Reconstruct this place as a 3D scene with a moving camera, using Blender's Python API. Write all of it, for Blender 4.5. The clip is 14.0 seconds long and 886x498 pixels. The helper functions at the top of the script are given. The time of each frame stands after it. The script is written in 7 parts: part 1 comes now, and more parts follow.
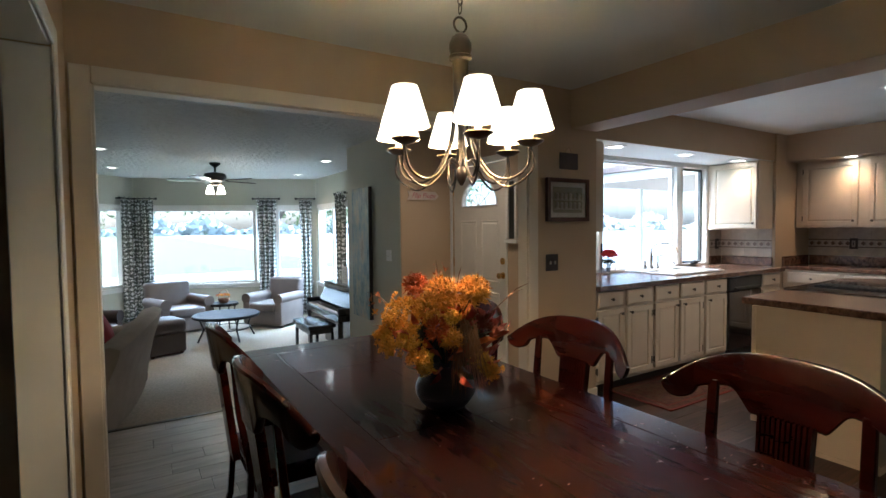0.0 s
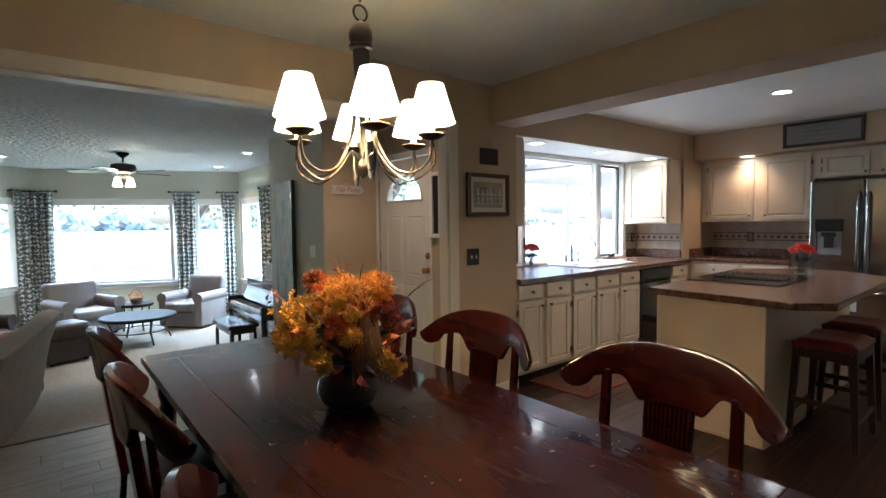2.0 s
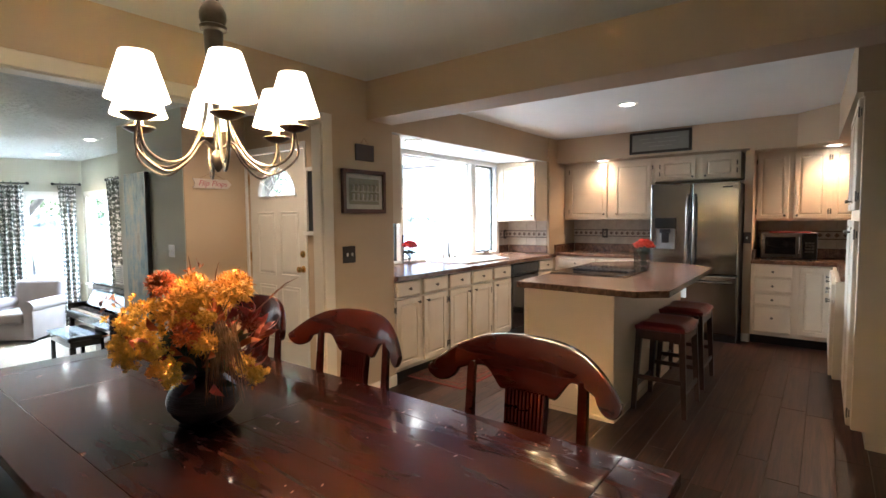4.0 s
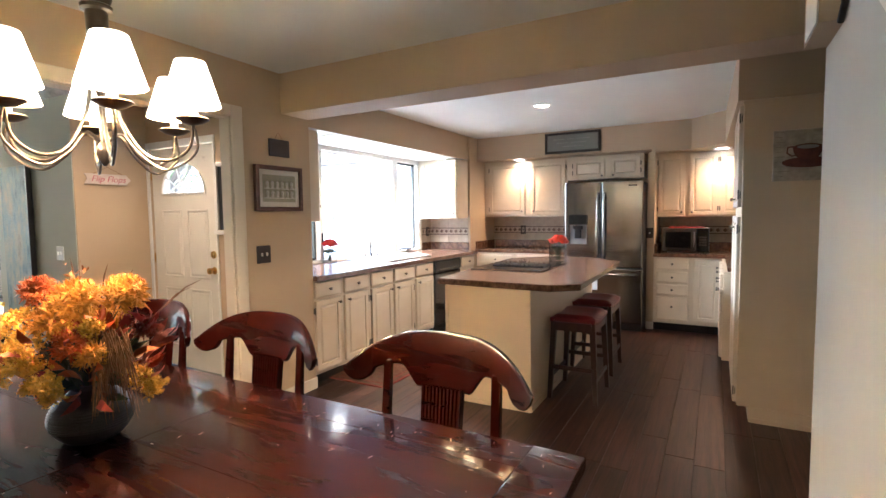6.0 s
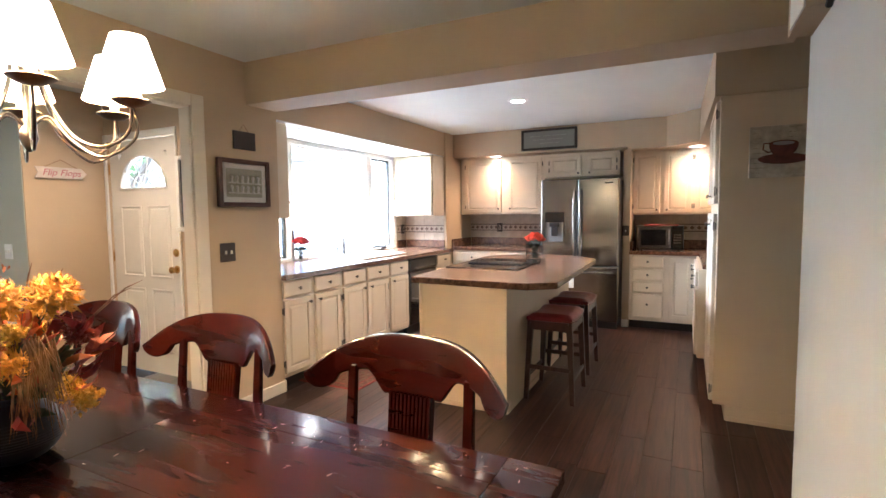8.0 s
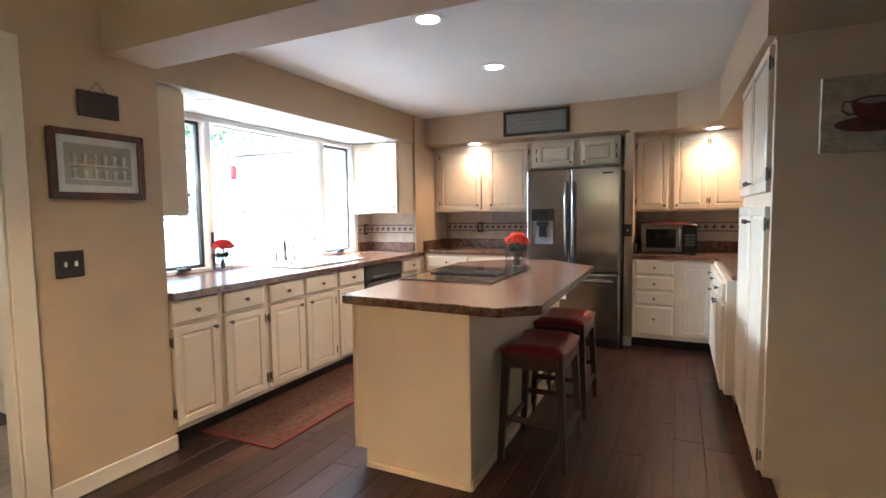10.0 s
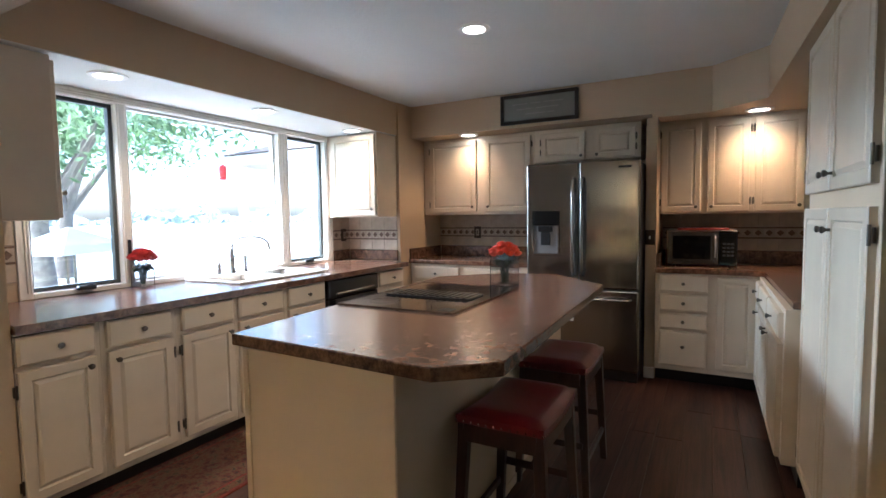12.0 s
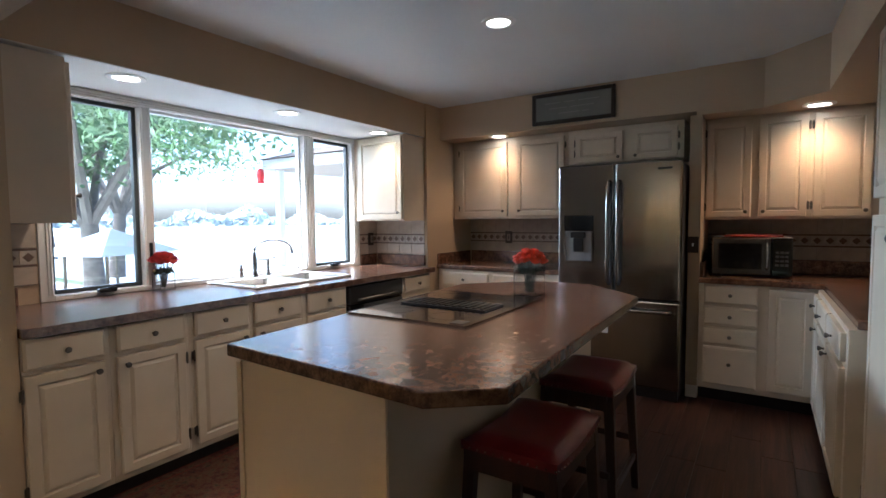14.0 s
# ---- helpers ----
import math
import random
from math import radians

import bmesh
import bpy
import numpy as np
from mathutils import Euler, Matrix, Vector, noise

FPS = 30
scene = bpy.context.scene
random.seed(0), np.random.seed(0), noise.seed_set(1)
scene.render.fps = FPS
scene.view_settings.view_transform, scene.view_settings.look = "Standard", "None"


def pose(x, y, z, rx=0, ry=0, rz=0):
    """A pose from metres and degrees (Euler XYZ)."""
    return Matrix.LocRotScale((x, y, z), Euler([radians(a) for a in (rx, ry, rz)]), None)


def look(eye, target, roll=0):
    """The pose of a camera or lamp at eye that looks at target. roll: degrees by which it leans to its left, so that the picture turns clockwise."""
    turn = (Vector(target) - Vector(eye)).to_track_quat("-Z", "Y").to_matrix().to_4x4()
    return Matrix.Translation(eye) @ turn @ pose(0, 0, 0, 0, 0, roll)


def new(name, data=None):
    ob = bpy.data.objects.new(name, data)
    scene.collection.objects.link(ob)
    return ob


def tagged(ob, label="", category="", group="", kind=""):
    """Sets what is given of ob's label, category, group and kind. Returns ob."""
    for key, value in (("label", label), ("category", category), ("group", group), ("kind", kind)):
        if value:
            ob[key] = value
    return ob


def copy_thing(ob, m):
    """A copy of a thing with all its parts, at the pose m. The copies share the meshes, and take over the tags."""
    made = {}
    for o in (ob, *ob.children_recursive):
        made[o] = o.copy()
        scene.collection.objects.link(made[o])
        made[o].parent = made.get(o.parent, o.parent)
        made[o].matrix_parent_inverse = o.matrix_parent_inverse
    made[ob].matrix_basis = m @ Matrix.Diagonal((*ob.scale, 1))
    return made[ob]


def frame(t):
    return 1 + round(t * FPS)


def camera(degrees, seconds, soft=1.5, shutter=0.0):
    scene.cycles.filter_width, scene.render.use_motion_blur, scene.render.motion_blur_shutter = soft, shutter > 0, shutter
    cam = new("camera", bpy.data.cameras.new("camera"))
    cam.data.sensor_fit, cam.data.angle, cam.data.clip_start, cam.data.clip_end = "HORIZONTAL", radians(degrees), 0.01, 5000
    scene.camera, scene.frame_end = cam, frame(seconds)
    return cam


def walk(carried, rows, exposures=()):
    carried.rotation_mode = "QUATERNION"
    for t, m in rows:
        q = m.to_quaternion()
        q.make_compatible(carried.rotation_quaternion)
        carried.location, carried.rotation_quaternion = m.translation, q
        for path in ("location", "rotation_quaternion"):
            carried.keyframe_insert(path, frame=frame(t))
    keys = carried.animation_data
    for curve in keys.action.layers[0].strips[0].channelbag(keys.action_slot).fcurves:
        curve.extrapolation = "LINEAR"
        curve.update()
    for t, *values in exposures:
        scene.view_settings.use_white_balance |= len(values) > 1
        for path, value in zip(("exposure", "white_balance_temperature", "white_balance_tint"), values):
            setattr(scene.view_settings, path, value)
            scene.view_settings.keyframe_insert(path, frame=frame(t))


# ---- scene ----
cam = camera(83.6, 14.0)
PATH = [
    (0, (3.838, 2.179, 1.395), (4.889, 3.878, 1.311), -0.6),
    (0.5, (3.874, 2.174, 1.397), (4.94, 3.864, 1.304), -0.7),
    (1, (3.909, 2.163, 1.396), (5.001, 3.836, 1.298), -0.7),
    (1.5, (3.935, 2.144, 1.395), (5.09, 3.774, 1.293), -0.8),
    (2, (3.953, 2.137, 1.394), (5.209, 3.689, 1.286), -0.7),
    (2.5, (3.963, 2.127, 1.396), (5.312, 3.598, 1.282), -0.5),
    (3, (3.983, 2.12, 1.394), (5.417, 3.508, 1.276), -0.6),
    (3.5, (3.997, 2.117, 1.391), (5.509, 3.421, 1.272), -0.6),
    (4, (4.0, 2.109, 1.391), (5.581, 3.327, 1.268), -0.5),
    (4.2, (3.995, 2.097, 1.394), (5.604, 3.279, 1.264), -0.6),
    (6.5, (4.034, 2.085, 1.389), (5.797, 3.02, 1.254), -0.6),
    (7, (4.035, 2.084, 1.388), (5.81, 2.994, 1.248), -0.5),
    (7.5, (4.047, 2.092, 1.387), (5.83, 2.987, 1.243), -0.6),
    (8, (4.138, 2.118, 1.377), (5.926, 3.004, 1.233), -0.6),
    (8.2, (4.203, 2.133, 1.377), (5.991, 3.017, 1.232), -0.6),
    (10.5, (5.426, 2.334, 1.34), (7.226, 3.193, 1.196), -0.8),
    (11, (5.666, 2.317, 1.343), (7.455, 3.199, 1.203), -0.7),
    (11.5, (5.885, 2.34, 1.335), (7.659, 3.252, 1.201), -0.7),
    (12, (6.041, 2.361, 1.345), (7.798, 3.306, 1.212), -0.8),
    (12.5, (6.149, 2.355, 1.355), (7.881, 3.346, 1.229), -0.6),
    (13, (6.219, 2.347, 1.348), (7.928, 3.38, 1.229), -0.7),
    (13.5, (6.237, 2.343, 1.346), (7.926, 3.409, 1.232), -0.6),
    (14, (6.241, 2.339, 1.349), (7.916, 3.425, 1.232), -0.5),
]
EXPOSURES = [(0, 2.85, 4950, 6), (3, 3.5, 5150, 7), (4, 3.95, 5300, 9), (7, 4.65, 5150, 10), (8.2, 4.7, 5150, 10), (10.5, 4.1, 5100, 8), (12, 3.45, 4950, 7), (14, 2.85, 4930, 8)]
walk(cam, [(t, look(eye, target, roll)) for t, eye, target, roll in PATH], EXPOSURES)

# ---- world, sun, lights ----
world = bpy.data.worlds.new("world")
scene.world = world
world.use_nodes = True
_wn = world.node_tree
_sky = _wn.nodes.new("ShaderNodeTexSky")
_sky.sky_type, _sky.sun_disc = "NISHITA", False
_sky.sun_elevation, _sky.sun_rotation = radians(50), radians(-60)
_sky.dust_density = 4.0
_bg = _wn.nodes["Background"]
_bg.inputs["Strength"].default_value = 0.14
_wn.links.new(_sky.outputs[0], _bg.inputs[0])

sun = new("sun", bpy.data.lights.new("sun", "SUN"))
sun.data.energy, sun.data.angle, sun.data.color = 2.0, radians(12), (1.0, 0.97, 0.92)
sun.matrix_world = look((0, 0, 20), (12, -7, 0.0))
BULB, DOWN = 2.05, 7.2


def lamp(kind, x, y, z, watts, color, size=0.05, cone=120):
    ob = new("lamp", bpy.data.lights.new("lamp", kind))
    ob.data.energy, ob.data.color, ob.data.shadow_soft_size = watts, color, size
    if kind == "SPOT":
        ob.data.spot_size, ob.data.spot_blend = radians(cone), 0.9
    ob.location = (x, y, z)
    return ob


# unseen lamps outside, added to the sky light through the tall living room windows
for p_, q_, w_ in (((5.9, 14.3, 2.9), (4.9, 10.6, -0.3), 3.2), ((8.2, 11.2, 2.9), (4.7, 10.2, -0.3), 1.8)):
    s_ = new("window_light", bpy.data.lights.new("window_light", "AREA"))
    s_.data.shape, s_.data.size, s_.data.size_y = "RECTANGLE", w_, 1.2
    s_.data.energy, s_.data.color = 88 * w_, (0.86, 0.95, 1.0)
    s_.matrix_world = look(p_, q_)


# ---- materials ----
def mat(name, col, rough=0.6, metal=0.0, var=0.08, scale=6.0, bump=0.0, bscale=80.0, emit=0.0, spec=0.5, coat=0.0):
    m = bpy.data.materials.new(name)
    m.use_nodes = True
    t = m.node_tree
    p = t.nodes["Principled BSDF"]
    p.inputs["Roughness"].default_value, p.inputs["Metallic"].default_value = rough, metal
    p.inputs["Specular IOR Level"].default_value = spec
    p.inputs["Coat Weight"].default_value = coat
    p.inputs["Coat Roughness"].default_value = 0.15
    tc = t.nodes.new("ShaderNodeTexCoord")
    n = t.nodes.new("ShaderNodeTexNoise")
    n.inputs["Scale"].default_value, n.inputs["Detail"].default_value = scale, 6
    r = t.nodes.new("ShaderNodeValToRGB")
    r.color_ramp.elements[0].position, r.color_ramp.elements[1].position = 0.3, 0.7
    r.color_ramp.elements[0].color = (*[max(0, c * (1 - var)) for c in col], 1)
    r.color_ramp.elements[1].color = (*[min(1, c * (1 + var)) for c in col], 1)
    t.links.new(tc.outputs["Object"], n.inputs["Vector"])
    t.links.new(n.outputs["Fac"], r.inputs[0])
    t.links.new(r.outputs[0], p.inputs["Base Color"])
    if bump:
        b = t.nodes.new("ShaderNodeBump")
        b.inputs["Strength"].default_value, b.inputs["Distance"].default_value = bump, 0.01
        n2 = t.nodes.new("ShaderNodeTexNoise")
        n2.inputs["Scale"].default_value, n2.inputs["Detail"].default_value = bscale, 4
        t.links.new(tc.outputs["Object"], n2.inputs["Vector"])
        t.links.new(n2.outputs["Fac"], b.inputs["Height"])
        t.links.new(b.outputs[0], p.inputs["Normal"])
    if emit:
        p.inputs["Emission Color"].default_value = (*col, 1)
        p.inputs["Emission Strength"].default_value = emit
    return m


def wood(name, dark, light, rough=0.35, stretch=(1, 12, 12), scale=3.0, rand=0.0, coat=0.0, bump=0.1):
    """Grain that runs along the axis with the smallest stretch."""
    m = mat(name, light, rough, coat=coat)
    t = m.node_tree
    p = t.nodes["Principled BSDF"]
    tc = [n for n in t.nodes if n.type == "TEX_COORD"][0]
    nz = [n for n in t.nodes if n.type == "TEX_NOISE"][0]
    rp = [n for n in t.nodes if n.type == "VALTORGB"][0]
    mp = t.nodes.new("ShaderNodeMapping")
    mp.inputs["Scale"].default_value = stretch
    t.links.new(tc.outputs["Object"], mp.inputs["Vector"])
    oi = t.nodes.new("ShaderNodeObjectInfo")
    if rand:
        add = t.nodes.new("ShaderNodeVectorMath")
        sc = t.nodes.new("ShaderNodeMath")
        sc.operation, sc.inputs[1].default_value = "MULTIPLY", 37.0
        t.links.new(oi.outputs["Random"], sc.inputs[0])
        t.links.new(mp.outputs[0], add.inputs[0])
        t.links.new(sc.outputs[0], add.inputs[1])
        t.links.new(add.outputs[0], nz.inputs["Vector"])
    else:
        t.links.new(mp.outputs[0], nz.inputs["Vector"])
    nz.inputs["Scale"].default_value = scale
    nz.inputs["Distortion"].default_value = 0.6
    nz.inputs["Roughness"].default_value = 0.65
    rp.color_ramp.elements[0].color, rp.color_ramp.elements[1].color = (*dark, 1), (*light, 1)
    rp.color_ramp.elements[0].position, rp.color_ramp.elements[1].position = 0.32, 0.72
    if rand:
        hs = t.nodes.new("ShaderNodeHueSaturation")
        mr = t.nodes.new("ShaderNodeMapRange")
        mr.inputs[3].default_value, mr.inputs[4].default_value = 1 - rand, 1 + rand
        t.links.new(oi.outputs["Random"], mr.inputs[0])
        t.links.new(mr.outputs[0], hs.inputs["Value"])
        t.links.new(rp.outputs[0], hs.inputs["Color"])
        t.links.new(hs.outputs[0], p.inputs["Base Color"])
    if bump:
        b = t.nodes.new("ShaderNodeBump")
        b.inputs["Strength"].default_value, b.inputs["Distance"].default_value = bump, 0.004
        t.links.new(nz.outputs["Fac"], b.inputs["Height"])
        t.links.new(b.outputs[0], p.inputs["Normal"])
    return m


def ramp3(m, stops, scale=None, detail=None, rough=None):
    t = m.node_tree
    rp = [n for n in t.nodes if n.type == "VALTORGB"][0]
    while len(rp.color_ramp.elements) < len(stops):
        rp.color_ramp.elements.new(0.5)
    for e, (pos, c) in zip(rp.color_ramp.elements, stops):
        e.position, e.color = pos, (*c, 1)
    nz = [n for n in t.nodes if n.type == "TEX_NOISE"][0]
    if scale:
        nz.inputs["Scale"].default_value = scale
    if rough:
        nz.inputs["Roughness"].default_value = rough
    return m


WALL = mat("tan_paint", (0.485, 0.37, 0.245), 0.75, var=0.03, scale=1.5, bump=0.12, bscale=120)
WALLG = mat("grey_paint", (0.50, 0.505, 0.49), 0.7, var=0.03, scale=1.5, bump=0.12, bscale=120)
WALLL = mat("sage_paint", (0.50, 0.50, 0.41), 0.75, var=0.03, scale=1.5, bump=0.12, bscale=120)
CEIL = mat("ceiling_paint", (0.68, 0.69, 0.665), 0.85, var=0.03, scale=2, bump=0.25, bscale=45)
CEILT = mat("textured_ceiling", (0.50, 0.52, 0.52), 0.9, var=0.06, scale=14, bump=1.0, bscale=16)
[n for n in CEILT.node_tree.nodes if n.type == "BUMP"][0].inputs["Distance"].default_value = 0.05
TRIM = mat("cream_trim", (0.66, 0.60, 0.50), 0.4, var=0.03, scale=3)
WHITE = mat("white_trim", (0.75, 0.74, 0.70), 0.4, var=0.03, scale=3)
CAB = mat("antique_white_cabinet", (0.62, 0.525, 0.395), 0.38, var=0.05, scale=5, bump=0.04, bscale=30)
PANEL = mat("cream_panel", (0.63, 0.50, 0.345), 0.5, var=0.03, scale=3)
PLANK = wood("grey_brown_plank", (0.007, 0.0030, 0.0022), (0.080, 0.033, 0.021), 0.38, (0.7, 13, 13), 2.6, rand=0.42, bump=0.25)
TILEF = wood("grey_wood_tile", (0.10, 0.095, 0.085), (0.22, 0.20, 0.18), 0.4, (1.2, 12, 12), 2.0, rand=0.2, bump=0.2)
GROUT = mat("dark_underfloor", (0.02, 0.016, 0.014), 0.8)
CHERRY = wood("cherry_wood", (0.011, 0.0013, 0.0009), (0.030, 0.0030, 0.0014), 0.36, (1.5, 7, 7), 2.2, coat=0.7, bump=0.0)
TABLE = wood("dark_cherry_top", (0.017, 0.0027, 0.0014), (0.029, 0.0042, 0.0021), 0.38, (7, 1.2, 7), 2.0, rand=0.08, coat=0.8, bump=0.008)
for m_ in (CHERRY, TABLE):
    m_.node_tree.nodes["Principled BSDF"].inputs["Specular IOR Level"].default_value = 0.04
    m_.node_tree.nodes["Principled BSDF"].inputs["Coat Roughness"].default_value = 0.10
PLANK.node_tree.nodes["Principled BSDF"].inputs["Specular IOR Level"].default_value = 0.35
DARKW = wood("espresso_wood", (0.018, 0.007, 0.004), (0.05, 0.018, 0.01), 0.35, (8, 8, 1.5), 3, coat=0.2, bump=0.04)
REDL = mat("red_leather", (0.13, 0.008, 0.010), 0.33, var=0.25, scale=9, bump=0.15, bscale=160)
LAM = ramp3(mat("brown_mottled_laminate", (0.2, 0.13, 0.09), 0.23, spec=0.7), [(0.34, (0.045, 0.023, 0.015)), (0.45, (0.095, 0.050, 0.031)), (0.54, (0.165, 0.088, 0.052)), (0.68, (0.255, 0.145, 0.086))], 20, rough=0.8)
STEEL = wood("brushed_steel", (0.25, 0.235, 0.22), (0.33, 0.305, 0.285), 0.21, (40, 40, 0.8), 3, bump=0.012)
STEEL.node_tree.nodes["Principled BSDF"].inputs["Metallic"].default_value = 1.0
CHROME = mat("chrome", (0.7, 0.7, 0.7), 0.12, 1.0, var=0.02)
PEWTER = mat("dark_pewter", (0.16, 0.14, 0.12), 0.35, 1.0, var=0.1)
BRONZE = mat("brushed_bronze", (0.050, 0.040, 0.034), 0.30, 0.75, var=0.3, scale=30)
BRASS = mat("brass", (0.65, 0.42, 0.14), 0.25, 1.0, var=0.05)
BLACK = mat("black_plastic", (0.012, 0.012, 0.012), 0.3, var=0.1)
GLOSSB = mat("black_glass", (0.008, 0.008, 0.009), 0.04, var=0.05, coat=0.5)
DBRONZE = mat("dark_bronze_plate", (0.035, 0.025, 0.022), 0.4, 0.3)
SINKM = mat("white_sink", (0.8, 0.79, 0.76), 0.15, coat=0.4, var=0.02)
LENS = mat("lit_lens", (1.0, 0.88, 0.70), 0.5, emit=2.5, var=0.0)
SHADE = mat("lit_linen_shade", (1.0, 0.82, 0.48), 0.8, emit=0.6, var=0.03, scale=60)
# sleeve's own glow stands for the bulb light that falls on it
CANDLE = mat("glowing_ivory_sleeve", (0.9, 0.75, 0.5), 0.6, emit=0.5, var=0.02)


def glass(name, tint=(1, 1, 1), rough=0.0):
    m = bpy.data.materials.new(name)
    m.use_nodes = True
    p = m.node_tree.nodes["Principled BSDF"]
    p.inputs["Base Color"].default_value = (*tint, 1)
    p.inputs["Transmission Weight"].default_value, p.inputs["Roughness"].default_value = 1.0, rough
    p.inputs["IOR"].default_value = 1.45
    return m


def thin_glass(name):
    m = bpy.data.materials.new(name)
    m.use_nodes = True
    t = m.node_tree
    tr, gl, mx = t.nodes.new("ShaderNodeBsdfTransparent"), t.nodes.new("ShaderNodeBsdfGlossy"), t.nodes.new("ShaderNodeMixShader")
    gl.inputs["Roughness"].default_value = 0.02
    mx.inputs[0].default_value = 0.05
    t.links.new(tr.outputs[0], mx.inputs[1])
    t.links.new(gl.outputs[0], mx.inputs[2])
    t.links.new(mx.outputs[0], t.nodes["Material Output"].inputs[0])
    return m


GLASS, PANE = glass("clear_glass"), thin_glass("window_glass")


# ---- mesh helpers ----
def box(bm, a, b, bev=0.0, seg=1):
    (x0, y0, z0), (x1, y1, z1) = a, b
    r = bmesh.ops.create_cube(bm, size=1, matrix=Matrix.Translation(((x0 + x1) / 2, (y0 + y1) / 2, (z0 + z1) / 2)) @ Matrix.Diagonal((abs(x1 - x0), abs(y1 - y0), abs(z1 - z0), 1)))
    if bev:
        es = list({e for v in r["verts"] for e in v.link_edges})
        bmesh.ops.bevel(bm, geom=es, offset=bev, segments=seg, affect="EDGES", profile=0.5)
    return bm


def lathe(bm, prof, seg=24, at=(0, 0, 0), closed=False):
    rings = [[bm.verts.new((at[0] + r * math.cos(2 * math.pi * k / seg), at[1] + r * math.sin(2 * math.pi * k / seg), at[2] + z)) for k in range(seg)] for r, z in prof]
    for a, b in zip(rings, rings[1:]):
        for k in range(seg):
            bm.faces.new((a[k], a[(k + 1) % seg], b[(k + 1) % seg], b[k]))
    if not closed:
        bm.faces.new(rings[0][::-1])
        bm.faces.new(rings[-1])
    return bm


def tube(bm, pts, rad, seg=8):
    """A round bar through the points; rad is one radius or one for each point."""
    pts = [Vector(p) for p in pts]
    rads = rad if isinstance(rad, (list, tuple)) else [rad] * len(pts)
    rings, side = [], None
    for i, p in enumerate(pts):
        d = (pts[min(i + 1, len(pts) - 1)] - pts[max(i - 1, 0)]).normalized()
        if side is None:
            side = d.orthogonal().normalized()
        side = (side - d * side.dot(d)).normalized()
        up = d.cross(side)
        rings.append([bm.verts.new(p + (side * math.cos(2 * math.pi * k / seg) + up * math.sin(2 * math.pi * k / seg)) * rads[i]) for k in range(seg)])
    for a, b in zip(rings, rings[1:]):
        for k in range(seg):
            bm.faces.new((a[k], a[(k + 1) % seg], b[(k + 1) % seg], b[k]))
    bm.faces.new(rings[0][::-1])
    bm.faces.new(rings[-1])
    return bm


def extrude(bm, outline, z0, z1):
    lo, hi = [bm.verts.new((x, y, z0)) for x, y in outline], [bm.verts.new((x, y, z1)) for x, y in outline]
    n = len(lo)
    for k in range(n):
        bm.faces.new((lo[k], lo[(k + 1) % n], hi[(k + 1) % n], hi[k]))
    bm.faces.new(lo[::-1])
    bm.faces.new(hi)
    return bm


def part(name, bm, material, parent=None, label="", smooth=False, kind=""):
    bmesh.ops.recalc_face_normals(bm, faces=bm.faces)
    me = bpy.data.meshes.new(name)
    bm.to_mesh(me)
    bm.free()
    me.materials.append(material)
    if smooth:
        for f in me.polygons:
            f.use_smooth = True
        me.set_sharp_from_angle(angle=radians(38))
    ob = new(name, me)
    if parent is not None:
        ob.parent = parent
    return tagged(ob, label, kind=kind)


def bpart(name, a, b, material, parent=None, bev=0.003, label="", seg=1, kind="", smooth=False):
    return part(name, box(bmesh.new(), a, b, bev, seg), material, parent, label, kind=kind, smooth=smooth)


def thing(name, x, y, z, rz, label, category, group=""):
    ob = new(name)
    ob.matrix_world = pose(x, y, z, 0, 0, rz)
    return tagged(ob, label, category, group)


def struct(name, boxes, material, label="", bev=0.0):
    bm = bmesh.new()
    for a, b in boxes:
        box(bm, a, b, bev)
    return part(name, bm, material, None, label, kind="structure")


# ---- large structure ----
H = 2.44
FL = -0.37  # the living room lies two steps lower
struct("floor", [((0, -0.6, FL - 0.1), (11.0, 6.3, -0.014)), ((5.95, 6.3, FL - 0.1), (7.0, 6.86, -0.014))], GROUT, "dark wooden plank floor of dining room and kitchen")
ground_carpet = mat("beige_carpet", (0.30, 0.27, 0.22), 0.95, var=0.18, scale=40, bump=0.9, bscale=220)
struct("floor_carpet", [((0, 6.301, FL - 0.1), (5.949, 14.3, FL)), ((5.949, 6.861, FL - 0.1), (7.2, 14.3, FL))], ground_carpet, "beige cut-pile carpet in the living room")
struct("step", [((0, 6.301, FL + 0.001), (5.949, 6.58, FL + 0.185))], ground_carpet, "carpeted step down to the living room")
struct("ceiling", [((0, -0.6, H), (7.2, 5.5, H + 0.15)), ((7.2, -0.6, H), (11.05, 5.9, H + 0.15))], CEIL, "flat painted ceiling")
struct("ceiling_living", [((0, 5.5, H), (7.2, 14.4, H + 0.15))], CEILT, "white ceiling with swirled texture")
WY0, WY1 = 4.917, 5.005
def wallgrid(xs, zs, holes, y0, y1):
    """One sheet of wall cut along xs and zs; holes are cells (i, j) left open."""
    bm, v = bmesh.new(), {}
    def g(i, j, k):
        if (i, j, k) not in v:
            v[i, j, k] = bm.verts.new((xs[i], (y0, y1)[k], zs[j]))
        return v[i, j, k]
    cells = {(i, j) for i in range(len(xs) - 1) for j in range(len(zs) - 1)} - set(holes)
    for i, j in cells:
        for k in (0, 1):
            bm.faces.new((g(i, j, k), g(i + 1, j, k), g(i + 1, j + 1, k), g(i, j + 1, k)))
        for n, a, b in (((i - 1, j), (i, j), (i, j + 1)), ((i + 1, j), (i + 1, j), (i + 1, j + 1)), ((i, j - 1), (i, j), (i + 1, j)), ((i, j + 1), (i, j + 1), (i + 1, j + 1))):
            if n not in cells:
                bm.faces.new((g(*a, 0), g(*b, 0), g(*b, 1), g(*a, 1)))
    return bm


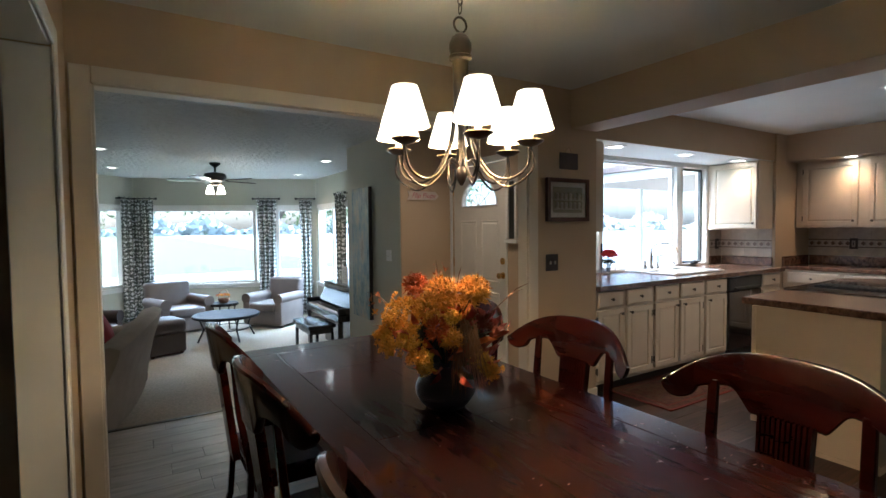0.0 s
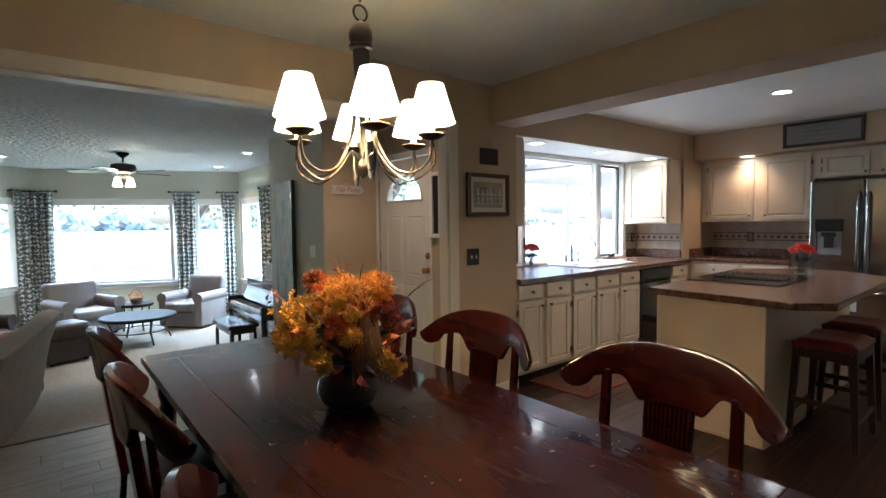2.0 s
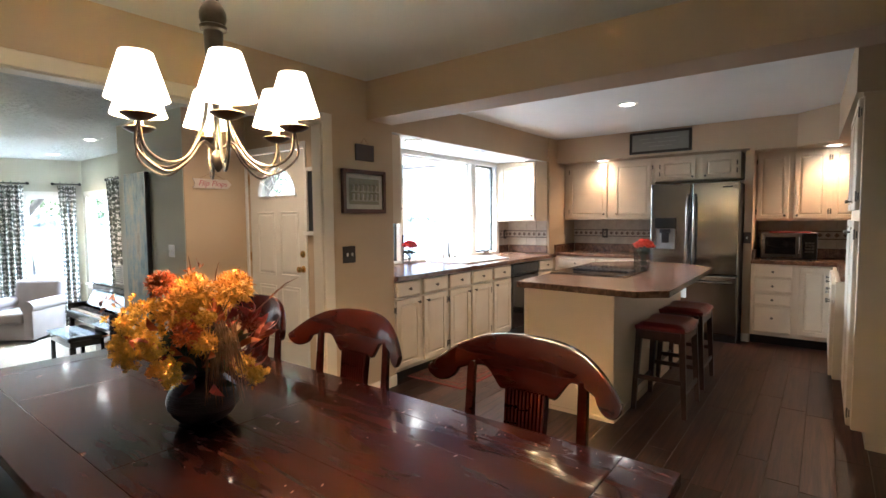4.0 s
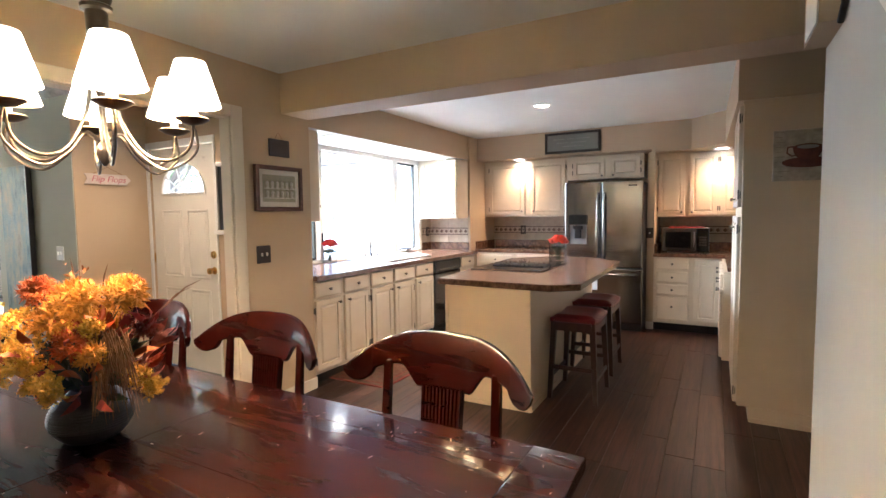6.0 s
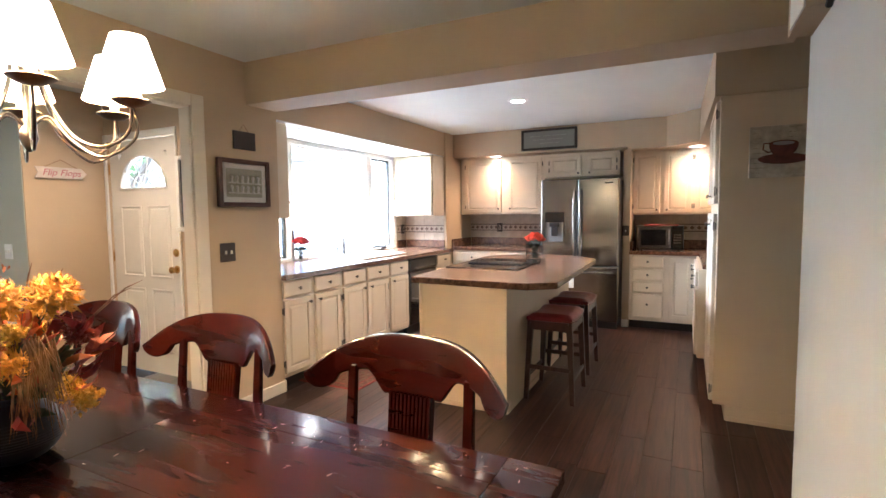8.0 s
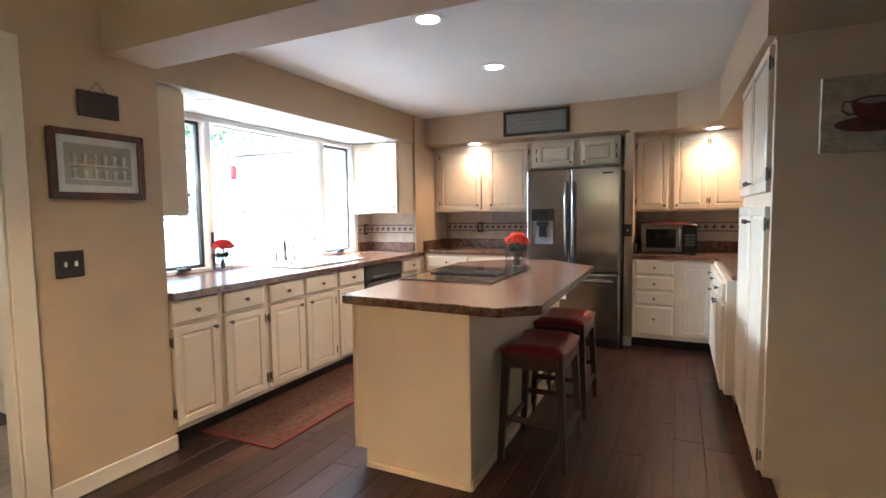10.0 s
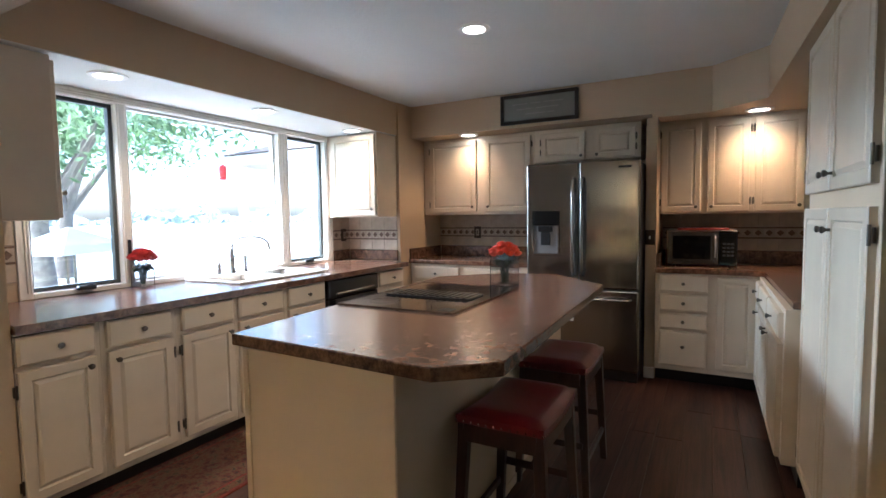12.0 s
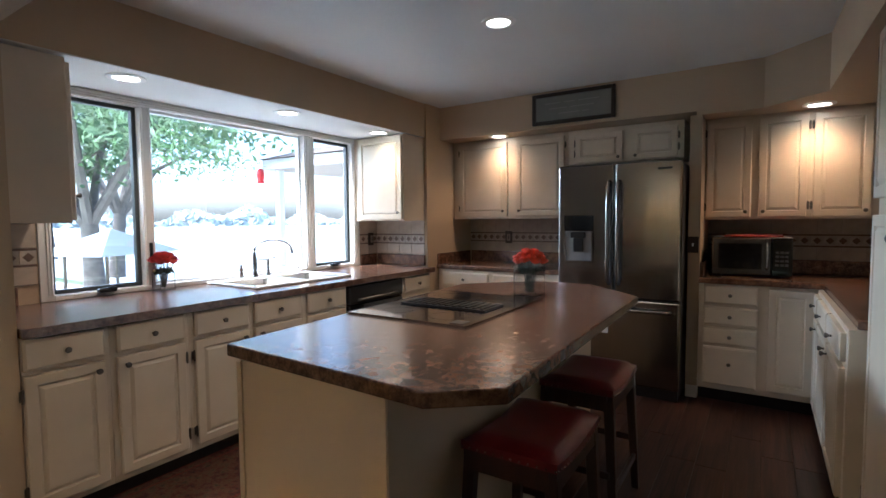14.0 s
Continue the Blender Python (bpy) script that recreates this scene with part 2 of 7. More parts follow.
bm = wallgrid([0, 3.68, 6.26, 6.98], [0, 2.065, H], [(1, 0)], WY0, WY1)
part("wall_dining_north", bm, WALL, None, "tan painted wall with a wide cased opening", kind="structure")
struct("beam", [((6.70, 1.7, 2.15), (6.98, WY0, H))], WALL, "tan painted ceiling beam between dining room and kitchen")
struct("wall_foyer_east", [((6.83, WY1, 0), (6.98, 5.86, H)), ((6.83, 6.80, 0), (6.98, 6.85, H)), ((6.83, 5.86, 2.05), (6.98, 6.80, H))], WALL, "tan wall with the front door")
struct("wall_closet", [((6.2, 6.85, FL), (7.05, 8.35, H))], WALLL, "painted closet block beside the living room")
struct("wall_sign", [((6.205, 6.838, 0), (6.83, 6.85, H))], WALL, "tan painted wall of the entry")
struct("wall_living_east", [((7.05, 6.85, 0), (7.2, 12.6, H))], WALLL, "sage painted wall")
struct("wall_living_west", [((-0.15, 4.9, FL), (0, 14.4, H))], WALLL, "sage painted wall")
KY = 5.66
WX0, WX1, WZ0, WZ1 = 7.33, 9.81, 0.915, 2.10
part("wall_kitchen_north", wallgrid([6.98, WX0, WX1, 10.94], [0, WZ0, WZ1, H], [(1, 1)], KY, KY + 0.15), WALL, None, "tan kitchen wall with a wide window", kind="structure")
struct("wall_kitchen_east", [((10.94, 1.1, 0), (11.05, KY + 0.15, H))], WALL, "tan kitchen wall")
struct("wall_kitchen_south", [((7.79, 1.1, 0), (10.94, 1.26, H))], WALL, "tan kitchen wall")
struct("wall_chase", [((10.12, 5.03, 0), (10.94, KY, H))], WALL, "boxed tan wall corner")
struct("wall_fridge_side", [((10.34, 2.735, 0), (10.94, 2.815, 2.098))], WALL, "narrow tan wall beside the fridge")
struct("soffit_north", [((6.98, 5.05, 2.13), (10.12, KY, H))], WALL, "tan soffit above the kitchen window")
struct("soffit_north_underside", [((6.985, 5.055, 2.1255), (10.115, KY - 0.002, 2.13))], CEIL, "white underside of the soffit")
struct("soffit_east", [((10.345, 2.36, 2.10), (10.94, 2.775, H)), ((10.36, 2.775, 2.13), (10.94, 5.03, H))], WALL, "tan soffit above the wall cabinets")
bm = bmesh.new()
extrude(bm, [(7.79, 1.26), (10.94, 1.26), (10.94, 2.36), (10.345, 2.36), (10.02, 2.03), (7.79, 1.985)], 2.10, H)
part("soffit_south", bm, WALL, None, "tan soffit with an angled corner", kind="structure")
struct("wall_stair", [((0, 1.665, 0), (5.82, 1.785, H)), ((5.82, 1.665, 0), (6.10, 1.785, 1.92))], WALLG, "smooth light grey wall by the stairs")
struct("wall_stair_upper", [((5.822, 1.1, 1.925), (6.10, 1.845, H))], WALL, "tan boxed wall end under the ceiling")
struct("wall_south", [((0, -0.6, 0), (7.9, -0.45, H)), ((7.79, -0.45, 0), (7.9, 1.1, H))], WALL, "plain tan wall")
struct("wall_west", [((3.46, 1.8, 0), (3.595, 1.95, H)), ((3.46, 1.95, 2.09), (3.595, 4.50, H)), ((3.46, 4.50, 0), (3.595, WY0, H))], WALL, "tan wall with a cased doorway")
struct("wall_west_outer", [((-0.15, -0.6, 0), (0, 4.9, H))], WALL, "plain tan wall")

# casings of the wide opening
def casing(name, boxes, material, label):
    return struct(name, boxes, material, label, 0.004)
casing("trim_opening", [((3.605, WY0 - 0.018, 0), (3.685, WY0 - 0.001, 2.135)), ((6.255, WY0 - 0.018, 0), (6.345, WY0 - 0.001, 2.135)), ((3.688, WY0 - 0.018, 2.06), (6.252, WY0 - 0.001, 2.135)),
    ((3.681, WY0, 0), (3.693, WY1 + 0.01, 2.06)), ((6.247, WY0, 0), (6.259, WY1 + 0.01, 2.06)), ((3.694, WY0, 2.052), (6.246, WY1 + 0.01, 2.064))], TRIM, "cream painted casing round the wide opening")
casing("trim_west_opening", [((3.5955, 4.475, 0), (3.609, 4.545, 2.15)), ((3.5955, 1.95, 2.075), (3.609, 4.473, 2.15)), ((3.45, 4.482, 0), (3.594, 4.499, 2.07)), ((3.45, 1.95, 2.073), (3.594, 4.48, 2.088))], WHITE, "cream painted casing of a doorway")
casing("baseboard", [((6.35, WY0 - 0.014, 0), (6.98, WY0 - 0.001, 0.09)), ((6.981, WY0 - 0.01, 0), (6.992, 4.96, 0.09)), ((10.325, 2.735, 0), (10.339, 2.815, 0.09)), ((6.2, 6.825, 0), (6.8, 6.837, 0.09)), ((6.187, 6.862, FL), (6.199, 8.35, FL + 0.09)), ((3.5955, 4.55, 0), (3.606, 4.9, 0.09))], TRIM, "cream painted baseboard")


# ---- kitchen ----
def raised(bm, w, h, th=0.02, frame_w=0.055):
    """A raised-panel front, lying in the XZ plane with its face to -Y, corner at the origin."""
    r = bmesh.ops.create_cube(bm, size=1, matrix=Matrix.Translation((w / 2, -th / 2, h / 2)) @ Matrix.Diagonal((w, th, h, 1)))
    vs = r["verts"]
    f = [f for f in {f for v in vs for f in v.link_faces} if f.normal.y < -0.9 or sum(v.co.y for v in f.verts) / 4 < -th * 0.9]
    bmesh.ops.inset_region(bm, faces=f, thickness=0.006, depth=0.004)
    fw = min(frame_w, h * 0.28, w * 0.28)
    bmesh.ops.inset_region(bm, faces=f, thickness=fw, depth=0)
    bmesh.ops.inset_region(bm, faces=f, thickness=0.007, depth=-0.010)
    bmesh.ops.inset_region(bm, faces=f, thickness=0.006, depth=0)
    bmesh.ops.inset_region(bm, faces=f, thickness=min(0.022, h * 0.12), depth=0.009)
    return bm


def slab_front(bm, w, h, th=0.02):
    r = bmesh.ops.create_cube(bm, size=1, matrix=Matrix.Translation((w / 2, -th / 2, h / 2)) @ Matrix.Diagonal((w, th, h, 1)))
    f = [f for f in {f for v in r["verts"] for f in v.link_faces} if sum(v.co.y for v in f.verts) / 4 < -th * 0.9]
    bmesh.ops.inset_region(bm, faces=f, thickness=0.012, depth=0.005)
    bmesh.ops.inset_region(bm, faces=f, thickness=0.004, depth=0.002)
    return bm


def knob(parent, x, z, th=0.024):
    bm = bmesh.new()
    prof = [(0.006, 0), (0.005, 0.012), (0.010, 0.018), (0.014, 0.024), (0.012, 0.030), (0.004, 0.033)]
    lathe(bm, prof, 12)
    bmesh.ops.transform(bm, matrix=Matrix.Translation((x, -th, z)) @ Matrix.Rotation(math.pi / 2, 4, "X"), verts=bm.verts)
    return part("knob", bm, PEWTER, parent, "round pewter knob", smooth=True)


def hinge(parent, x, z, th=0.012):
    bm = bmesh.new()
    tube(bm, [(x, -th - 0.008, z - 0.03), (x, -th - 0.008, z + 0.03)], 0.005, 8)
    box(bm, (x - 0.008, -th, z - 0.022), (x + 0.008, -th + 0.006, z + 0.022))
    return part("hinge", bm, PEWTER, parent, "small bronze hinge", smooth=True)


def front(cab, kind_, x, z, w, h, knob_at=None, hinge_side=None):
    f = new("drawer" if kind_ == "drawer" else "door")
    f.parent, f.location = cab, (x, 0, z)
    bm = bmesh.new()
    part("panel", slab_front(bm, w, h) if kind_ == "drawer" else raised(bm, w, h), CAB, f, "cream front with a moulded edge")
    if knob_at:
        knob(f, *knob_at)
    if hinge_side is not None:
        for hz in (0.08, h - 0.08):
            hinge(f, hinge_side, hz)
    return f


def cabinet(x, y, z, rz, w, d, h, fronts, label, category="kitchen cabinet", group="", toe=True):
    """Box with its front in the local XZ plane, depth to +Y. fronts: kind, x, z, w, h, knob, hinge side."""
    c = thing("cabinet", x, y, z, rz, label, category, group)
    z0 = 0.1 if toe else 0.0
    bpart("body", (0, 0, z0), (w, d, h), CAB, c, 0.002)
    if toe:
        bpart("toe_kick", (0.0, 0.07, 0.0), (w, d, z0 - 0.002), BLACK, c, 0)
    for fr in fronts:
        front(c, *fr)
    return c


BG = "base cabinets along the window wall"
YF = 4.92
cols = [(6.988, 7.292), (7.345, 7.672), (7.728, 8.060), (8.105, 8.455), (8.515, 8.875)]
edges = [6.985, 7.318, 7.70, 8.082, 8.485, 8.90]
for i, (a, b) in enumerate(cols):
    x0, x1 = edges[i], edges[i + 1]
    w = b - a
    kx = w - 0.035 if i % 2 == 0 else 0.035
    if i == 4:
        kx = 0.035
    hx = -0.008 if kx > w / 2 else w + 0.008
    cabinet(x0, YF, 0, 0, x1 - x0, 0.73, 0.872, [("drawer", a - x0, 0.732, w, 0.130, (w / 2, 0.065)), ("door", a - x0, 0.135, w, 0.575, (kx, 0.535), hx)],
        "antique white base cabinet with one drawer above a raised-panel door", group=BG)
cabinet(9.56, YF, 0, 0, 0.435, 0.73, 0.872, [("drawer", 0.03, 0.732, 0.37, 0.125, (0.185, 0.062)), ("door", 0.03, 0.115, 0.37, 0.575, (0.035, 0.535), 0.378)],
    "antique white base cabinet beside the dishwasher", group=BG)

dw = thing("dishwasher", 8.905, YF, 0, 0, "black dishwasher with a glossy door under the counter", "dishwasher")
bpart("body", (0.0, 0.02, 0.1), (0.65, 0.52, 0.868), BLACK, dw, 0.002)
bpart("door", (0.01, -0.025, 0.12), (0.64, 0.018, 0.72), GLOSSB, dw, 0.006, "glossy black door")
bpart("control_panel", (0.01, -0.03, 0.725), (0.64, 0.018, 0.862), BLACK, dw, 0.006)
bpart("handle", (0.08, -0.052, 0.74), (0.57, -0.031, 0.765), BLACK, dw, 0.008)
bpart("kick_plate", (0.01, 0.03, 0.0), (0.64, 0.5, 0.098), BLACK, dw, 0.002)

# window counter with the sink let in
def counter(name, outline, z0, z1, label, hole=None):
    bm = bmesh.new()
    extrude(bm, outline, z0, z1)
    es = [e for e in bm.edges if abs(e.verts[0].co.z - e.verts[1].co.z) < 1e-5]
    bmesh.ops.bevel(bm, geom=es, offset=0.006, segments=2, affect="EDGES", profile=0.5)
    return bm


SX0, SX1, SY0, SY1 = 8.24, 9.10, 5.05, 5.615
ct = tagged(new("countertop"), "brown mottled laminate countertop below the window", "countertop")
bm = wallgrid([6.985, SX0 + 0.02, SX1 - 0.02, 10.02], [4.875, SY0 + 0.02, SY1 - 0.02, KY - 0.003], [(1, 1)], 0.874, 0.914)
for v in bm.verts:
    v.co.y, v.co.z = v.co.z, v.co.y
part("worktop", bm, LAM, ct)
bpart("backsplash_lip", (9.86, KY - 0.026, 0.9145), (10.09, KY - 0.004, 1.015), LAM, ct, 0.003)
bpart("backsplash_lip", (6.985, KY - 0.026, 0.9145), (7.2, KY - 0.004, 1.015), LAM, ct, 0.003)
bpart("backsplash_lip", (10.09, 5.05, 0.9145), (10.116, KY - 0.03, 1.015), LAM, ct, 0.003)

sink = thing("sink", 0, 0, 0, 0, "white double-bowl drop-in sink in the counter", "sink")
bm = bmesh.new()
mid = 8.68
for a, b in [((SX0, SY0), (SX1, SY0 + 0.035)), ((SX0, SY1 - 0.10), (SX1, SY1)), ((SX0, SY0 + 0.035), (SX0 + 0.03, SY1 - 0.10)), ((SX1 - 0.03, SY0 + 0.035), (SX1, SY1 - 0.10)), ((mid - 0.02, SY0 + 0.035), (mid + 0.02, SY1 - 0.10))]:
    box(bm, (a[0], a[1], 0.9145), (b[0], b[1], 0.930), 0.004)
part("rim", bm, SINKM, sink, "white enamel rim")
for a, b in ((SX0 + 0.02, mid - 0.01), (mid + 0.01, SX1 - 0.02)):
    bm = bmesh.new()
    box(bm, (a, SY0 + 0.025, 0.74), (b, SY1 - 0.05, 0.913))
    bmesh.ops.delete(bm, geom=[f for f in bm.faces if all(v.co.z > 0.9 for v in f.verts)], context="FACES")
    ob = part("basin", bm, SINKM, sink, "white enamel basin")
    so = ob.modifiers.new("thick", "SOLIDIFY")
    so.thickness = 0.008

fau = thing("faucet", 8.605, 5.575, 0.930, 0, "brushed nickel gooseneck faucet behind the sink", "faucet")
lathe(bm := bmesh.new(), [(0.026, 0), (0.024, 0.02), (0.016, 0.04), (0.02, 0.10), (0.017, 0.15), (0.011, 0.19), (0.017, 0.2), (0.012, 0.215)], 16)
part("body", bm, CHROME, fau, smooth=True)
pts = [(0, 0, 0.2)] + [(0.0 + 0.12 * (1 - math.cos(a)) * 0.9, -0.16 * (1 - math.cos(a)) / 2, 0.2 + 0.075 * math.sin(a)) for a in [k * math.pi / 14 for k in range(1, 15)]]
tube(bm := bmesh.new(), pts + [(0.222, -0.165, 0.17)], 0.011, 10)
part("spout", bm, CHROME, fau, smooth=True)
tube(bm := bmesh.new(), [(0.012, 0, 0.12), (0.05, -0.01, 0.13), (0.09, -0.02, 0.125)], [0.008, 0.006, 0.009], 8)
part("lever", bm, CHROME, fau, smooth=True)
spr = thing("side_sprayer", 8.73, 5.58, 0.930, 0, "brushed nickel side sprayer beside the faucet", "sprayer")
lathe(bm := bmesh.new(), [(0.018, 0), (0.016, 0.02), (0.010, 0.03), (0.012, 0.08), (0.015, 0.12), (0.010, 0.13)], 14)
part("body", bm, CHROME, spr, smooth=True)
tube(bm := bmesh.new(), [(0, 0, 0.12), (0.015, -0.02, 0.14), (0.04, -0.045, 0.137)], [0.009, 0.011, 0.014], 10)
part("nozzle", bm, CHROME, spr, smooth=True)
sd = thing("soap_dispenser", 8.475, 5.555, 0.930, 0, "brushed nickel soap dispenser beside the faucet", "soap dispenser")
lathe(bm := bmesh.new(), [(0.016, 0), (0.016, 0.03), (0.013, 0.05), (0.016, 0.07), (0.008, 0.085), (0.012, 0.09), (0.01, 0.1)], 14)
part("body", bm, CHROME, sd, smooth=True)
sd2 = thing("air_gap", 9.01, 5.575, 0.930, 0, "small nickel cap at the sink's edge", "sink cap")
lathe(bm := bmesh.new(), [(0.017, 0), (0.016, 0.03), (0.019, 0.035), (0.017, 0.055), (0.008, 0.06)], 14)
part("body", bm, CHROME, sd2, smooth=True)

# kitchen window: frame and three sashes
win = tagged(new("window_1"), "wide kitchen window with a fixed centre pane between two casements", "window")
win["kind"] = "structure"
Y0, Y1 = KY - 0.012, KY + 0.10
bm = bmesh.new()
for a, b in [((WX0 - 0.03, 0.916), (7.365, 2.125)), ((9.765, 0.916), (WX1 + 0.045, 2.125)), ((7.365, 2.075), (9.765, 2.125)), ((7.365, 0.916), (9.765, 0.945)), ((7.855, 0.945), (7.92, 2.075)), ((9.18, 0.945), (9.29, 2.075))]:
    box(bm, (a[0], Y0, a[1]), (b[0], Y1, b[1]), 0.003)
part("window_frame", bm, WHITE, win, "white painted frame")
bm = bmesh.new()
for x0, x1 in ((7.335, 7.345), (7.35, 7.358), (7.862, 7.872), (7.903, 7.912), (9.19, 9.20), (9.215, 9.225), (9.25, 9.262), (9.275, 9.283), (9.775, 9.785), (9.81, 9.822)):
    box(bm, (x0, Y0 - 0.008, 0.95), (x1, Y0 - 0.001, 2.07), 0.002)
for z_ in (2.08, 2.093, 2.108):
    box(bm, (7.345, Y0 - 0.010, z_), (9.80, Y0 - 0.001, z_ + 0.008), 0.002)
part("moulding", bm, WHITE, win, "fine stepped mouldings")
DSASH = mat("dark_sash", (0.05, 0.055, 0.05), 0.5)
for n, (x0, x1) in enumerate(((7.366, 7.854), (7.921, 9.179), (9.291, 9.764))):
    s = new("sash")
    s.parent = win
    y0, y1 = KY + 0.04, KY + 0.08
    wm, dk = (0.024, DSASH) if n != 1 else (0.016, WHITE)
    bm = bmesh.new()
    for a, b in [((x0, 0.946), (x0 + wm, 2.074)), ((x1 - wm, 0.946), (x1, 2.074)), ((x0 + wm, 0.946), (x1 - wm, 0.946 + wm)), ((x0 + wm, 2.074 - wm), (x1 - wm, 2.074))]:
        box(bm, (a[0], y0, a[1]), (b[0], y1, b[1]), 0.002)
    part("sash_frame", bm, dk, s, "thin dark sash" if n != 1 else "white sash")
    g = bpart("pane", (x0 + wm, y0 + 0.015, 0.946 + wm), (x1 - wm, y0 + 0.019, 2.074 - wm), PANE, s, 0)
    g.visible_shadow = False
for x in (7.62, 9.50):
    c = new("crank")
    c.parent, c.location = win, (x, KY - 0.03, 0.955)
    bpart("housing", (-0.05, -0.02, -0.018), (0.05, 0.016, 0.008), BLACK, c, 0.006)
    tube(bm := bmesh.new(), [(0, -0.01, 0.005), (0.04, -0.02, 0.02), (0.075, -0.02, 0.01)], 0.006, 8)
    part("lever", bm, BLACK, c, smooth=True)
for x in (7.888,):
    bpart("sash_lock", (x - 0.008, KY - 0.03, 1.12), (x + 0.008, KY - 0.013, 1.22), BLACK, win, 0.003)

# cabinets flanking the window, doors facing each other
def side_cab(x, y, rz, w, d, z0, z1, knob_x, label):
    c = thing("cabinet", x, y, z0, rz, label, "kitchen cabinet", "wall cabinets beside the window")
    bpart("body", (0, 0, 0), (w, d, z1 - z0), CAB, c, 0.002)
    f = front(c, "door", 0.012 if rz > 0 else 0.075, 0.012, w - (0.024 if rz > 0 else 0.087), z1 - z0 - 0.03, (knob_x, 0.12 if knob_x < 0.1 else 0.06), None)
    return c
side_cab(7.262, 5.09, 90, 0.565, 0.275, 1.35, 2.12, 0.03, "antique white wall cabinet with its door turned to the window")
side_cab(9.80, 5.655, -90, 0.595, 0.318, 1.345, 2.12, 0.48, "antique white wall cabinet with its raised-panel door turned to the window")

# island
isl = thing("kitchen_island", 0, 0, 0, 0, "cream panelled kitchen island with an overhanging laminate top", "kitchen island")
bm = bmesh.new()
box(bm, (7.28, 3.20, 0.0), (9.20, 3.80, 0.867))
box(bm, (7.28, 3.80, 0.1), (9.20, 3.87, 0.867))
part("body", bm, PANEL, isl, "cream painted plywood sides")
bm = bmesh.new()
for y0, y1, z0, z1 in ((3.20, 3.225, 0, 0.872), (3.845, 3.87, 0.1, 0.872)):
    box(bm, (7.272, y0, z0), (7.279, y1, z1 - 0.005), 0.002)
box(bm, (7.272, 3.226, 0), (7.279, 3.80, 0.03), 0.002)
box(bm, (7.28, 3.192, 0), (9.2, 3.199, 0.05), 0.002)
part("corner_trim", bm, PANEL, isl)
bm = counter("c", [(7.243, 3.055), (7.288, 3.943), (9.13, 4.06), (9.53, 3.70), (9.53, 3.30), (9.15, 2.925), (7.385, 2.885)], 0.868, 0.914, "")
part("worktop", bm, LAM, isl, "brown mottled laminate worktop with clipped corners")
for i in range(3):
    front(new_ := thing("island_door_unit", 9.17 - i * 0.6, 3.872, 0, 180, "antique white island cabinet front", "kitchen cabinet", "island fronts"), "door", 0.02, 0.115, 0.55, 0.72, (0.04, 0.64))
cook = thing("cooktop", 7.938, 3.338, 0.9145, 0, "black glass cooktop with a centre downdraft vent", "cooktop")
bpart("glass_top", (0, 0, 0), (0.82, 0.63, 0.008), GLOSSB, cook, 0.003, "glossy black glass")
bm = bmesh.new()
box(bm, (0.30, 0.07, 0.0085), (0.50, 0.56, 0.016), 0.003)
for k in range(12):
    box(bm, (0.315, 0.09 + k * 0.038, 0.0165), (0.485, 0.108 + k * 0.038, 0.021))
part("vent_grille", bm, BLACK, cook, "black ribbed downdraft grille")
bm = bmesh.new()
for a, b in [((-0.006, -0.006), (0.826, -0.001)), ((-0.006, 0.631), (0.826, 0.636)), ((-0.006, 0), (-0.001, 0.63)), ((0.821, 0), (0.826, 0.63))]:
    box(bm, (a[0], a[1], 0), (b[0], b[1], 0.009))
part("rim", bm, STEEL, cook)
for cx, cy, r in ((0.15, 0.17, 0.09), (0.15, 0.46, 0.075), (0.66, 0.17, 0.075), (0.66, 0.46, 0.09)):
    bm = bmesh.new()
    lathe(bm, [(r, 0.0081), (r, 0.0084), (r - 0.003, 0.0084), (r - 0.003, 0.0081), (r, 0.0081)], 32, (cx, cy, 0), closed=True)
    part("burner_ring", bm, STEEL, cook)
bpart("control_strip", (0.02, 0.025, 0.0083), (0.09, 0.09, 0.009), BLACK, cook, 0)

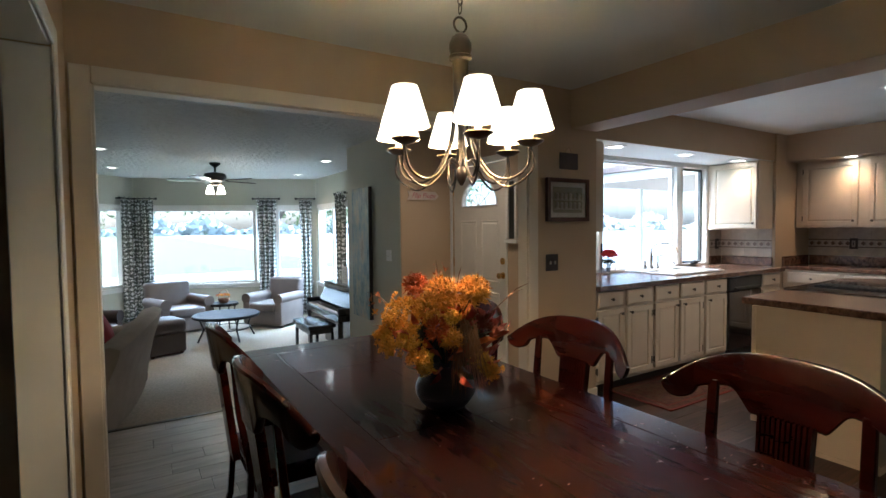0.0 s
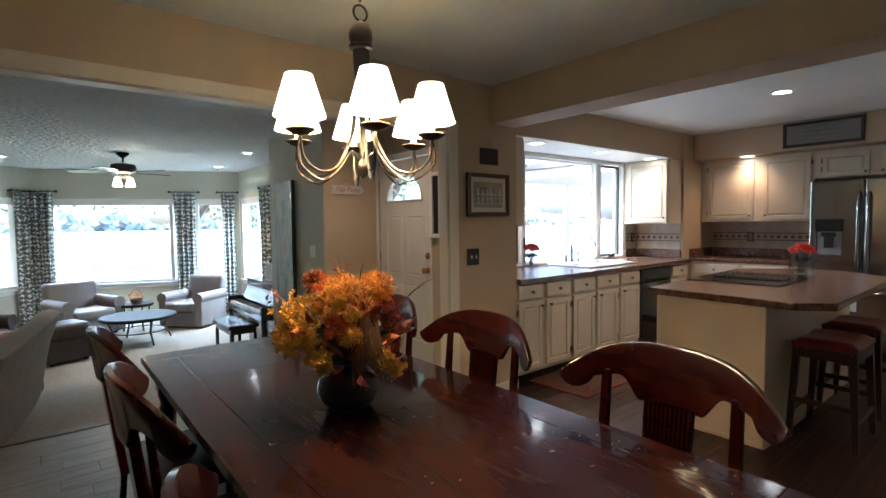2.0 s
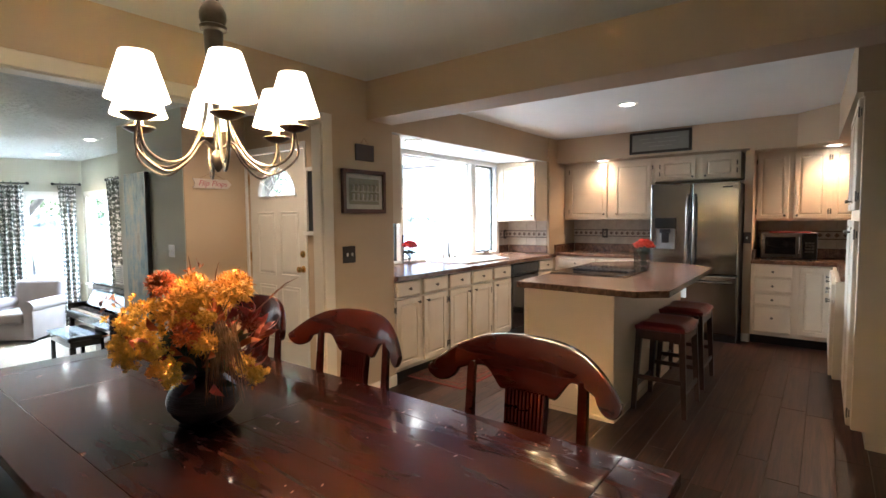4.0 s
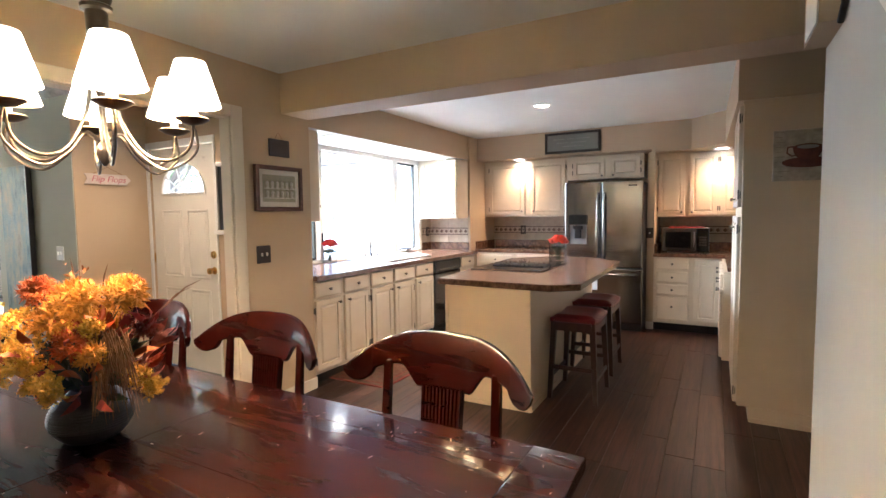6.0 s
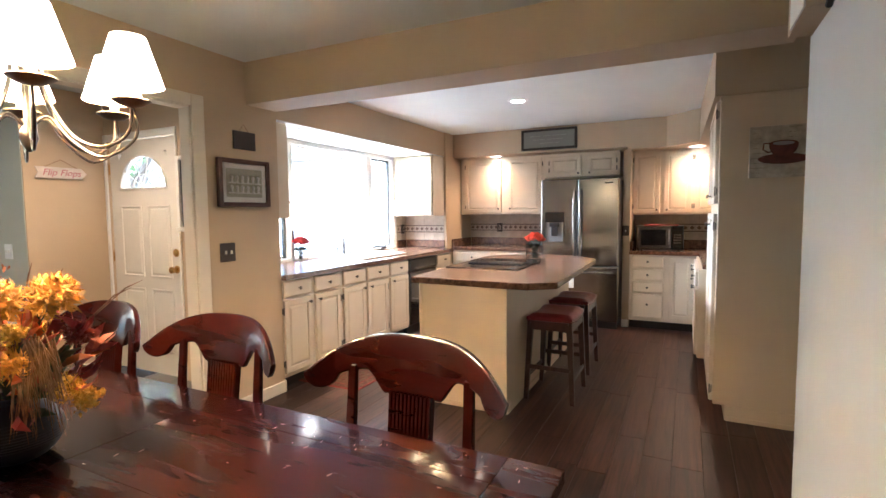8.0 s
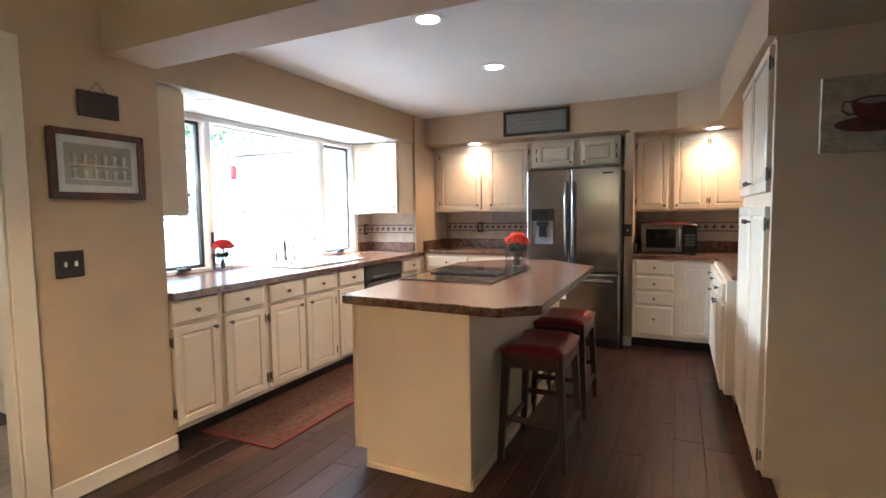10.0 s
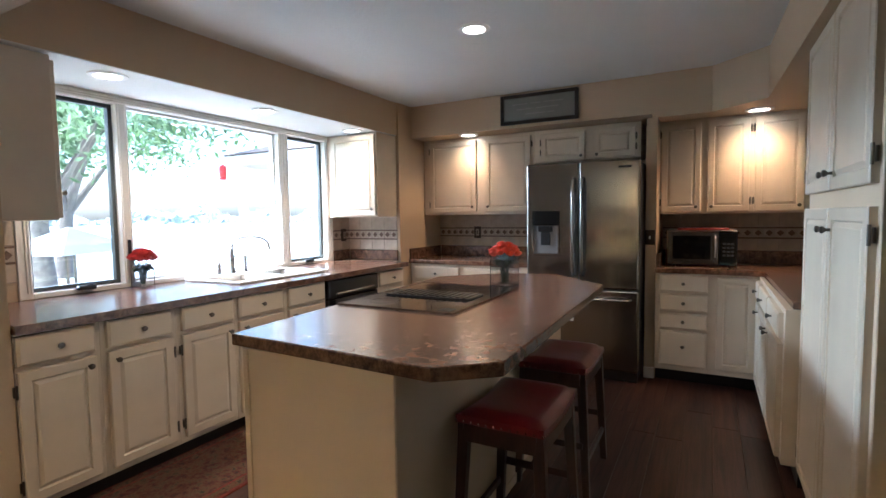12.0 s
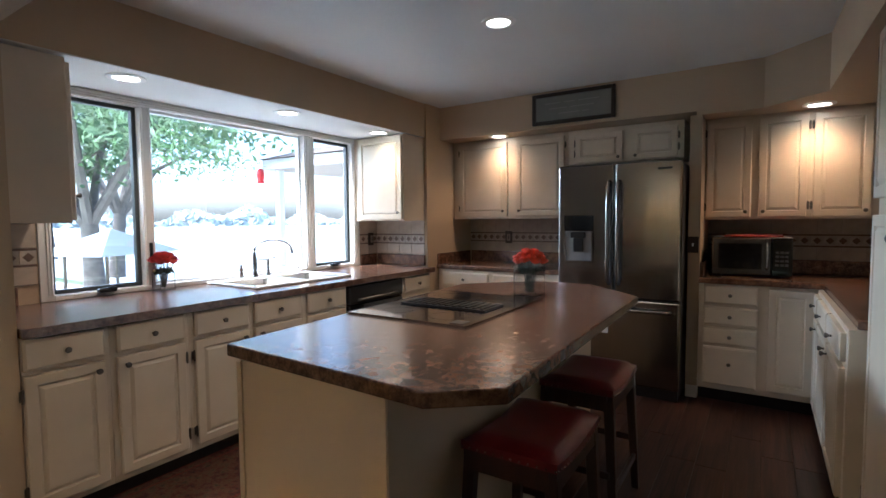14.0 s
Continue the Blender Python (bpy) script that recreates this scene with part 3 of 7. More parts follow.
# stools
def stool(x, y, rz):
    s = thing("bar_stool", x, y, 0, rz, "dark wooden saddle stool with a red nailhead leather seat", "bar stool", "stools at the island")
    w, d = 0.225, 0.165
    bm = bmesh.new()
    n, m_ = 16, 10
    grid = []
    for i in range(n + 1):
        u = -1 + 2 * i / n
        row = []
        for j in range(m_ + 1):
            v = -1 + 2 * j / m_
            e = min(1.0, (1 - abs(u) ** 6) * (1 - abs(v) ** 6))
            z = 0.600 + 0.022 * u * u + 0.035 * e ** 0.5
            row.append(bm.verts.new((u * w, v * d, z)))
        grid.append(row)
    for i in range(n):
        for j in range(m_):
            bm.faces.new((grid[i][j], grid[i + 1][j], grid[i + 1][j + 1], grid[i][j + 1]))
    bnd = [e for e in bm.edges if e.is_boundary]
    r = bmesh.ops.extrude_edge_only(bm, edges=bnd)
    vs = [g for g in r["geom"] if isinstance(g, bmesh.types.BMVert)]
    for v in vs:
        v.co.z = 0.572 + 0.022 * (v.co.x / w) ** 2
    part("seat", bm, REDL, s, "red leather cushion dished like a saddle", smooth=True)
    bm = bmesh.new()
    for i in range(17):
        u = -1 + 2 * i / 16
        for sgn in (-1, 1):
            bmesh.ops.create_icosphere(bm, subdivisions=1, radius=0.0048, matrix=Matrix.Translation((u * (w - 0.004), sgn * (d + 0.001), 0.580 + 0.022 * u * u)))
    for i in range(12):
        v = -1 + 2 * i / 11
        for sgn in (-1, 1):
            bmesh.ops.create_icosphere(bm, subdivisions=1, radius=0.0048, matrix=Matrix.Translation((sgn * (w + 0.001), v * (d - 0.004), 0.602)))
    tagged(part("nailhead_trim", bm, CHROME, s, "row of nickel nailheads", smooth=True), kind="stuff")
    for sgn in (-1, 1):
        bm, prev = bmesh.new(), None
        n2 = 12
        for i in range(n2 + 1):
            u0 = -1 + 2 * i / n2
            z0, x0, ya, yb = 0.571 + 0.022 * u0 * u0, u0 * w * 0.96, sgn * (d - 0.004), sgn * (d - 0.026)
            ring = [bm.verts.new(p) for p in ((x0, ya, 0.525), (x0, ya, z0), (x0, yb, z0), (x0, yb, 0.525))]
            if prev:
                for k in range(4):
                    bm.faces.new((prev[k], prev[(k + 1) % 4], ring[(k + 1) % 4], ring[k]))
            else:
                bm.faces.new(ring)
            prev = ring
        bm.faces.new(prev[::-1])
        bmesh.ops.recalc_face_normals(bm, faces=bm.faces[:])
        part("apron", bm, DARKW, s)
        part("apron", box(bmesh.new(), (sgn * w * 0.97, -d + 0.03, 0.525), (sgn * (w * 0.97 - 0.02), d - 0.03, 0.590)), DARKW, s)
    for sx in (-1, 1):
        for sy in (-1, 1):
            bm = bmesh.new()
            t0, b0 = Vector((sx * (w - 0.03), sy * (d - 0.024), 0.57)), Vector((sx * (w - 0.008), sy * (d + 0.005), 0.0))
            for p, q in ((t0, 0.021), (b0, 0.016)):
                for a, b in ((-1, -1), (1, -1), (1, 1), (-1, 1)):
                    bm.verts.new((p.x + a * q, p.y + b * q, p.z))
            bm.verts.ensure_lookup_table()
            v = bm.verts
            for k in range(4):
                bm.faces.new((v[k], v[(k + 1) % 4], v[4 + (k + 1) % 4], v[4 + k]))
            bm.faces.new(v[:4])
            bm.faces.new(v[4:8][::-1])
            bmesh.ops.bevel(bm, geom=bm.edges[:], offset=0.003, segments=1, affect="EDGES")
            lg = part("leg", bm, DARKW, s)
            bm = bmesh.new()
            lathe(bm, [(0.012, 0.0), (0.012, 0.006)], 10, (b0.x, b0.y, -0.001))
            part("glide", bm, WHITE, lg)
    for a, b, z in (((-w, -d), (w, -d), 0.17), ((-w, d), (w, d), 0.17), ((-w, -d), (-w, d), 0.25), ((w, -d), (w, d), 0.25)):
        bm = bmesh.new()
        box(bm, (min(a[0], b[0]) - 0.008 + (0.02 if a[0] != b[0] else 0), min(a[1], b[1]) - 0.008 + (0.02 if a[1] != b[1] else 0), z - 0.016), (max(a[0], b[0]) + 0.008 - (0.02 if a[0] != b[0] else 0), max(a[1], b[1]) + 0.008 - (0.02 if a[1] != b[1] else 0), z + 0.016), 0.003)
        part("stretcher", bm, DARKW, s)
    return s
stool(7.84, 3.0, 0)
stool(8.57, 3.02, 0)

# fridge
fr = thing("refrigerator", 10.10, 3.735, 0, -90, "stainless steel french-door refrigerator with an ice dispenser", "refrigerator")
bpart("body", (0.004, 0.07, 0.03), (0.901, 0.78, 1.75), mat("graphite_side", (0.05, 0.05, 0.052), 0.45), fr, 0.004)
ld = bpart("door", (0.003, 0.0, 0.745), (0.438, 0.065, 1.765), STEEL, fr, 0.012, "brushed steel door with a dispenser", 2)
rd = bpart("door", (0.444, 0.0, 0.745), (0.902, 0.065, 1.765), STEEL, fr, 0.012, "brushed steel door", 2)
fd = bpart("freezer_drawer", (0.003, 0.0, 0.09), (0.902, 0.065, 0.735), STEEL, fr, 0.012, "brushed steel freezer drawer", 2)
bpart("base_grille", (0.01, 0.03, 0.005), (0.895, 0.068, 0.085), BLACK, fr, 0.004)
for x, p_ in ((0.405, ld), (0.478, rd)):
    tube(bm := bmesh.new(), [(x, -0.001, 0.85), (x, -0.045, 0.88), (x, -0.06, 1.0), (x, -0.065, 1.25), (x, -0.06, 1.5), (x, -0.045, 1.6), (x, -0.001, 1.63)], 0.014, 12)
    part("handle", bm, STEEL, p_, "curved steel bar handle", smooth=True)
tube(bm := bmesh.new(), [(0.06, -0.001, 0.665), (0.075, -0.045, 0.665), (0.45, -0.055, 0.665), (0.825, -0.045, 0.665), (0.84, -0.001, 0.665)], 0.013, 12)
part("handle", bm, STEEL, fd, "steel bar handle", smooth=True)
bpart("dispenser_panel", (0.055, -0.006, 1.255), (0.285, -0.0005, 1.375), GLOSSB, ld, 0.004, "black control panel")
bm = bmesh.new()
for a, b in (((0.055, 1.0), (0.07, 1.25)), ((0.27, 1.0), (0.285, 1.25)), ((0.07, 1.0), (0.27, 1.02))):
    box(bm, (a[0], -0.012, a[1]), (b[0], -0.0005, b[1]), 0.003)
part("dispenser_frame", bm, STEEL, ld)
bpart("dispenser_recess", (0.071, -0.003, 1.021), (0.269, -0.0005, 1.249), mat("grey_recess", (0.16, 0.16, 0.16), 0.4), ld, 0)
bpart("paddle", (0.13, -0.02, 1.09), (0.21, -0.004, 1.2), BLACK, ld, 0.006)
bpart("spout", (0.11, -0.03, 1.2), (0.23, -0.004, 1.248), BLACK, ld, 0.006)
bpart("badge", (0.745, -0.003, 1.70), (0.84, -0.0005, 1.715), BLACK, rd, 0)

# east wall cabinets
EG = "wall cabinets on the fridge wall"
def upper(x, y, w, h, z, fronts, label, group=EG, d=0.335, rz=-90):
    c = thing("cabinet", x, y, z, rz, label, "kitchen cabinet", group)
    bpart("body", (0, 0.0, 0), (w, d, h), CAB, c, 0.002)
    for f_ in fronts:
        front(c, *f_)
    return c
upper(10.60, 5.02, 1.199, 0.77, 1.355, [("door", 0.078, 0.025, 0.525, 0.71, (0.49, 0.05), -0.008), ("door", 0.70, 0.025, 0.465, 0.71, (0.035, 0.05), 0.473)], "antique white wall cabinet with two raised-panel doors")
upper(10.60, 3.82, 0.935, 0.30, 1.825, [("door", 0.068, 0.012, 0.40, 0.25, (0.37, 0.03), -0.008), ("door", 0.545, 0.012, 0.345, 0.25, (0.03, 0.03), 0.353)], "antique white cabinet above the refrigerator", group="")
upper(10.60, 2.733, 1.05, 0.765, 1.333, [("door", 0.012, 0.018, 0.292, 0.72, (0.26, 0.04), -0.008), ("door", 0.352, 0.018, 0.288, 0.72, (0.03, 0.04), 0.296), ("door", 0.675, 0.018, 0.315, 0.72, (0.285, 0.04), -0.008)], "antique white wall cabinet with three doors above the microwave")
cabinet(10.30, 5.02, 0, -90, 1.25, 0.62, 0.872, [("drawer", 0.05, 0.72, 0.5, 0.125, (0.25, 0.062)), ("drawer", 0.6, 0.72, 0.5, 0.125, (0.25, 0.062)), ("door", 0.05, 0.115, 0.5, 0.575, (0.46, 0.53)), ("door", 0.6, 0.115, 0.5, 0.575, (0.04, 0.53))], "antique white base cabinet between the corner and the refrigerator")
cabinet(10.30, 2.73, 0, -90, 0.70, 0.62, 0.872, [("drawer", 0.033, 0.14, 0.335, 0.275, (0.168, 0.16)), ("drawer", 0.033, 0.435, 0.335, 0.122, (0.168, 0.061)), ("drawer", 0.033, 0.578, 0.335, 0.128, (0.168, 0.064)), ("drawer", 0.033, 0.730, 0.335, 0.133, (0.168, 0.066)), ("door", 0.430, 0.145, 0.25, 0.705, None, None)], "antique white base cabinet with four drawers and a narrow door")
def eastcounter(outline, label):
    c = tagged(new("countertop"), label, "countertop")
    part("worktop", counter("c", outline, 0.874, 0.914, ""), LAM, c)
    return c
e1 = eastcounter([(10.27, 3.77), (10.937, 3.77), (10.937, 5.027), (10.27, 5.027)], "brown mottled laminate countertop beside the refrigerator")
bpart("backsplash_lip", (10.91, 3.77, 0.9145), (10.936, 5.0, 1.02), LAM, e1, 0.003)
bpart("backsplash_lip", (10.28, 5.003, 0.9145), (10.9, 5.028, 1.02), LAM, e1, 0.003)
e2 = eastcounter([(8.90, 1.263), (10.937, 1.263), (10.937, 2.732), (10.27, 2.732), (10.27, 2.0), (8.90, 2.0)], "brown mottled laminate corner countertop under the microwave")
bpart("backsplash_lip", (10.91, 1.27, 0.9145), (10.936, 2.70, 1.02), LAM, e2, 0.003)
bpart("backsplash_lip", (8.91, 1.264, 0.9145), (10.9, 1.29, 1.02), LAM, e2, 0.003)
bpart("backsplash_lip", (10.345, 2.706, 0.9145), (10.9, 2.731, 1.02), LAM, e2, 0.003)
# south run: local x runs to -x
cabinet(10.285, 2.03, 0, 180, 1.385, 0.76, 0.872, [("drawer", 0.03, 0.72, 0.22, 0.125, (0.11, 0.062)), ("door", 0.03, 0.115, 0.22, 0.575, (0.18, 0.53)), ("drawer", 0.29, 0.72, 0.5, 0.125, (0.25, 0.062)), ("door", 0.29, 0.115, 0.5, 0.575, (0.46, 0.53)), ("drawer", 0.83, 0.72, 0.5, 0.125, (0.25, 0.062)), ("door", 0.83, 0.115, 0.5, 0.575, (0.04, 0.53))], "antique white base cabinets facing the island")
pan = thing("pantry_cabinet", 8.895, 1.95, 0, 180, "tall cream pantry cabinet with paired doors and a plain side", "pantry cabinet")
bpart("body", (0, 0, 0.1), (1.105, 0.685, 2.095), PANEL, pan, 0.003)
bpart("toe_kick", (0.0, 0.07, 0.0), (1.104, 0.68, 0.098), PANEL, pan, 0)
for x, kx, hx in ((0.03, 0.47, -0.008), (0.565, 0.035, 0.518)):
    front(pan, "door", x, 1.42, 0.51, 0.65, (kx, 0.06), hx)
    front(pan, "door", x, 0.115, 0.51, 1.24, (kx, 1.16), hx)
for a, b in (((0.0, -0.004, 2.075), (1.105, -0.0005, 2.094)), ((1.1055, -0.004, 2.075), (1.112, 0.6, 2.094)), ((1.1055, 0.08, 0.0), (1.112, 0.6, 0.03))):
    bpart("edge_trim", a, b, PANEL, pan, 0.001)

# backsplash tiles
TILE = mat("beige_stone_tile", (0.42, 0.35, 0.27), 0.45, var=0.12, scale=12, bump=0.05)
BORD = mat("pale_border_tile", (0.40, 0.34, 0.27), 0.4, var=0.15, scale=25)
DIAM = mat("brown_diamond_tile", (0.12, 0.075, 0.05), 0.35, var=0.2, scale=20)
GRT = mat("beige_grout", (0.33, 0.29, 0.24), 0.9)
def splash(x, y, rz, length, top, label):
    b = thing("tile_backsplash", x, y, 0, rz, label, "tile backsplash")
    bpart("backing", (0, -0.004, 1.016), (length, -0.0005, top), GRT, b, 0)
    z = 1.018
    rows = [(1.018, 1.118), (1.218, top - 0.002)]
    n = max(1, round(length / 0.15))
    w = length / n
    shared = {}
    for z0, z1 in rows:
        for k in range(n):
            key = (z0,)
            if key not in shared:
                bm = bmesh.new()
                box(bm, (0.0015, -0.010, z0 + 0.0015), (w - 0.0015, -0.0045, z1 - 0.0015), 0.0015)
                ob = part("tile", bm, TILE, b)
                shared[key] = ob.data
            else:
                ob = new("tile", shared[key])
                ob.parent = b
            ob.location = (k * w, 0, 0)
    for z0, z1 in ((1.119, 1.130), (1.205, 1.216)):
        bpart("border_strip", (0.001, -0.011, z0), (length - 0.001, -0.0045, z1), DIAM, b, 0.001)
    m_ = max(1, round(length / 0.075))
    w2 = length / m_
    sd_ = st_ = None
    for k in range(m_):
        if st_ is None:
            st_ = bpart("border_tile", (0.001, -0.0095, 1.132), (w2 - 0.001, -0.0045, 1.203), BORD, b, 0.001)
            bm = bmesh.new()
            c, r_ = Vector((w2 / 2, 0, 1.1675)), 0.026
            vs = [bm.verts.new((c.x + a * r_, yy, c.z + q * r_)) for yy in (-0.0115, -0.0096) for a, q in ((1, 0), (0, 1), (-1, 0), (0, -1))]
            for k2 in range(4):
                bm.faces.new((vs[k2], vs[(k2 + 1) % 4], vs[4 + (k2 + 1) % 4], vs[4 + k2]))
            bm.faces.new(vs[:4])
            bm.faces.new(vs[4:][::-1])
            sd_ = part("diamond", bm, DIAM, b)
            st2, sd2_ = st_, sd_
        else:
            st2, sd2_ = new("border_tile", st_.data), new("diamond", sd_.data)
            st2.parent = sd2_.parent = b
        st2.location, sd2_.location = (k * w2, 0, 0), (k * w2, 0, 0)
    return b
splash(9.862, KY, 0, 0.253, 1.36, "beige stone tiles with a brown diamond border by the window")
splash(6.985, KY, 0, 0.31, 1.35, "beige stone tiles with a brown diamond border")
splash(10.12, KY, -90, 0.60, 1.36, "beige stone tiles with a brown diamond border on the corner")
splash(10.94, 5.02, -90, 1.24, 1.37, "beige stone tiles with a brown diamond border beside the refrigerator")
splash(10.94, 2.73, -90, 1.46, 1.37, "beige stone tiles with a brown diamond border behind the microwave")
splash(10.93, 1.26, 180, 2.02, 1.8, "beige stone tiles with a brown diamond border")


# downlights
def downlight(x, y, z, watts, cone=130, color=(1.0, 0.66, 0.38)):
    d = thing("recessed_light", x, y, z, 0, "lit recessed ceiling light with a white trim ring", "recessed light", "recessed ceiling lights")
    lathe(bm := bmesh.new(), [(0.095, 0), (0.093, -0.006), (0.068, -0.010), (0.062, -0.003), (0.062, 0)], 28, closed=True)
    part("trim_ring", bm, WHITE, d, smooth=True)
    lathe(bm := bmesh.new(), [(0.061, -0.0005), (0.061, -0.004)], 24)
    part("lens", bm, LENS, d, "glowing white lens")
    lamp("SPOT", x, y, z - 0.03, watts, color, 0.09, cone)
downlight(7.72, 3.62, H, DOWN * 0.35)
downlight(8.77, 3.6, H, DOWN)
for x, y, z in [(7.59, 5.225, 2.125), (8.655, 5.22, 2.125), (9.645, 5.21, 2.125), (10.475, 4.45, 2.13), (10.43, 2.05, 2.10)]:
    if x > 10.3:
        downlight(x, y, z, DOWN * (0.5 if y > 3 else 0.65), 140, (1.0, 0.56, 0.26))
    else:
        downlight(x, y, z, DOWN * 0.6)


# ---- dining room ----
tb = thing("dining_table", 4.795, 3.64, 0, 0, "long dark cherry dining table with a worn glossy plank top", "dining table")
TX, TY, TZ = 0.495, 1.27, 0.762
bm = bmesh.new()
for sx in (-1, 1):
    bpart("border_plank", (sx * TX if sx < 0 else TX - 0.13, -TY + 0.141, TZ - 0.035), (-TX + 0.13 if sx < 0 else TX, TY - 0.141, TZ), TABLE, tb, 0.002, seg=2)
for sy in (-1, 1):
    bpart("end_plank", (-TX, -TY if sy < 0 else TY - 0.14, TZ - 0.035), (TX, -TY + 0.14 if sy < 0 else TY, TZ), TABLE, tb, 0.002, seg=2)
ys = [-TY + 0.141, -0.115, 0.70, TY - 0.141]
for a, b in zip(ys, ys[1:]):
    for x0, x1 in ((-TX + 0.1315, 0.0), (0.0, TX - 0.1315)):
        bpart("top_plank", (x0 + 0.0003, a + 0.001, TZ - 0.034), (x1 - 0.0003, b - 0.001, TZ - 0.0003), TABLE, tb, 0.0008)
bm.free()
bm = bmesh.new()
for a, b in (((-TX + 0.06, -TY + 0.06), (TX - 0.06, -TY + 0.085)), ((-TX + 0.06, TY - 0.085), (TX - 0.06, TY - 0.06)), ((-TX + 0.06, -TY + 0.085), (-TX + 0.085, TY - 0.085)), ((TX - 0.085, -TY + 0.085), (TX - 0.06, TY - 0.085))):
    box(bm, (a[0], a[1], 0.62), (b[0], b[1], TZ - 0.036))
part("apron", bm, CHERRY, tb)
for sx in (-1, 1):
    for sy in (-1, 1):
        bm = bmesh.new()
        cx, cy = sx * (TX - 0.09), sy * (TY - 0.09)
        box(bm, (cx - 0.04, cy - 0.04, 0.60), (cx + 0.04, cy + 0.04, 0.72), 0.004)
        lathe(bm, [(0.022, 0), (0.03, 0.03), (0.024, 0.08), (0.036, 0.3), (0.04, 0.5), (0.028, 0.54), (0.038, 0.58), (0.038, 0.6)], 16, (cx, cy, 0))
        part("leg", bm, CHERRY, tb, smooth=True)
# small dents and rubs along the edges
rng = random.Random(11)
WEAR = mat("pale_wear_mark", (0.30, 0.20, 0.16), 0.4)
bm = bmesh.new()
for k in range(110):
    if k < 70:
        x, y = TX - 0.02 - abs(rng.gauss(0, 0.10)), rng.uniform(-TY + 0.03, TY - 0.05)
    else:
        x, y = rng.uniform(-TX + 0.03, TX - 0.03), rng.uniform(-TY + 0.03, TY - 0.05)
    a, l_, w_ = rng.uniform(-0.5, 0.5) + math.pi / 2 * (rng.random() < 0.3), rng.uniform(0.002, 0.009), rng.uniform(0.0006, 0.0016)
    c_, s_ = math.cos(a), math.sin(a)
    pts = [(x + c_ * u * l_ - s_ * v * w_, y + s_ * u * l_ + c_ * v * w_) for u, v in ((-1, 0), (-0.3, -1), (0.5, -0.8), (1, 0), (0.4, 1), (-0.5, 0.7))]
    if all(abs(p[0]) < TX - 0.004 and abs(p[1]) < TY - 0.004 for p in pts):
        extrude(bm, pts, TZ - 0.0008, TZ + 0.0005)
tagged(part("wear_marks", bm, WEAR, tb, "pale scratches and dents in the polish"), kind="stuff")


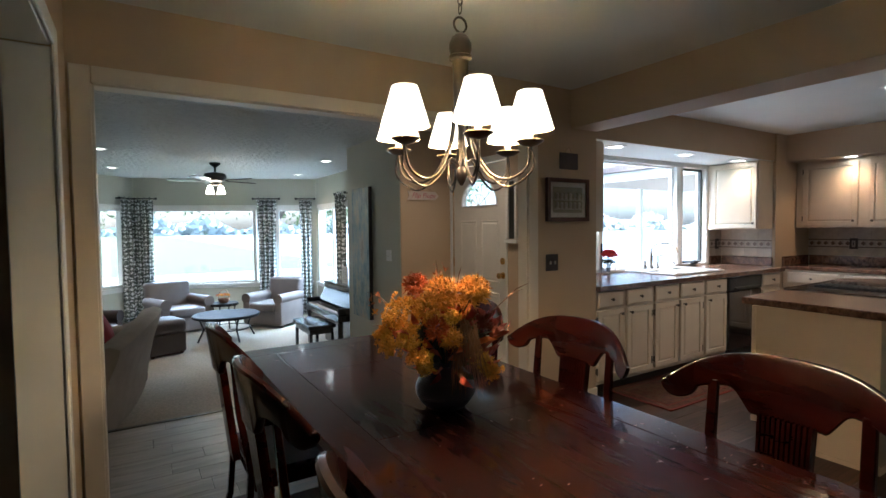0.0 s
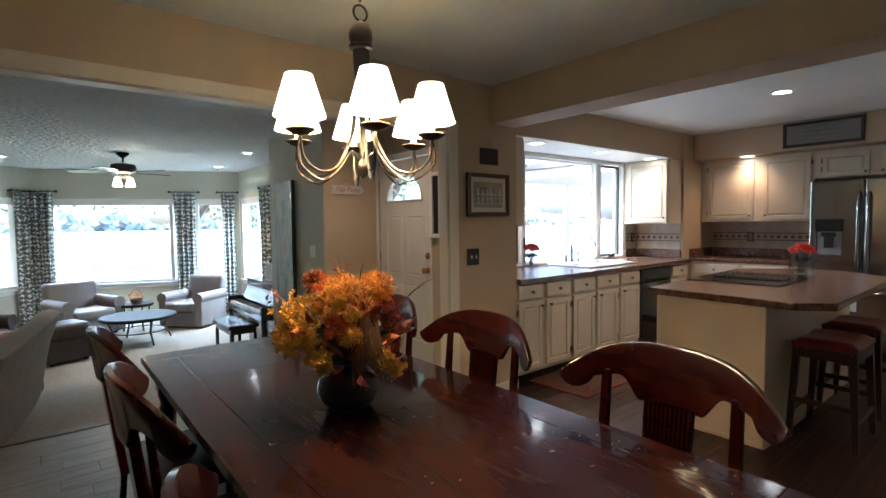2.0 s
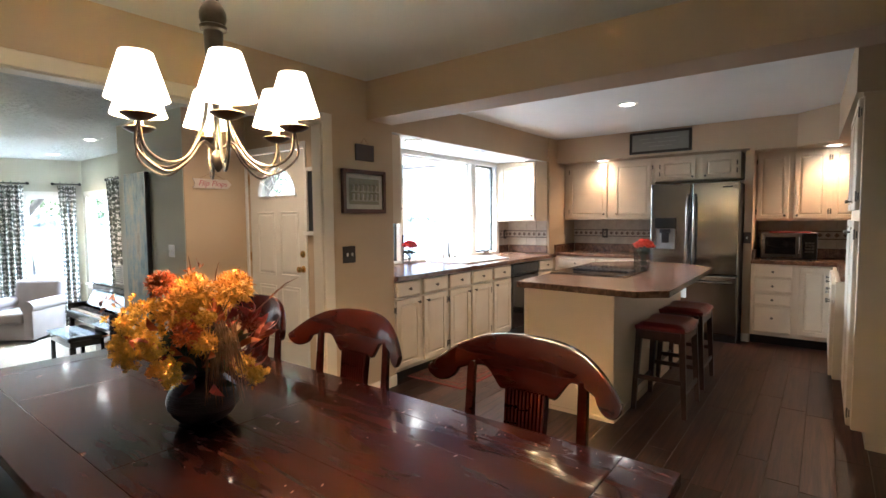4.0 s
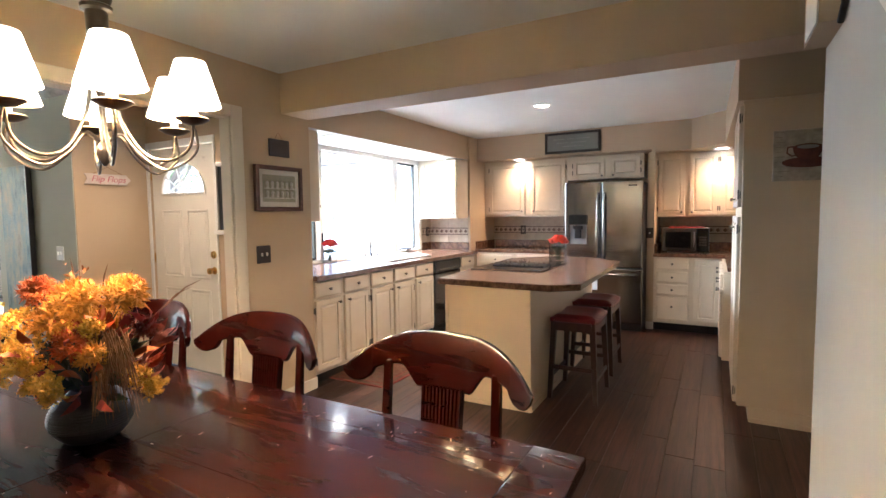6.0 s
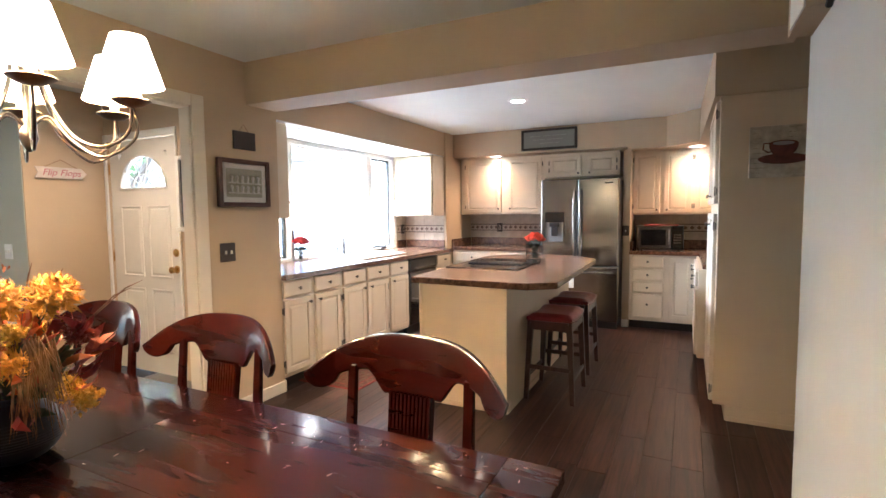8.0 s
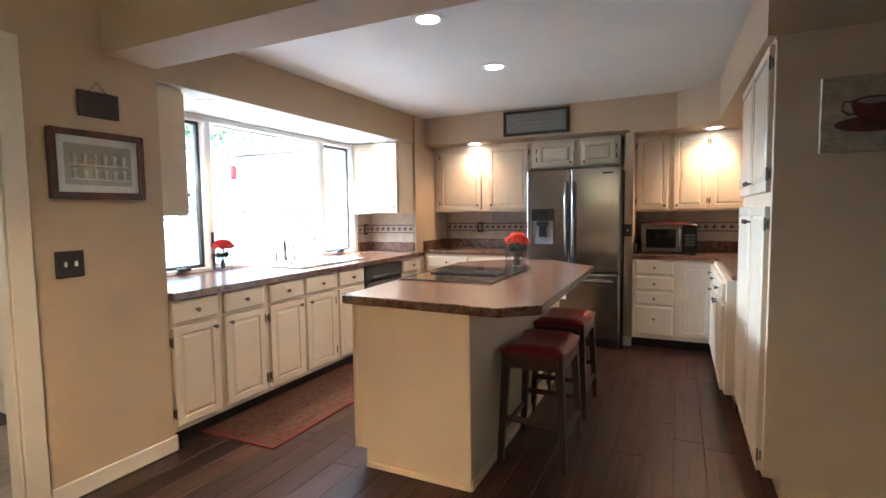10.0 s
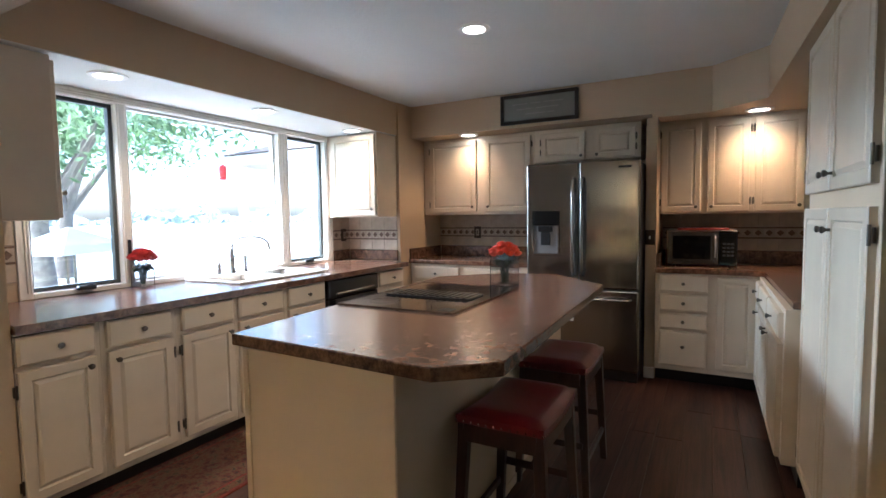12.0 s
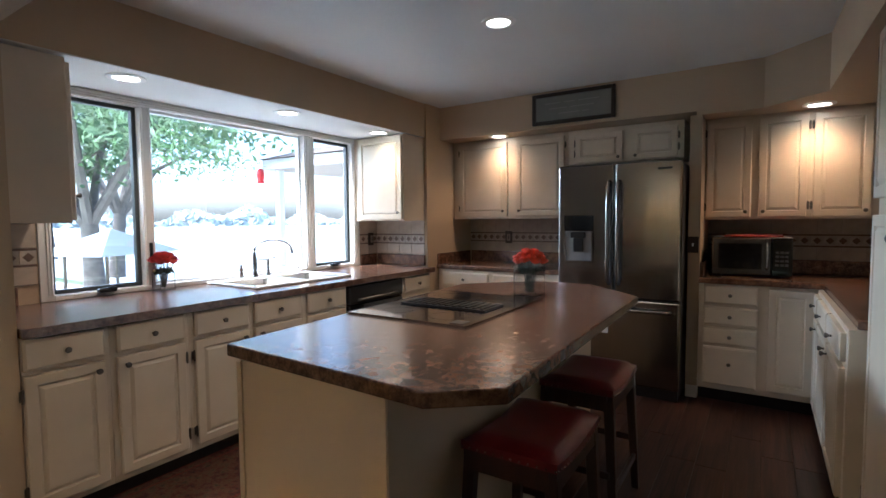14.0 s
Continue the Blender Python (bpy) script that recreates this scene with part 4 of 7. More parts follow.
def dining_chair():
    c = thing("dining_chair", 0, 0, 0, 0, "glossy cherry dining chair with a scrolled crest rail", "dining chair", "chairs round the dining table")
    W, LC, LZ, LR_ = 0.327, 0.283, 0.888, 0.044
    def top(u):
        a = abs(u)
        return 1.012 - 0.120 * (a / W) ** 3.1
    def bot(u):
        a = abs(u)
        if a < 0.098:
            return 0.832
        if a < 0.114:
            return 0.832 + (a - 0.098) * 1.4
        if a < 0.160:
            return 0.854 + 0.046 * math.sin((a - 0.114) / 0.046 * math.pi / 2)
        if a < 0.2415:
            return 0.900 - 0.0185 * ((a - 0.160) / 0.0815) ** 2
        return LZ - math.sqrt(max(0.0, LR_ ** 2 - (a - LC) ** 2))
    def back(u):
        return 0.088 - 1.0 * u * u
    bm = bmesh.new()
    n, rings = 110, []
    for i in range(n + 1):
        u = -W + 2 * W * i / n
        t_, b_ = top(u), bot(u)
        if t_ - b_ < 0.012:
            m2 = (t_ + b_) / 2
            t_, b_ = m2 + 0.006, m2 - 0.006
        y0, hh = back(u), 0.012
        ring = []
        for (dy, dz) in ((-hh, 0.006), (-hh + 0.005, 0), (hh - 0.005, 0), (hh, 0.006)):
            ring.append(bm.verts.new((u, y0 + dy + (b_ - 0.88) * 0.12, b_ + dz)))
        for (dy, dz) in ((hh, -0.006), (hh - 0.005, 0), (-hh + 0.005, 0), (-hh, -0.006)):
            ring.append(bm.verts.new((u, y0 + dy + (t_ - 0.88) * 0.12, t_ + dz)))
        rings.append(ring)
    for a, b in zip(rings, rings[1:]):
        for k in range(8):
            bm.faces.new((a[k], a[(k + 1) % 8], b[(k + 1) % 8], b[k]))
    bm.faces.new(rings[0][::-1])
    bm.faces.new(rings[-1])
    part("crest_rail", bm, CHERRY, c, "wide arched crest rail with drooping scrolls", smooth=True)
    bm = bmesh.new()
    sp_ = None
    for k in range(11):
        bm = bmesh.new()
        u = -0.066 + k * 0.0132
        v = [(u - 0.0066, 0.058), (u - 0.004, 0.051), (u + 0.004, 0.051), (u + 0.0066, 0.058), (u + 0.0066, 0.072), (u - 0.0066, 0.072)]
        lo = [bm.verts.new((x * 0.9, y - 0.045, 0.46)) for x, y in v]
        hi = [bm.verts.new((x, y, 0.845)) for x, y in v]
        for q in range(6):
            bm.faces.new((lo[q], lo[(q + 1) % 6], hi[(q + 1) % 6], hi[q]))
        if sp_ is None:
            b2_ = bmesh.new()
            lo2, hi2 = [b2_.verts.new((x * 0.072 * 0.9, y - 0.045, 0.46)) for x, y in ((-1, 0.072), (1, 0.072), (1, 0.08), (-1, 0.08))], [b2_.verts.new((x * 0.072, y, 0.845)) for x, y in ((-1, 0.072), (1, 0.072), (1, 0.08), (-1, 0.08))]
            for q in range(4):
                b2_.faces.new((lo2[q], lo2[(q + 1) % 4], hi2[(q + 1) % 4], hi2[q]))
            sp_ = part("splat", b2_, CHERRY, c, "fluted back splat")
        part("flute", bm, CHERRY, sp_)
    for s in (-1, 1):
        bm = bmesh.new()
        prev = None
        path = [(0.195, 0.036, 0.915), (0.197, 0.018, 0.70), (0.20, -0.02, 0.46), (0.21, 0.0, 0.2), (0.215, 0.06, 0.0)]
        for (x, y, z) in path:
            ring = [bm.verts.new((s * x + a * 0.0155, y + b * (0.008 if z > 0.85 else 0.012) + 0.012, z)) for a, b in ((-1, -1), (1, -1), (1, 1), (-1, 1))]
            if prev:
                for k in range(4):
                    bm.faces.new((prev[k], prev[(k + 1) % 4], ring[(k + 1) % 4], ring[k]))
            else:
                bm.faces.new(ring)
            prev = ring
        bm.faces.new(prev[::-1])
        bmesh.ops.bevel(bm, geom=bm.edges[:], offset=0.003, segments=1, affect="EDGES")
        part("leg", bm, CHERRY, c, "sabre back leg that rises into the back")
        bm = bmesh.new()
        box(bm, (s * 0.2 - 0.02, -0.44, 0.0), (s * 0.2 + 0.02, -0.40, 0.43), 0.004)
        part("leg", bm, CHERRY, c)
    bpart("seat", (-0.235, -0.46, 0.43), (0.235, -0.01, 0.465), CHERRY, c, 0.012, "dished cherry seat", 2)
    bpart("seat_rail", (-0.2, -0.44, 0.375), (0.2, -0.02, 0.43), CHERRY, c, 0.003)
    return c


ch = dining_chair()
ch.matrix_world = pose(5.315, 2.843, 0, 0, 0, -90)
for x, y, r in ((5.315, 3.635, -90), (5.315, 4.34, -90), (4.18, 2.86, 90), (4.18, 3.69, 90), (4.18, 4.37, 90)):
    copy_thing(ch, pose(x, y, 0, 0, 0, r))

# chandelier
CX, CY = 4.825, 3.645
cd = thing("chandelier", CX, CY, 0, 0, "six-arm brushed bronze chandelier with lit cream shades", "chandelier")
lathe(bm := bmesh.new(), [(0.06, 2.435), (0.058, 2.42), (0.02, 2.405), (0.008, 2.40)], 24)
part("canopy", bm, BRONZE, cd, smooth=True)
for k in range(9):
    z = 2.392 - k * 0.029
    bm = bmesh.new()
    pts = [(0.009 * math.cos(a) * (k % 2), 0.009 * math.cos(a) * (1 - k % 2), z + 0.018 * math.sin(a)) for a in [j * math.pi / 5 for j in range(11)]]
    tube(bm, pts, 0.0025, 6)
    part("chain_link", bm, BRONZE, cd)
bm = bmesh.new()
tube(bm, [(0.026 * math.cos(a), 0, 2.105 + 0.026 * math.sin(a)) for a in [j * math.pi / 10 for j in range(21)]], 0.004, 8)
part("top_ring", bm, BRONZE, cd, smooth=True)
lathe(bm := bmesh.new(), [(0.004, 2.08), (0.012, 2.076), (0.030, 2.062), (0.040, 2.038), (0.040, 2.018), (0.034, 2.0), (0.041, 1.995), (0.039, 1.985), (0.029, 1.98), (0.027, 1.92), (0.025, 1.79), (0.017, 1.77), (0.009, 1.74), (0.008, 1.615), (0.018, 1.60), (0.021, 1.58), (0.014, 1.56), (0.004, 1.545)], 28)
part("column", bm, BRONZE, cd, "turned bronze column with a ball top", smooth=True)
for k in range(6):
    a = radians(60 * k + 8.5)
    R, zc = 0.243, 1.678
    arm = new("arm")
    arm.parent, arm.rotation_euler = cd, (0, 0, a)
    bm = bmesh.new()
    P_ = [Vector((0.026, 0, 1.82)), Vector((0.042, 0, 1.70)), Vector((0.10, 0, 1.59)), Vector((0.17, 0, 1.562)), Vector((R - 0.012, 0, 1.60)), Vector((R, 0, zc))]
    pts = []
    for i in range(len(P_) - 1):
        p0, p1, p2, p3 = P_[max(i - 1, 0)], P_[i], P_[i + 1], P_[min(i + 2, len(P_) - 1)]
        for s in range(7):
            t_ = s / 7
            pts.append(0.5 * ((2 * p1) + (p2 - p0) * t_ + (2 * p0 - 5 * p1 + 4 * p2 - p3) * t_ ** 2 + (3 * p1 - p0 - 3 * p2 + p3) * t_ ** 3))
    tube(bm, pts + [P_[-1]], 0.0046, 8)
    part("arm_rod", bm, BRONZE, arm, smooth=True)
    bm = bmesh.new()
    P_ = [Vector((0.012, 0, 1.615)), Vector((0.05, 0, 1.635)), Vector((0.10, 0, 1.575)), Vector((0.17, 0, 1.535)), Vector((R + 0.008, 0, 1.59)), Vector((R, 0, zc))]
    pts = []
    for i in range(len(P_) - 1):
        p0, p1, p2, p3 = P_[max(i - 1, 0)], P_[i], P_[i + 1], P_[min(i + 2, len(P_) - 1)]
        for s in range(7):
            t_ = s / 7
            pts.append(0.5 * ((2 * p1) + (p2 - p0) * t_ + (2 * p0 - 5 * p1 + 4 * p2 - p3) * t_ ** 2 + (3 * p1 - p0 - 3 * p2 + p3) * t_ ** 3))
    tube(bm, pts + [P_[-1]], 0.0038, 8)
    part("lower_scroll", bm, BRONZE, arm, smooth=True)
    lathe(bm := bmesh.new(), [(0.006, zc - 0.012), (0.028, zc - 0.006), (0.047, zc + 0.006), (0.045, zc + 0.01), (0.012, zc + 0.004)], 22, (R, 0, 0))
    part("drip_cup", bm, BRONZE, arm, "dark bronze cup", smooth=True)
    lathe(bm := bmesh.new(), [(0.011, zc + 0.005), (0.011, zc + 0.075)], 14, (R, 0, 0))
    part("candle_sleeve", bm, CANDLE, arm, smooth=True)
    bm = bmesh.new()
    z0 = zc + 0.046
    lathe(bm, [(0.080, z0), (0.079, z0), (0.041, z0 + 0.126), (0.042, z0 + 0.126), (0.080, z0)], 32, (R, 0, 0), closed=True)
    part("shade", bm, SHADE, arm, "glowing cream tapered shade", smooth=True)
    wx, wy = CX + R * math.cos(a), CY + R * math.sin(a)
    lamp("POINT", wx, wy, z0 + 0.03, BULB, (1.0, 0.64, 0.33), 0.03)

# vase with the autumn bouquet
rng = random.Random(7)
vs_ = thing("vase", 4.755, 3.655, TZ, 0, "round dark ribbed pottery vase on the dining table", "vase")
VASE = mat("dark_glazed_clay", (0.035, 0.028, 0.035), 0.35, var=0.3, scale=12, bump=0.2, bscale=40)
prof = [(0.055, 0.001), (0.07, 0.008)]
for k in range(40):
    t_ = k / 39
    r = 0.105 * math.sin(math.pi * (0.22 + 0.66 * t_)) ** 0.75
    if k > 10:
        r += 0.0018 * (k % 2)
    prof.append((r, 0.012 + 0.135 * t_))
prof += [(0.046, 0.15), (0.048, 0.163), (0.043, 0.165), (0.036, 0.15), (0.03, 0.1)]
lathe(bm := bmesh.new(), prof, 40)
part("body", bm, VASE, vs_, "dark ribbed clay body", smooth=True)
bq = thing("flower_arrangement", 4.755, 3.655, TZ + 0.1, 0, "autumn bouquet of golden mums, yellow sprays and brown grasses", "flower arrangement")
MUM = mat("golden_orange_petal", (0.72, 0.33, 0.03), 0.6, var=0.35, scale=25)
YEL = mat("yellow_petal", (0.74, 0.40, 0.035), 0.6, var=0.3, scale=40)
ORG = mat("orange_leaf", (0.50, 0.10, 0.012), 0.55, var=0.5, scale=14)
REDF = mat("dark_red_leaf", (0.22, 0.02, 0.012), 0.5, var=0.4, scale=14)
GRS = mat("dry_brown_grass", (0.20, 0.10, 0.05), 0.8, var=0.4, scale=30)
LEAF = mat("dark_green_leaf", (0.035, 0.05, 0.02), 0.55, var=0.4, scale=14)


def leaf(bm, p, d, length, width, curl=0.2):
    d = Vector(d).normalized()
    s = d.cross(Vector((rng.gauss(0, 1), rng.gauss(0, 1), rng.gauss(0, 1)))).normalized()
    u = d.cross(s)
    p = Vector(p)
    ctr = [p, p + d * length * 0.35 + u * length * curl * 0.2, p + d * length * 0.7 + u * length * curl * 0.1, p + d * length - u * length * curl * 0.3]
    ws = [width * 0.12, width * 0.5, width * 0.42]
    prev = None
    for c, w in zip(ctr[:3], ws):
        a, b = bm.verts.new(c - s * w), bm.verts.new(c + s * w)
        if prev:
            bm.faces.new((prev[0], prev[1], b, a))
        prev = (a, b)
    bm.faces.new((prev[0], prev[1], bm.verts.new(ctr[3])))


def mum(bm, c, d, r, n, wid=0.13):
    c, d = Vector(c), Vector(d).normalized()
    for k in range(n):
        v = Vector((rng.gauss(0, 1), rng.gauss(0, 1), rng.gauss(0, 1))).normalized()
        if v.dot(d) < -0.25:
            v = (v + d * 1.2).normalized()
        leaf(bm, c + v * r * 0.25, v + d * 0.2, r * rng.uniform(0.55, 0.8), r * wid, 0.9)


# local frame: seen from the south-west; right is (+x,-y), left is (-x,+y)
RT = Vector((0.85, -0.53, 0))
def at(r_, z_, f=0.0):
    return Vector((RT.x * r_ - 0.53 * f, RT.y * r_ - 0.85 * f, z_))
def stem(bm, tip, r=0.0018):
    tip = Vector(tip)
    tube(bm, [(tip.x * 0.05, tip.y * 0.05, 0.0), tip * 0.5 + Vector((0, 0, 0.06)), tip], r, 5)
for (r_, z_, f, rr) in ((-0.01, 0.30, 0.06, 0.078), (0.10, 0.305, 0.03, 0.075)):
    bm = bmesh.new()
    mum(bm, at(r_, z_, f), at(r_ * 0.5, 0.35, 0.25), rr * 0.95, 520)
    part("mum", bm, MUM, bq, "large golden mum")
    stem(bm := bmesh.new(), at(r_, z_, f))
    part("stem", bm, LEAF, bq)
for (r_, z_, f, rr, m_) in ((-0.02, 0.20, 0.12, 0.055, ORG), (-0.06, 0.26, 0.09, 0.06, MUM), (0.02, 0.17, 0.13, 0.05, MUM), (-0.1, 0.33, 0.0, 0.055, ORG), (0.05, 0.23, -0.1, 0.06, MUM), (-0.08, 0.24, -0.1, 0.06, ORG), (0.14, 0.20, -0.02, 0.045, REDF)):
    bm = bmesh.new()
    mum(bm, at(r_, z_, f), at(r_ * 0.5, 0.2, 0.3), rr, 230)
    part("blossom", bm, m_, bq)
for (r_, z_, f, sp) in ((-0.16, 0.20, 0.06, 0.05), (-0.19, 0.12, 0.04, 0.035), (-0.11, 0.14, 0.11, 0.045), (-0.15, 0.27, 0.02, 0.04), (-0.06, 0.08, 0.13, 0.025), (0.15, 0.05, 0.07, 0.04), (0.12, 0.09, 0.1, 0.03), (0.02, 0.24, 0.12, 0.03), (-0.17, 0.24, 0.09, 0.045), (-0.12, 0.19, 0.14, 0.045), (-0.08, 0.11, 0.15, 0.03), (-0.21, 0.16, 0.0, 0.03)):
    bm = bmesh.new()
    for k in range(34):
        q = at(r_, z_, f) + Vector((rng.gauss(0, sp), rng.gauss(0, sp), rng.gauss(0, sp * 0.7))) * 0.5
        mum(bm, q, (q.x, q.y, 0.1), 0.019, 14, 0.35)
    tagged(part("yellow_spray", bm, YEL, bq, "spray of small yellow flowers"), kind="stuff")
    stem(bm := bmesh.new(), at(r_, z_, f))
    part("stem", bm, LEAF, bq)
bm = bmesh.new()
for k in range(48):
    r_, z_, f = rng.gauss(0, 0.085), rng.uniform(0.08, 0.34), rng.gauss(0.02, 0.08)
    q = at(r_, z_, f)
    leaf(bm, q * 0.7, q + Vector((0, 0, -0.08)), rng.uniform(0.05, 0.10), rng.uniform(0.02, 0.035), 0.6)
tagged(part("orange_leaves", bm, ORG, bq, "orange autumn leaves"), kind="stuff")
bm = bmesh.new()
for k in range(34):
    r_, z_, f = rng.gauss(0.06, 0.07), rng.uniform(0.05, 0.28), rng.gauss(0.03, 0.07)
    q = at(r_, z_, f)
    leaf(bm, q * 0.7, q + Vector((0, 0, -0.08)), rng.uniform(0.05, 0.10), rng.uniform(0.018, 0.03), 0.6)
for tip in (at(0.24, 0.22, 0.02), at(0.20, 0.16, 0.04), at(0.18, 0.27, 0)):
    for k in range(6):
        leaf(bm, tip * rng.uniform(0.62, 0.8), tip + Vector((rng.gauss(0, 0.12), rng.gauss(0, 0.12), rng.gauss(0, 0.10))), 0.065, 0.02, 0.5)
tagged(part("red_leaves", bm, REDF, bq, "dark red autumn leaves"), kind="stuff")
bm = bmesh.new()
for k in range(90):
    q = at(rng.gauss(0, 0.07), rng.uniform(0.0, 0.24), rng.gauss(0, 0.06))
    leaf(bm, q * 0.5 + Vector((0, 0, 0.03)), q + Vector((0, 0, 0.02)), rng.uniform(0.06, 0.13), rng.uniform(0.02, 0.04), 0.4)
tagged(part("green_leaves", bm, LEAF, bq, "dark green leaves"), kind="stuff")
bm = bmesh.new()
for k in range(110):
    e = at(rng.uniform(0.02, 0.14), rng.uniform(-0.02, 0.14), rng.uniform(0.12, 0.19))
    m_ = at(rng.uniform(0.0, 0.08), 0.26, 0.05)
    tube(bm, [(0, 0, 0.03), m_ * 0.7, m_ * 0.5 + e * 0.55 + Vector((0, 0, 0.03)), e], [0.0008, 0.0012, 0.0022, 0.0006], 4)
for e in (at(-0.27, 0.31, 0), at(-0.22, 0.28, 0.03), at(0.30, 0.335, -0.02), at(0.27, 0.32, 0.03), at(-0.03, 0.42, -0.02), at(0.06, 0.40, 0.02), at(-0.25, 0.2, 0.05), at(0.12, 0.38, 0.0)):
    tube(bm, [(0, 0, 0.03), e * 0.5 + Vector((0, 0, 0.05)), e * 0.85 + Vector((0, 0, 0.03)), e], [0.001, 0.001, 0.0022, 0.0006], 5)
tagged(part("grass", bm, GRS, bq, "brown drooping grasses"), kind="stuff")
bm = bmesh.new()
for c_, n_ in ((at(-0.24, 0.285, 0.02), 14), (at(-0.02, 0.37, 0.0), 18)):
    for k in range(n_):
        leaf(bm, c_ + Vector((rng.gauss(0, 0.02), rng.gauss(0, 0.02), rng.gauss(0, 0.02))), (rng.gauss(0, 1), rng.gauss(0, 1), 1), 0.02, 0.008)
tagged(part("feathery_tip", bm, mat("pale_peach_plume", (0.5, 0.2, 0.08), 0.8), bq), kind="stuff")


def frame_picture(name, label, x0, x1, z0, z1, y, fw, depth, fm, inner, category, mat_w=0.0, matm=None, tilt=0):
    """A framed picture hung on a wall that faces -Y at y."""
    f = thing(name, (x0 + x1) / 2, y, (z0 + z1) / 2, 0, label, category)
    w, h = (x1 - x0) / 2, (z1 - z0) / 2
    bm = bmesh.new()
    for a, b in [((-w, -h), (-w + fw, h)), ((w - fw, -h), (w, h)), ((-w + fw, -h), (w - fw, -h + fw)), ((-w + fw, h - fw), (w - fw, h))]:
        box(bm, (a[0], -depth, a[1]), (b[0], -0.001, b[1]), 0.003)
    part("frame", bm, fm, f)
    if mat_w:
        bpart("mat_board", (-w + fw, -depth * 0.5, -h + fw), (w - fw, -0.0015, h - fw), matm, f, 0)
    g = fw + mat_w
    bpart("picture", (-w + g, -depth * 0.5 - 0.002, -h + g), (w - g, -depth * 0.5 - 0.0005, h - g), inner, f, 0)
    return f


FRB = wood("red_brown_frame", (0.04, 0.012, 0.008), (0.10, 0.03, 0.02), 0.3, (1, 6, 1), 8)
MATW = mat("white_mat_board", (0.62, 0.60, 0.55), 0.7)
pic = frame_picture("framed_picture", "red-brown framed display of small figures above the switch", 6.425, 6.865, 1.437, 1.762, WY0, 0.03, 0.035, FRB, mat("grey_green_backing", (0.30, 0.29, 0.22), 0.6, var=0.2), "framed picture", 0.035, MATW)
for r_ in range(2):
    for k in range(6):
        bm = bmesh.new()
        lathe(bm, [(0.011, 0), (0.007, 0.012), (0.010, 0.03), (0.013, 0.036), (0.003, 0.05)], 8, (-0.115 + k * 0.046, -0.024, -0.065 + r_ * 0.068))
        part("figure", bm, MATW, pic)
    bpart("shelf_line", (-0.14, -0.032, -0.072 + r_ * 0.068), (0.14, -0.0195, -0.067 + r_ * 0.068), MATW, pic, 0)
bpart("glass", (-0.19, -0.034, -0.132), (0.19, -0.0325, 0.132), PANE, pic, 0).visible_shadow = False
pq = thing("slate_plaque", 6.665, WY0, 1.895, 0, "small dark slate plaque hung on a cord", "wall plaque")
bpart("slate", (-0.095, -0.014, -0.062), (0.095, -0.002, 0.062), mat("dark_slate", (0.03, 0.017, 0.015), 0.6, var=0.3), pq, 0.002)
tube(bm := bmesh.new(), [(-0.04, -0.006, 0.062), (0, -0.004, 0.112), (0.04, -0.006, 0.062)], 0.0018, 5)
part("cord", bm, GRS, pq)


def plate(name, x, y, z, rz, label, w=0.125, h=0.125, toggles=2, material=None, tm=None):
    p = thing(name, x, y, z, rz, label, "switch plate")
    bpart("plate", (-w / 2, -0.008, -h / 2), (w / 2, -0.001, h / 2), material or DBRONZE, p, 0.003)
    for k in range(toggles):
        o = (k - (toggles - 1) / 2) * 0.046
        bpart("toggle", (o - 0.006, -0.02, -0.012), (o + 0.006, -0.0085, 0.012), tm or MATW, p, 0.002)
    return p
plate("light_switch", 6.492, WY0, 1.128, 0, "dark bronze double switch plate on the tan wall")
plate("light_switch", 10.338, 2.78, 1.15, -90, "dark bronze switch plate beside the refrigerator", 0.075, 0.12, 1)
plate("wall_outlet", 10.01, KY - 0.012, 1.165, 0, "dark bronze outlet plate on the tile backsplash", 0.08, 0.125, 0)
plate("wall_outlet", 10.927, 4.56, 1.165, -90, "dark bronze outlet plate on the tile beside the fridge", 0.08, 0.125, 0)
plate("wall_outlet", 7.06, KY - 0.012, 1.16, 0, "dark bronze outlet plate by the window", 0.09, 0.125, 0)
plate("light_switch", 6.198, 7.12, 1.10, -90, "white double switch plate on the closet wall", 0.12, 0.12, 2, WHITE)
# outlet faces
for ox, oy, rz in ((10.02, KY - 0.020, 0), (10.919, 4.56, -90), (7.06, KY - 0.020, 0)):
    o = thing("socket_face", ox, oy, 1.165, rz, "pale socket face in the outlet plate", "outlet")
    bpart("face", (-0.017, -0.004, -0.035), (0.017, -0.0005, 0.035), mat("tan_socket", (0.3, 0.25, 0.2), 0.5), o, 0.003)
    bpart("plug", (-0.006, -0.006, -0.02), (0.006, -0.0045, 0.02), BLACK, o, 0.001)

# front door in the east wall of the entry (local x runs along -y)
dr = tagged(new("door_1"), "white six-panel front door with a fan light, closed", "front door")
dr["kind"] = "structure"
dr.matrix_world = pose(6.845, 6.79, 0, 0, 0, -90)
DW, DH = 0.915, 2.035
DOORW = mat("door_paint", (0.70, 0.67, 0.60), 0.4, var=0.03)
bm = bmesh.new()
box(bm, (0.0, 0.0, 0.005), (DW, 0.044, 1.60))
box(bm, (0.0, 0.0, 1.60), (0.13, 0.044, DH))
box(bm, (DW - 0.13, 0.0, 1.60), (DW, 0.044, DH))
box(bm, (0.13, 0.0, 1.925), (DW - 0.13, 0.044, DH))
part("leaf", bm, DOORW, dr)
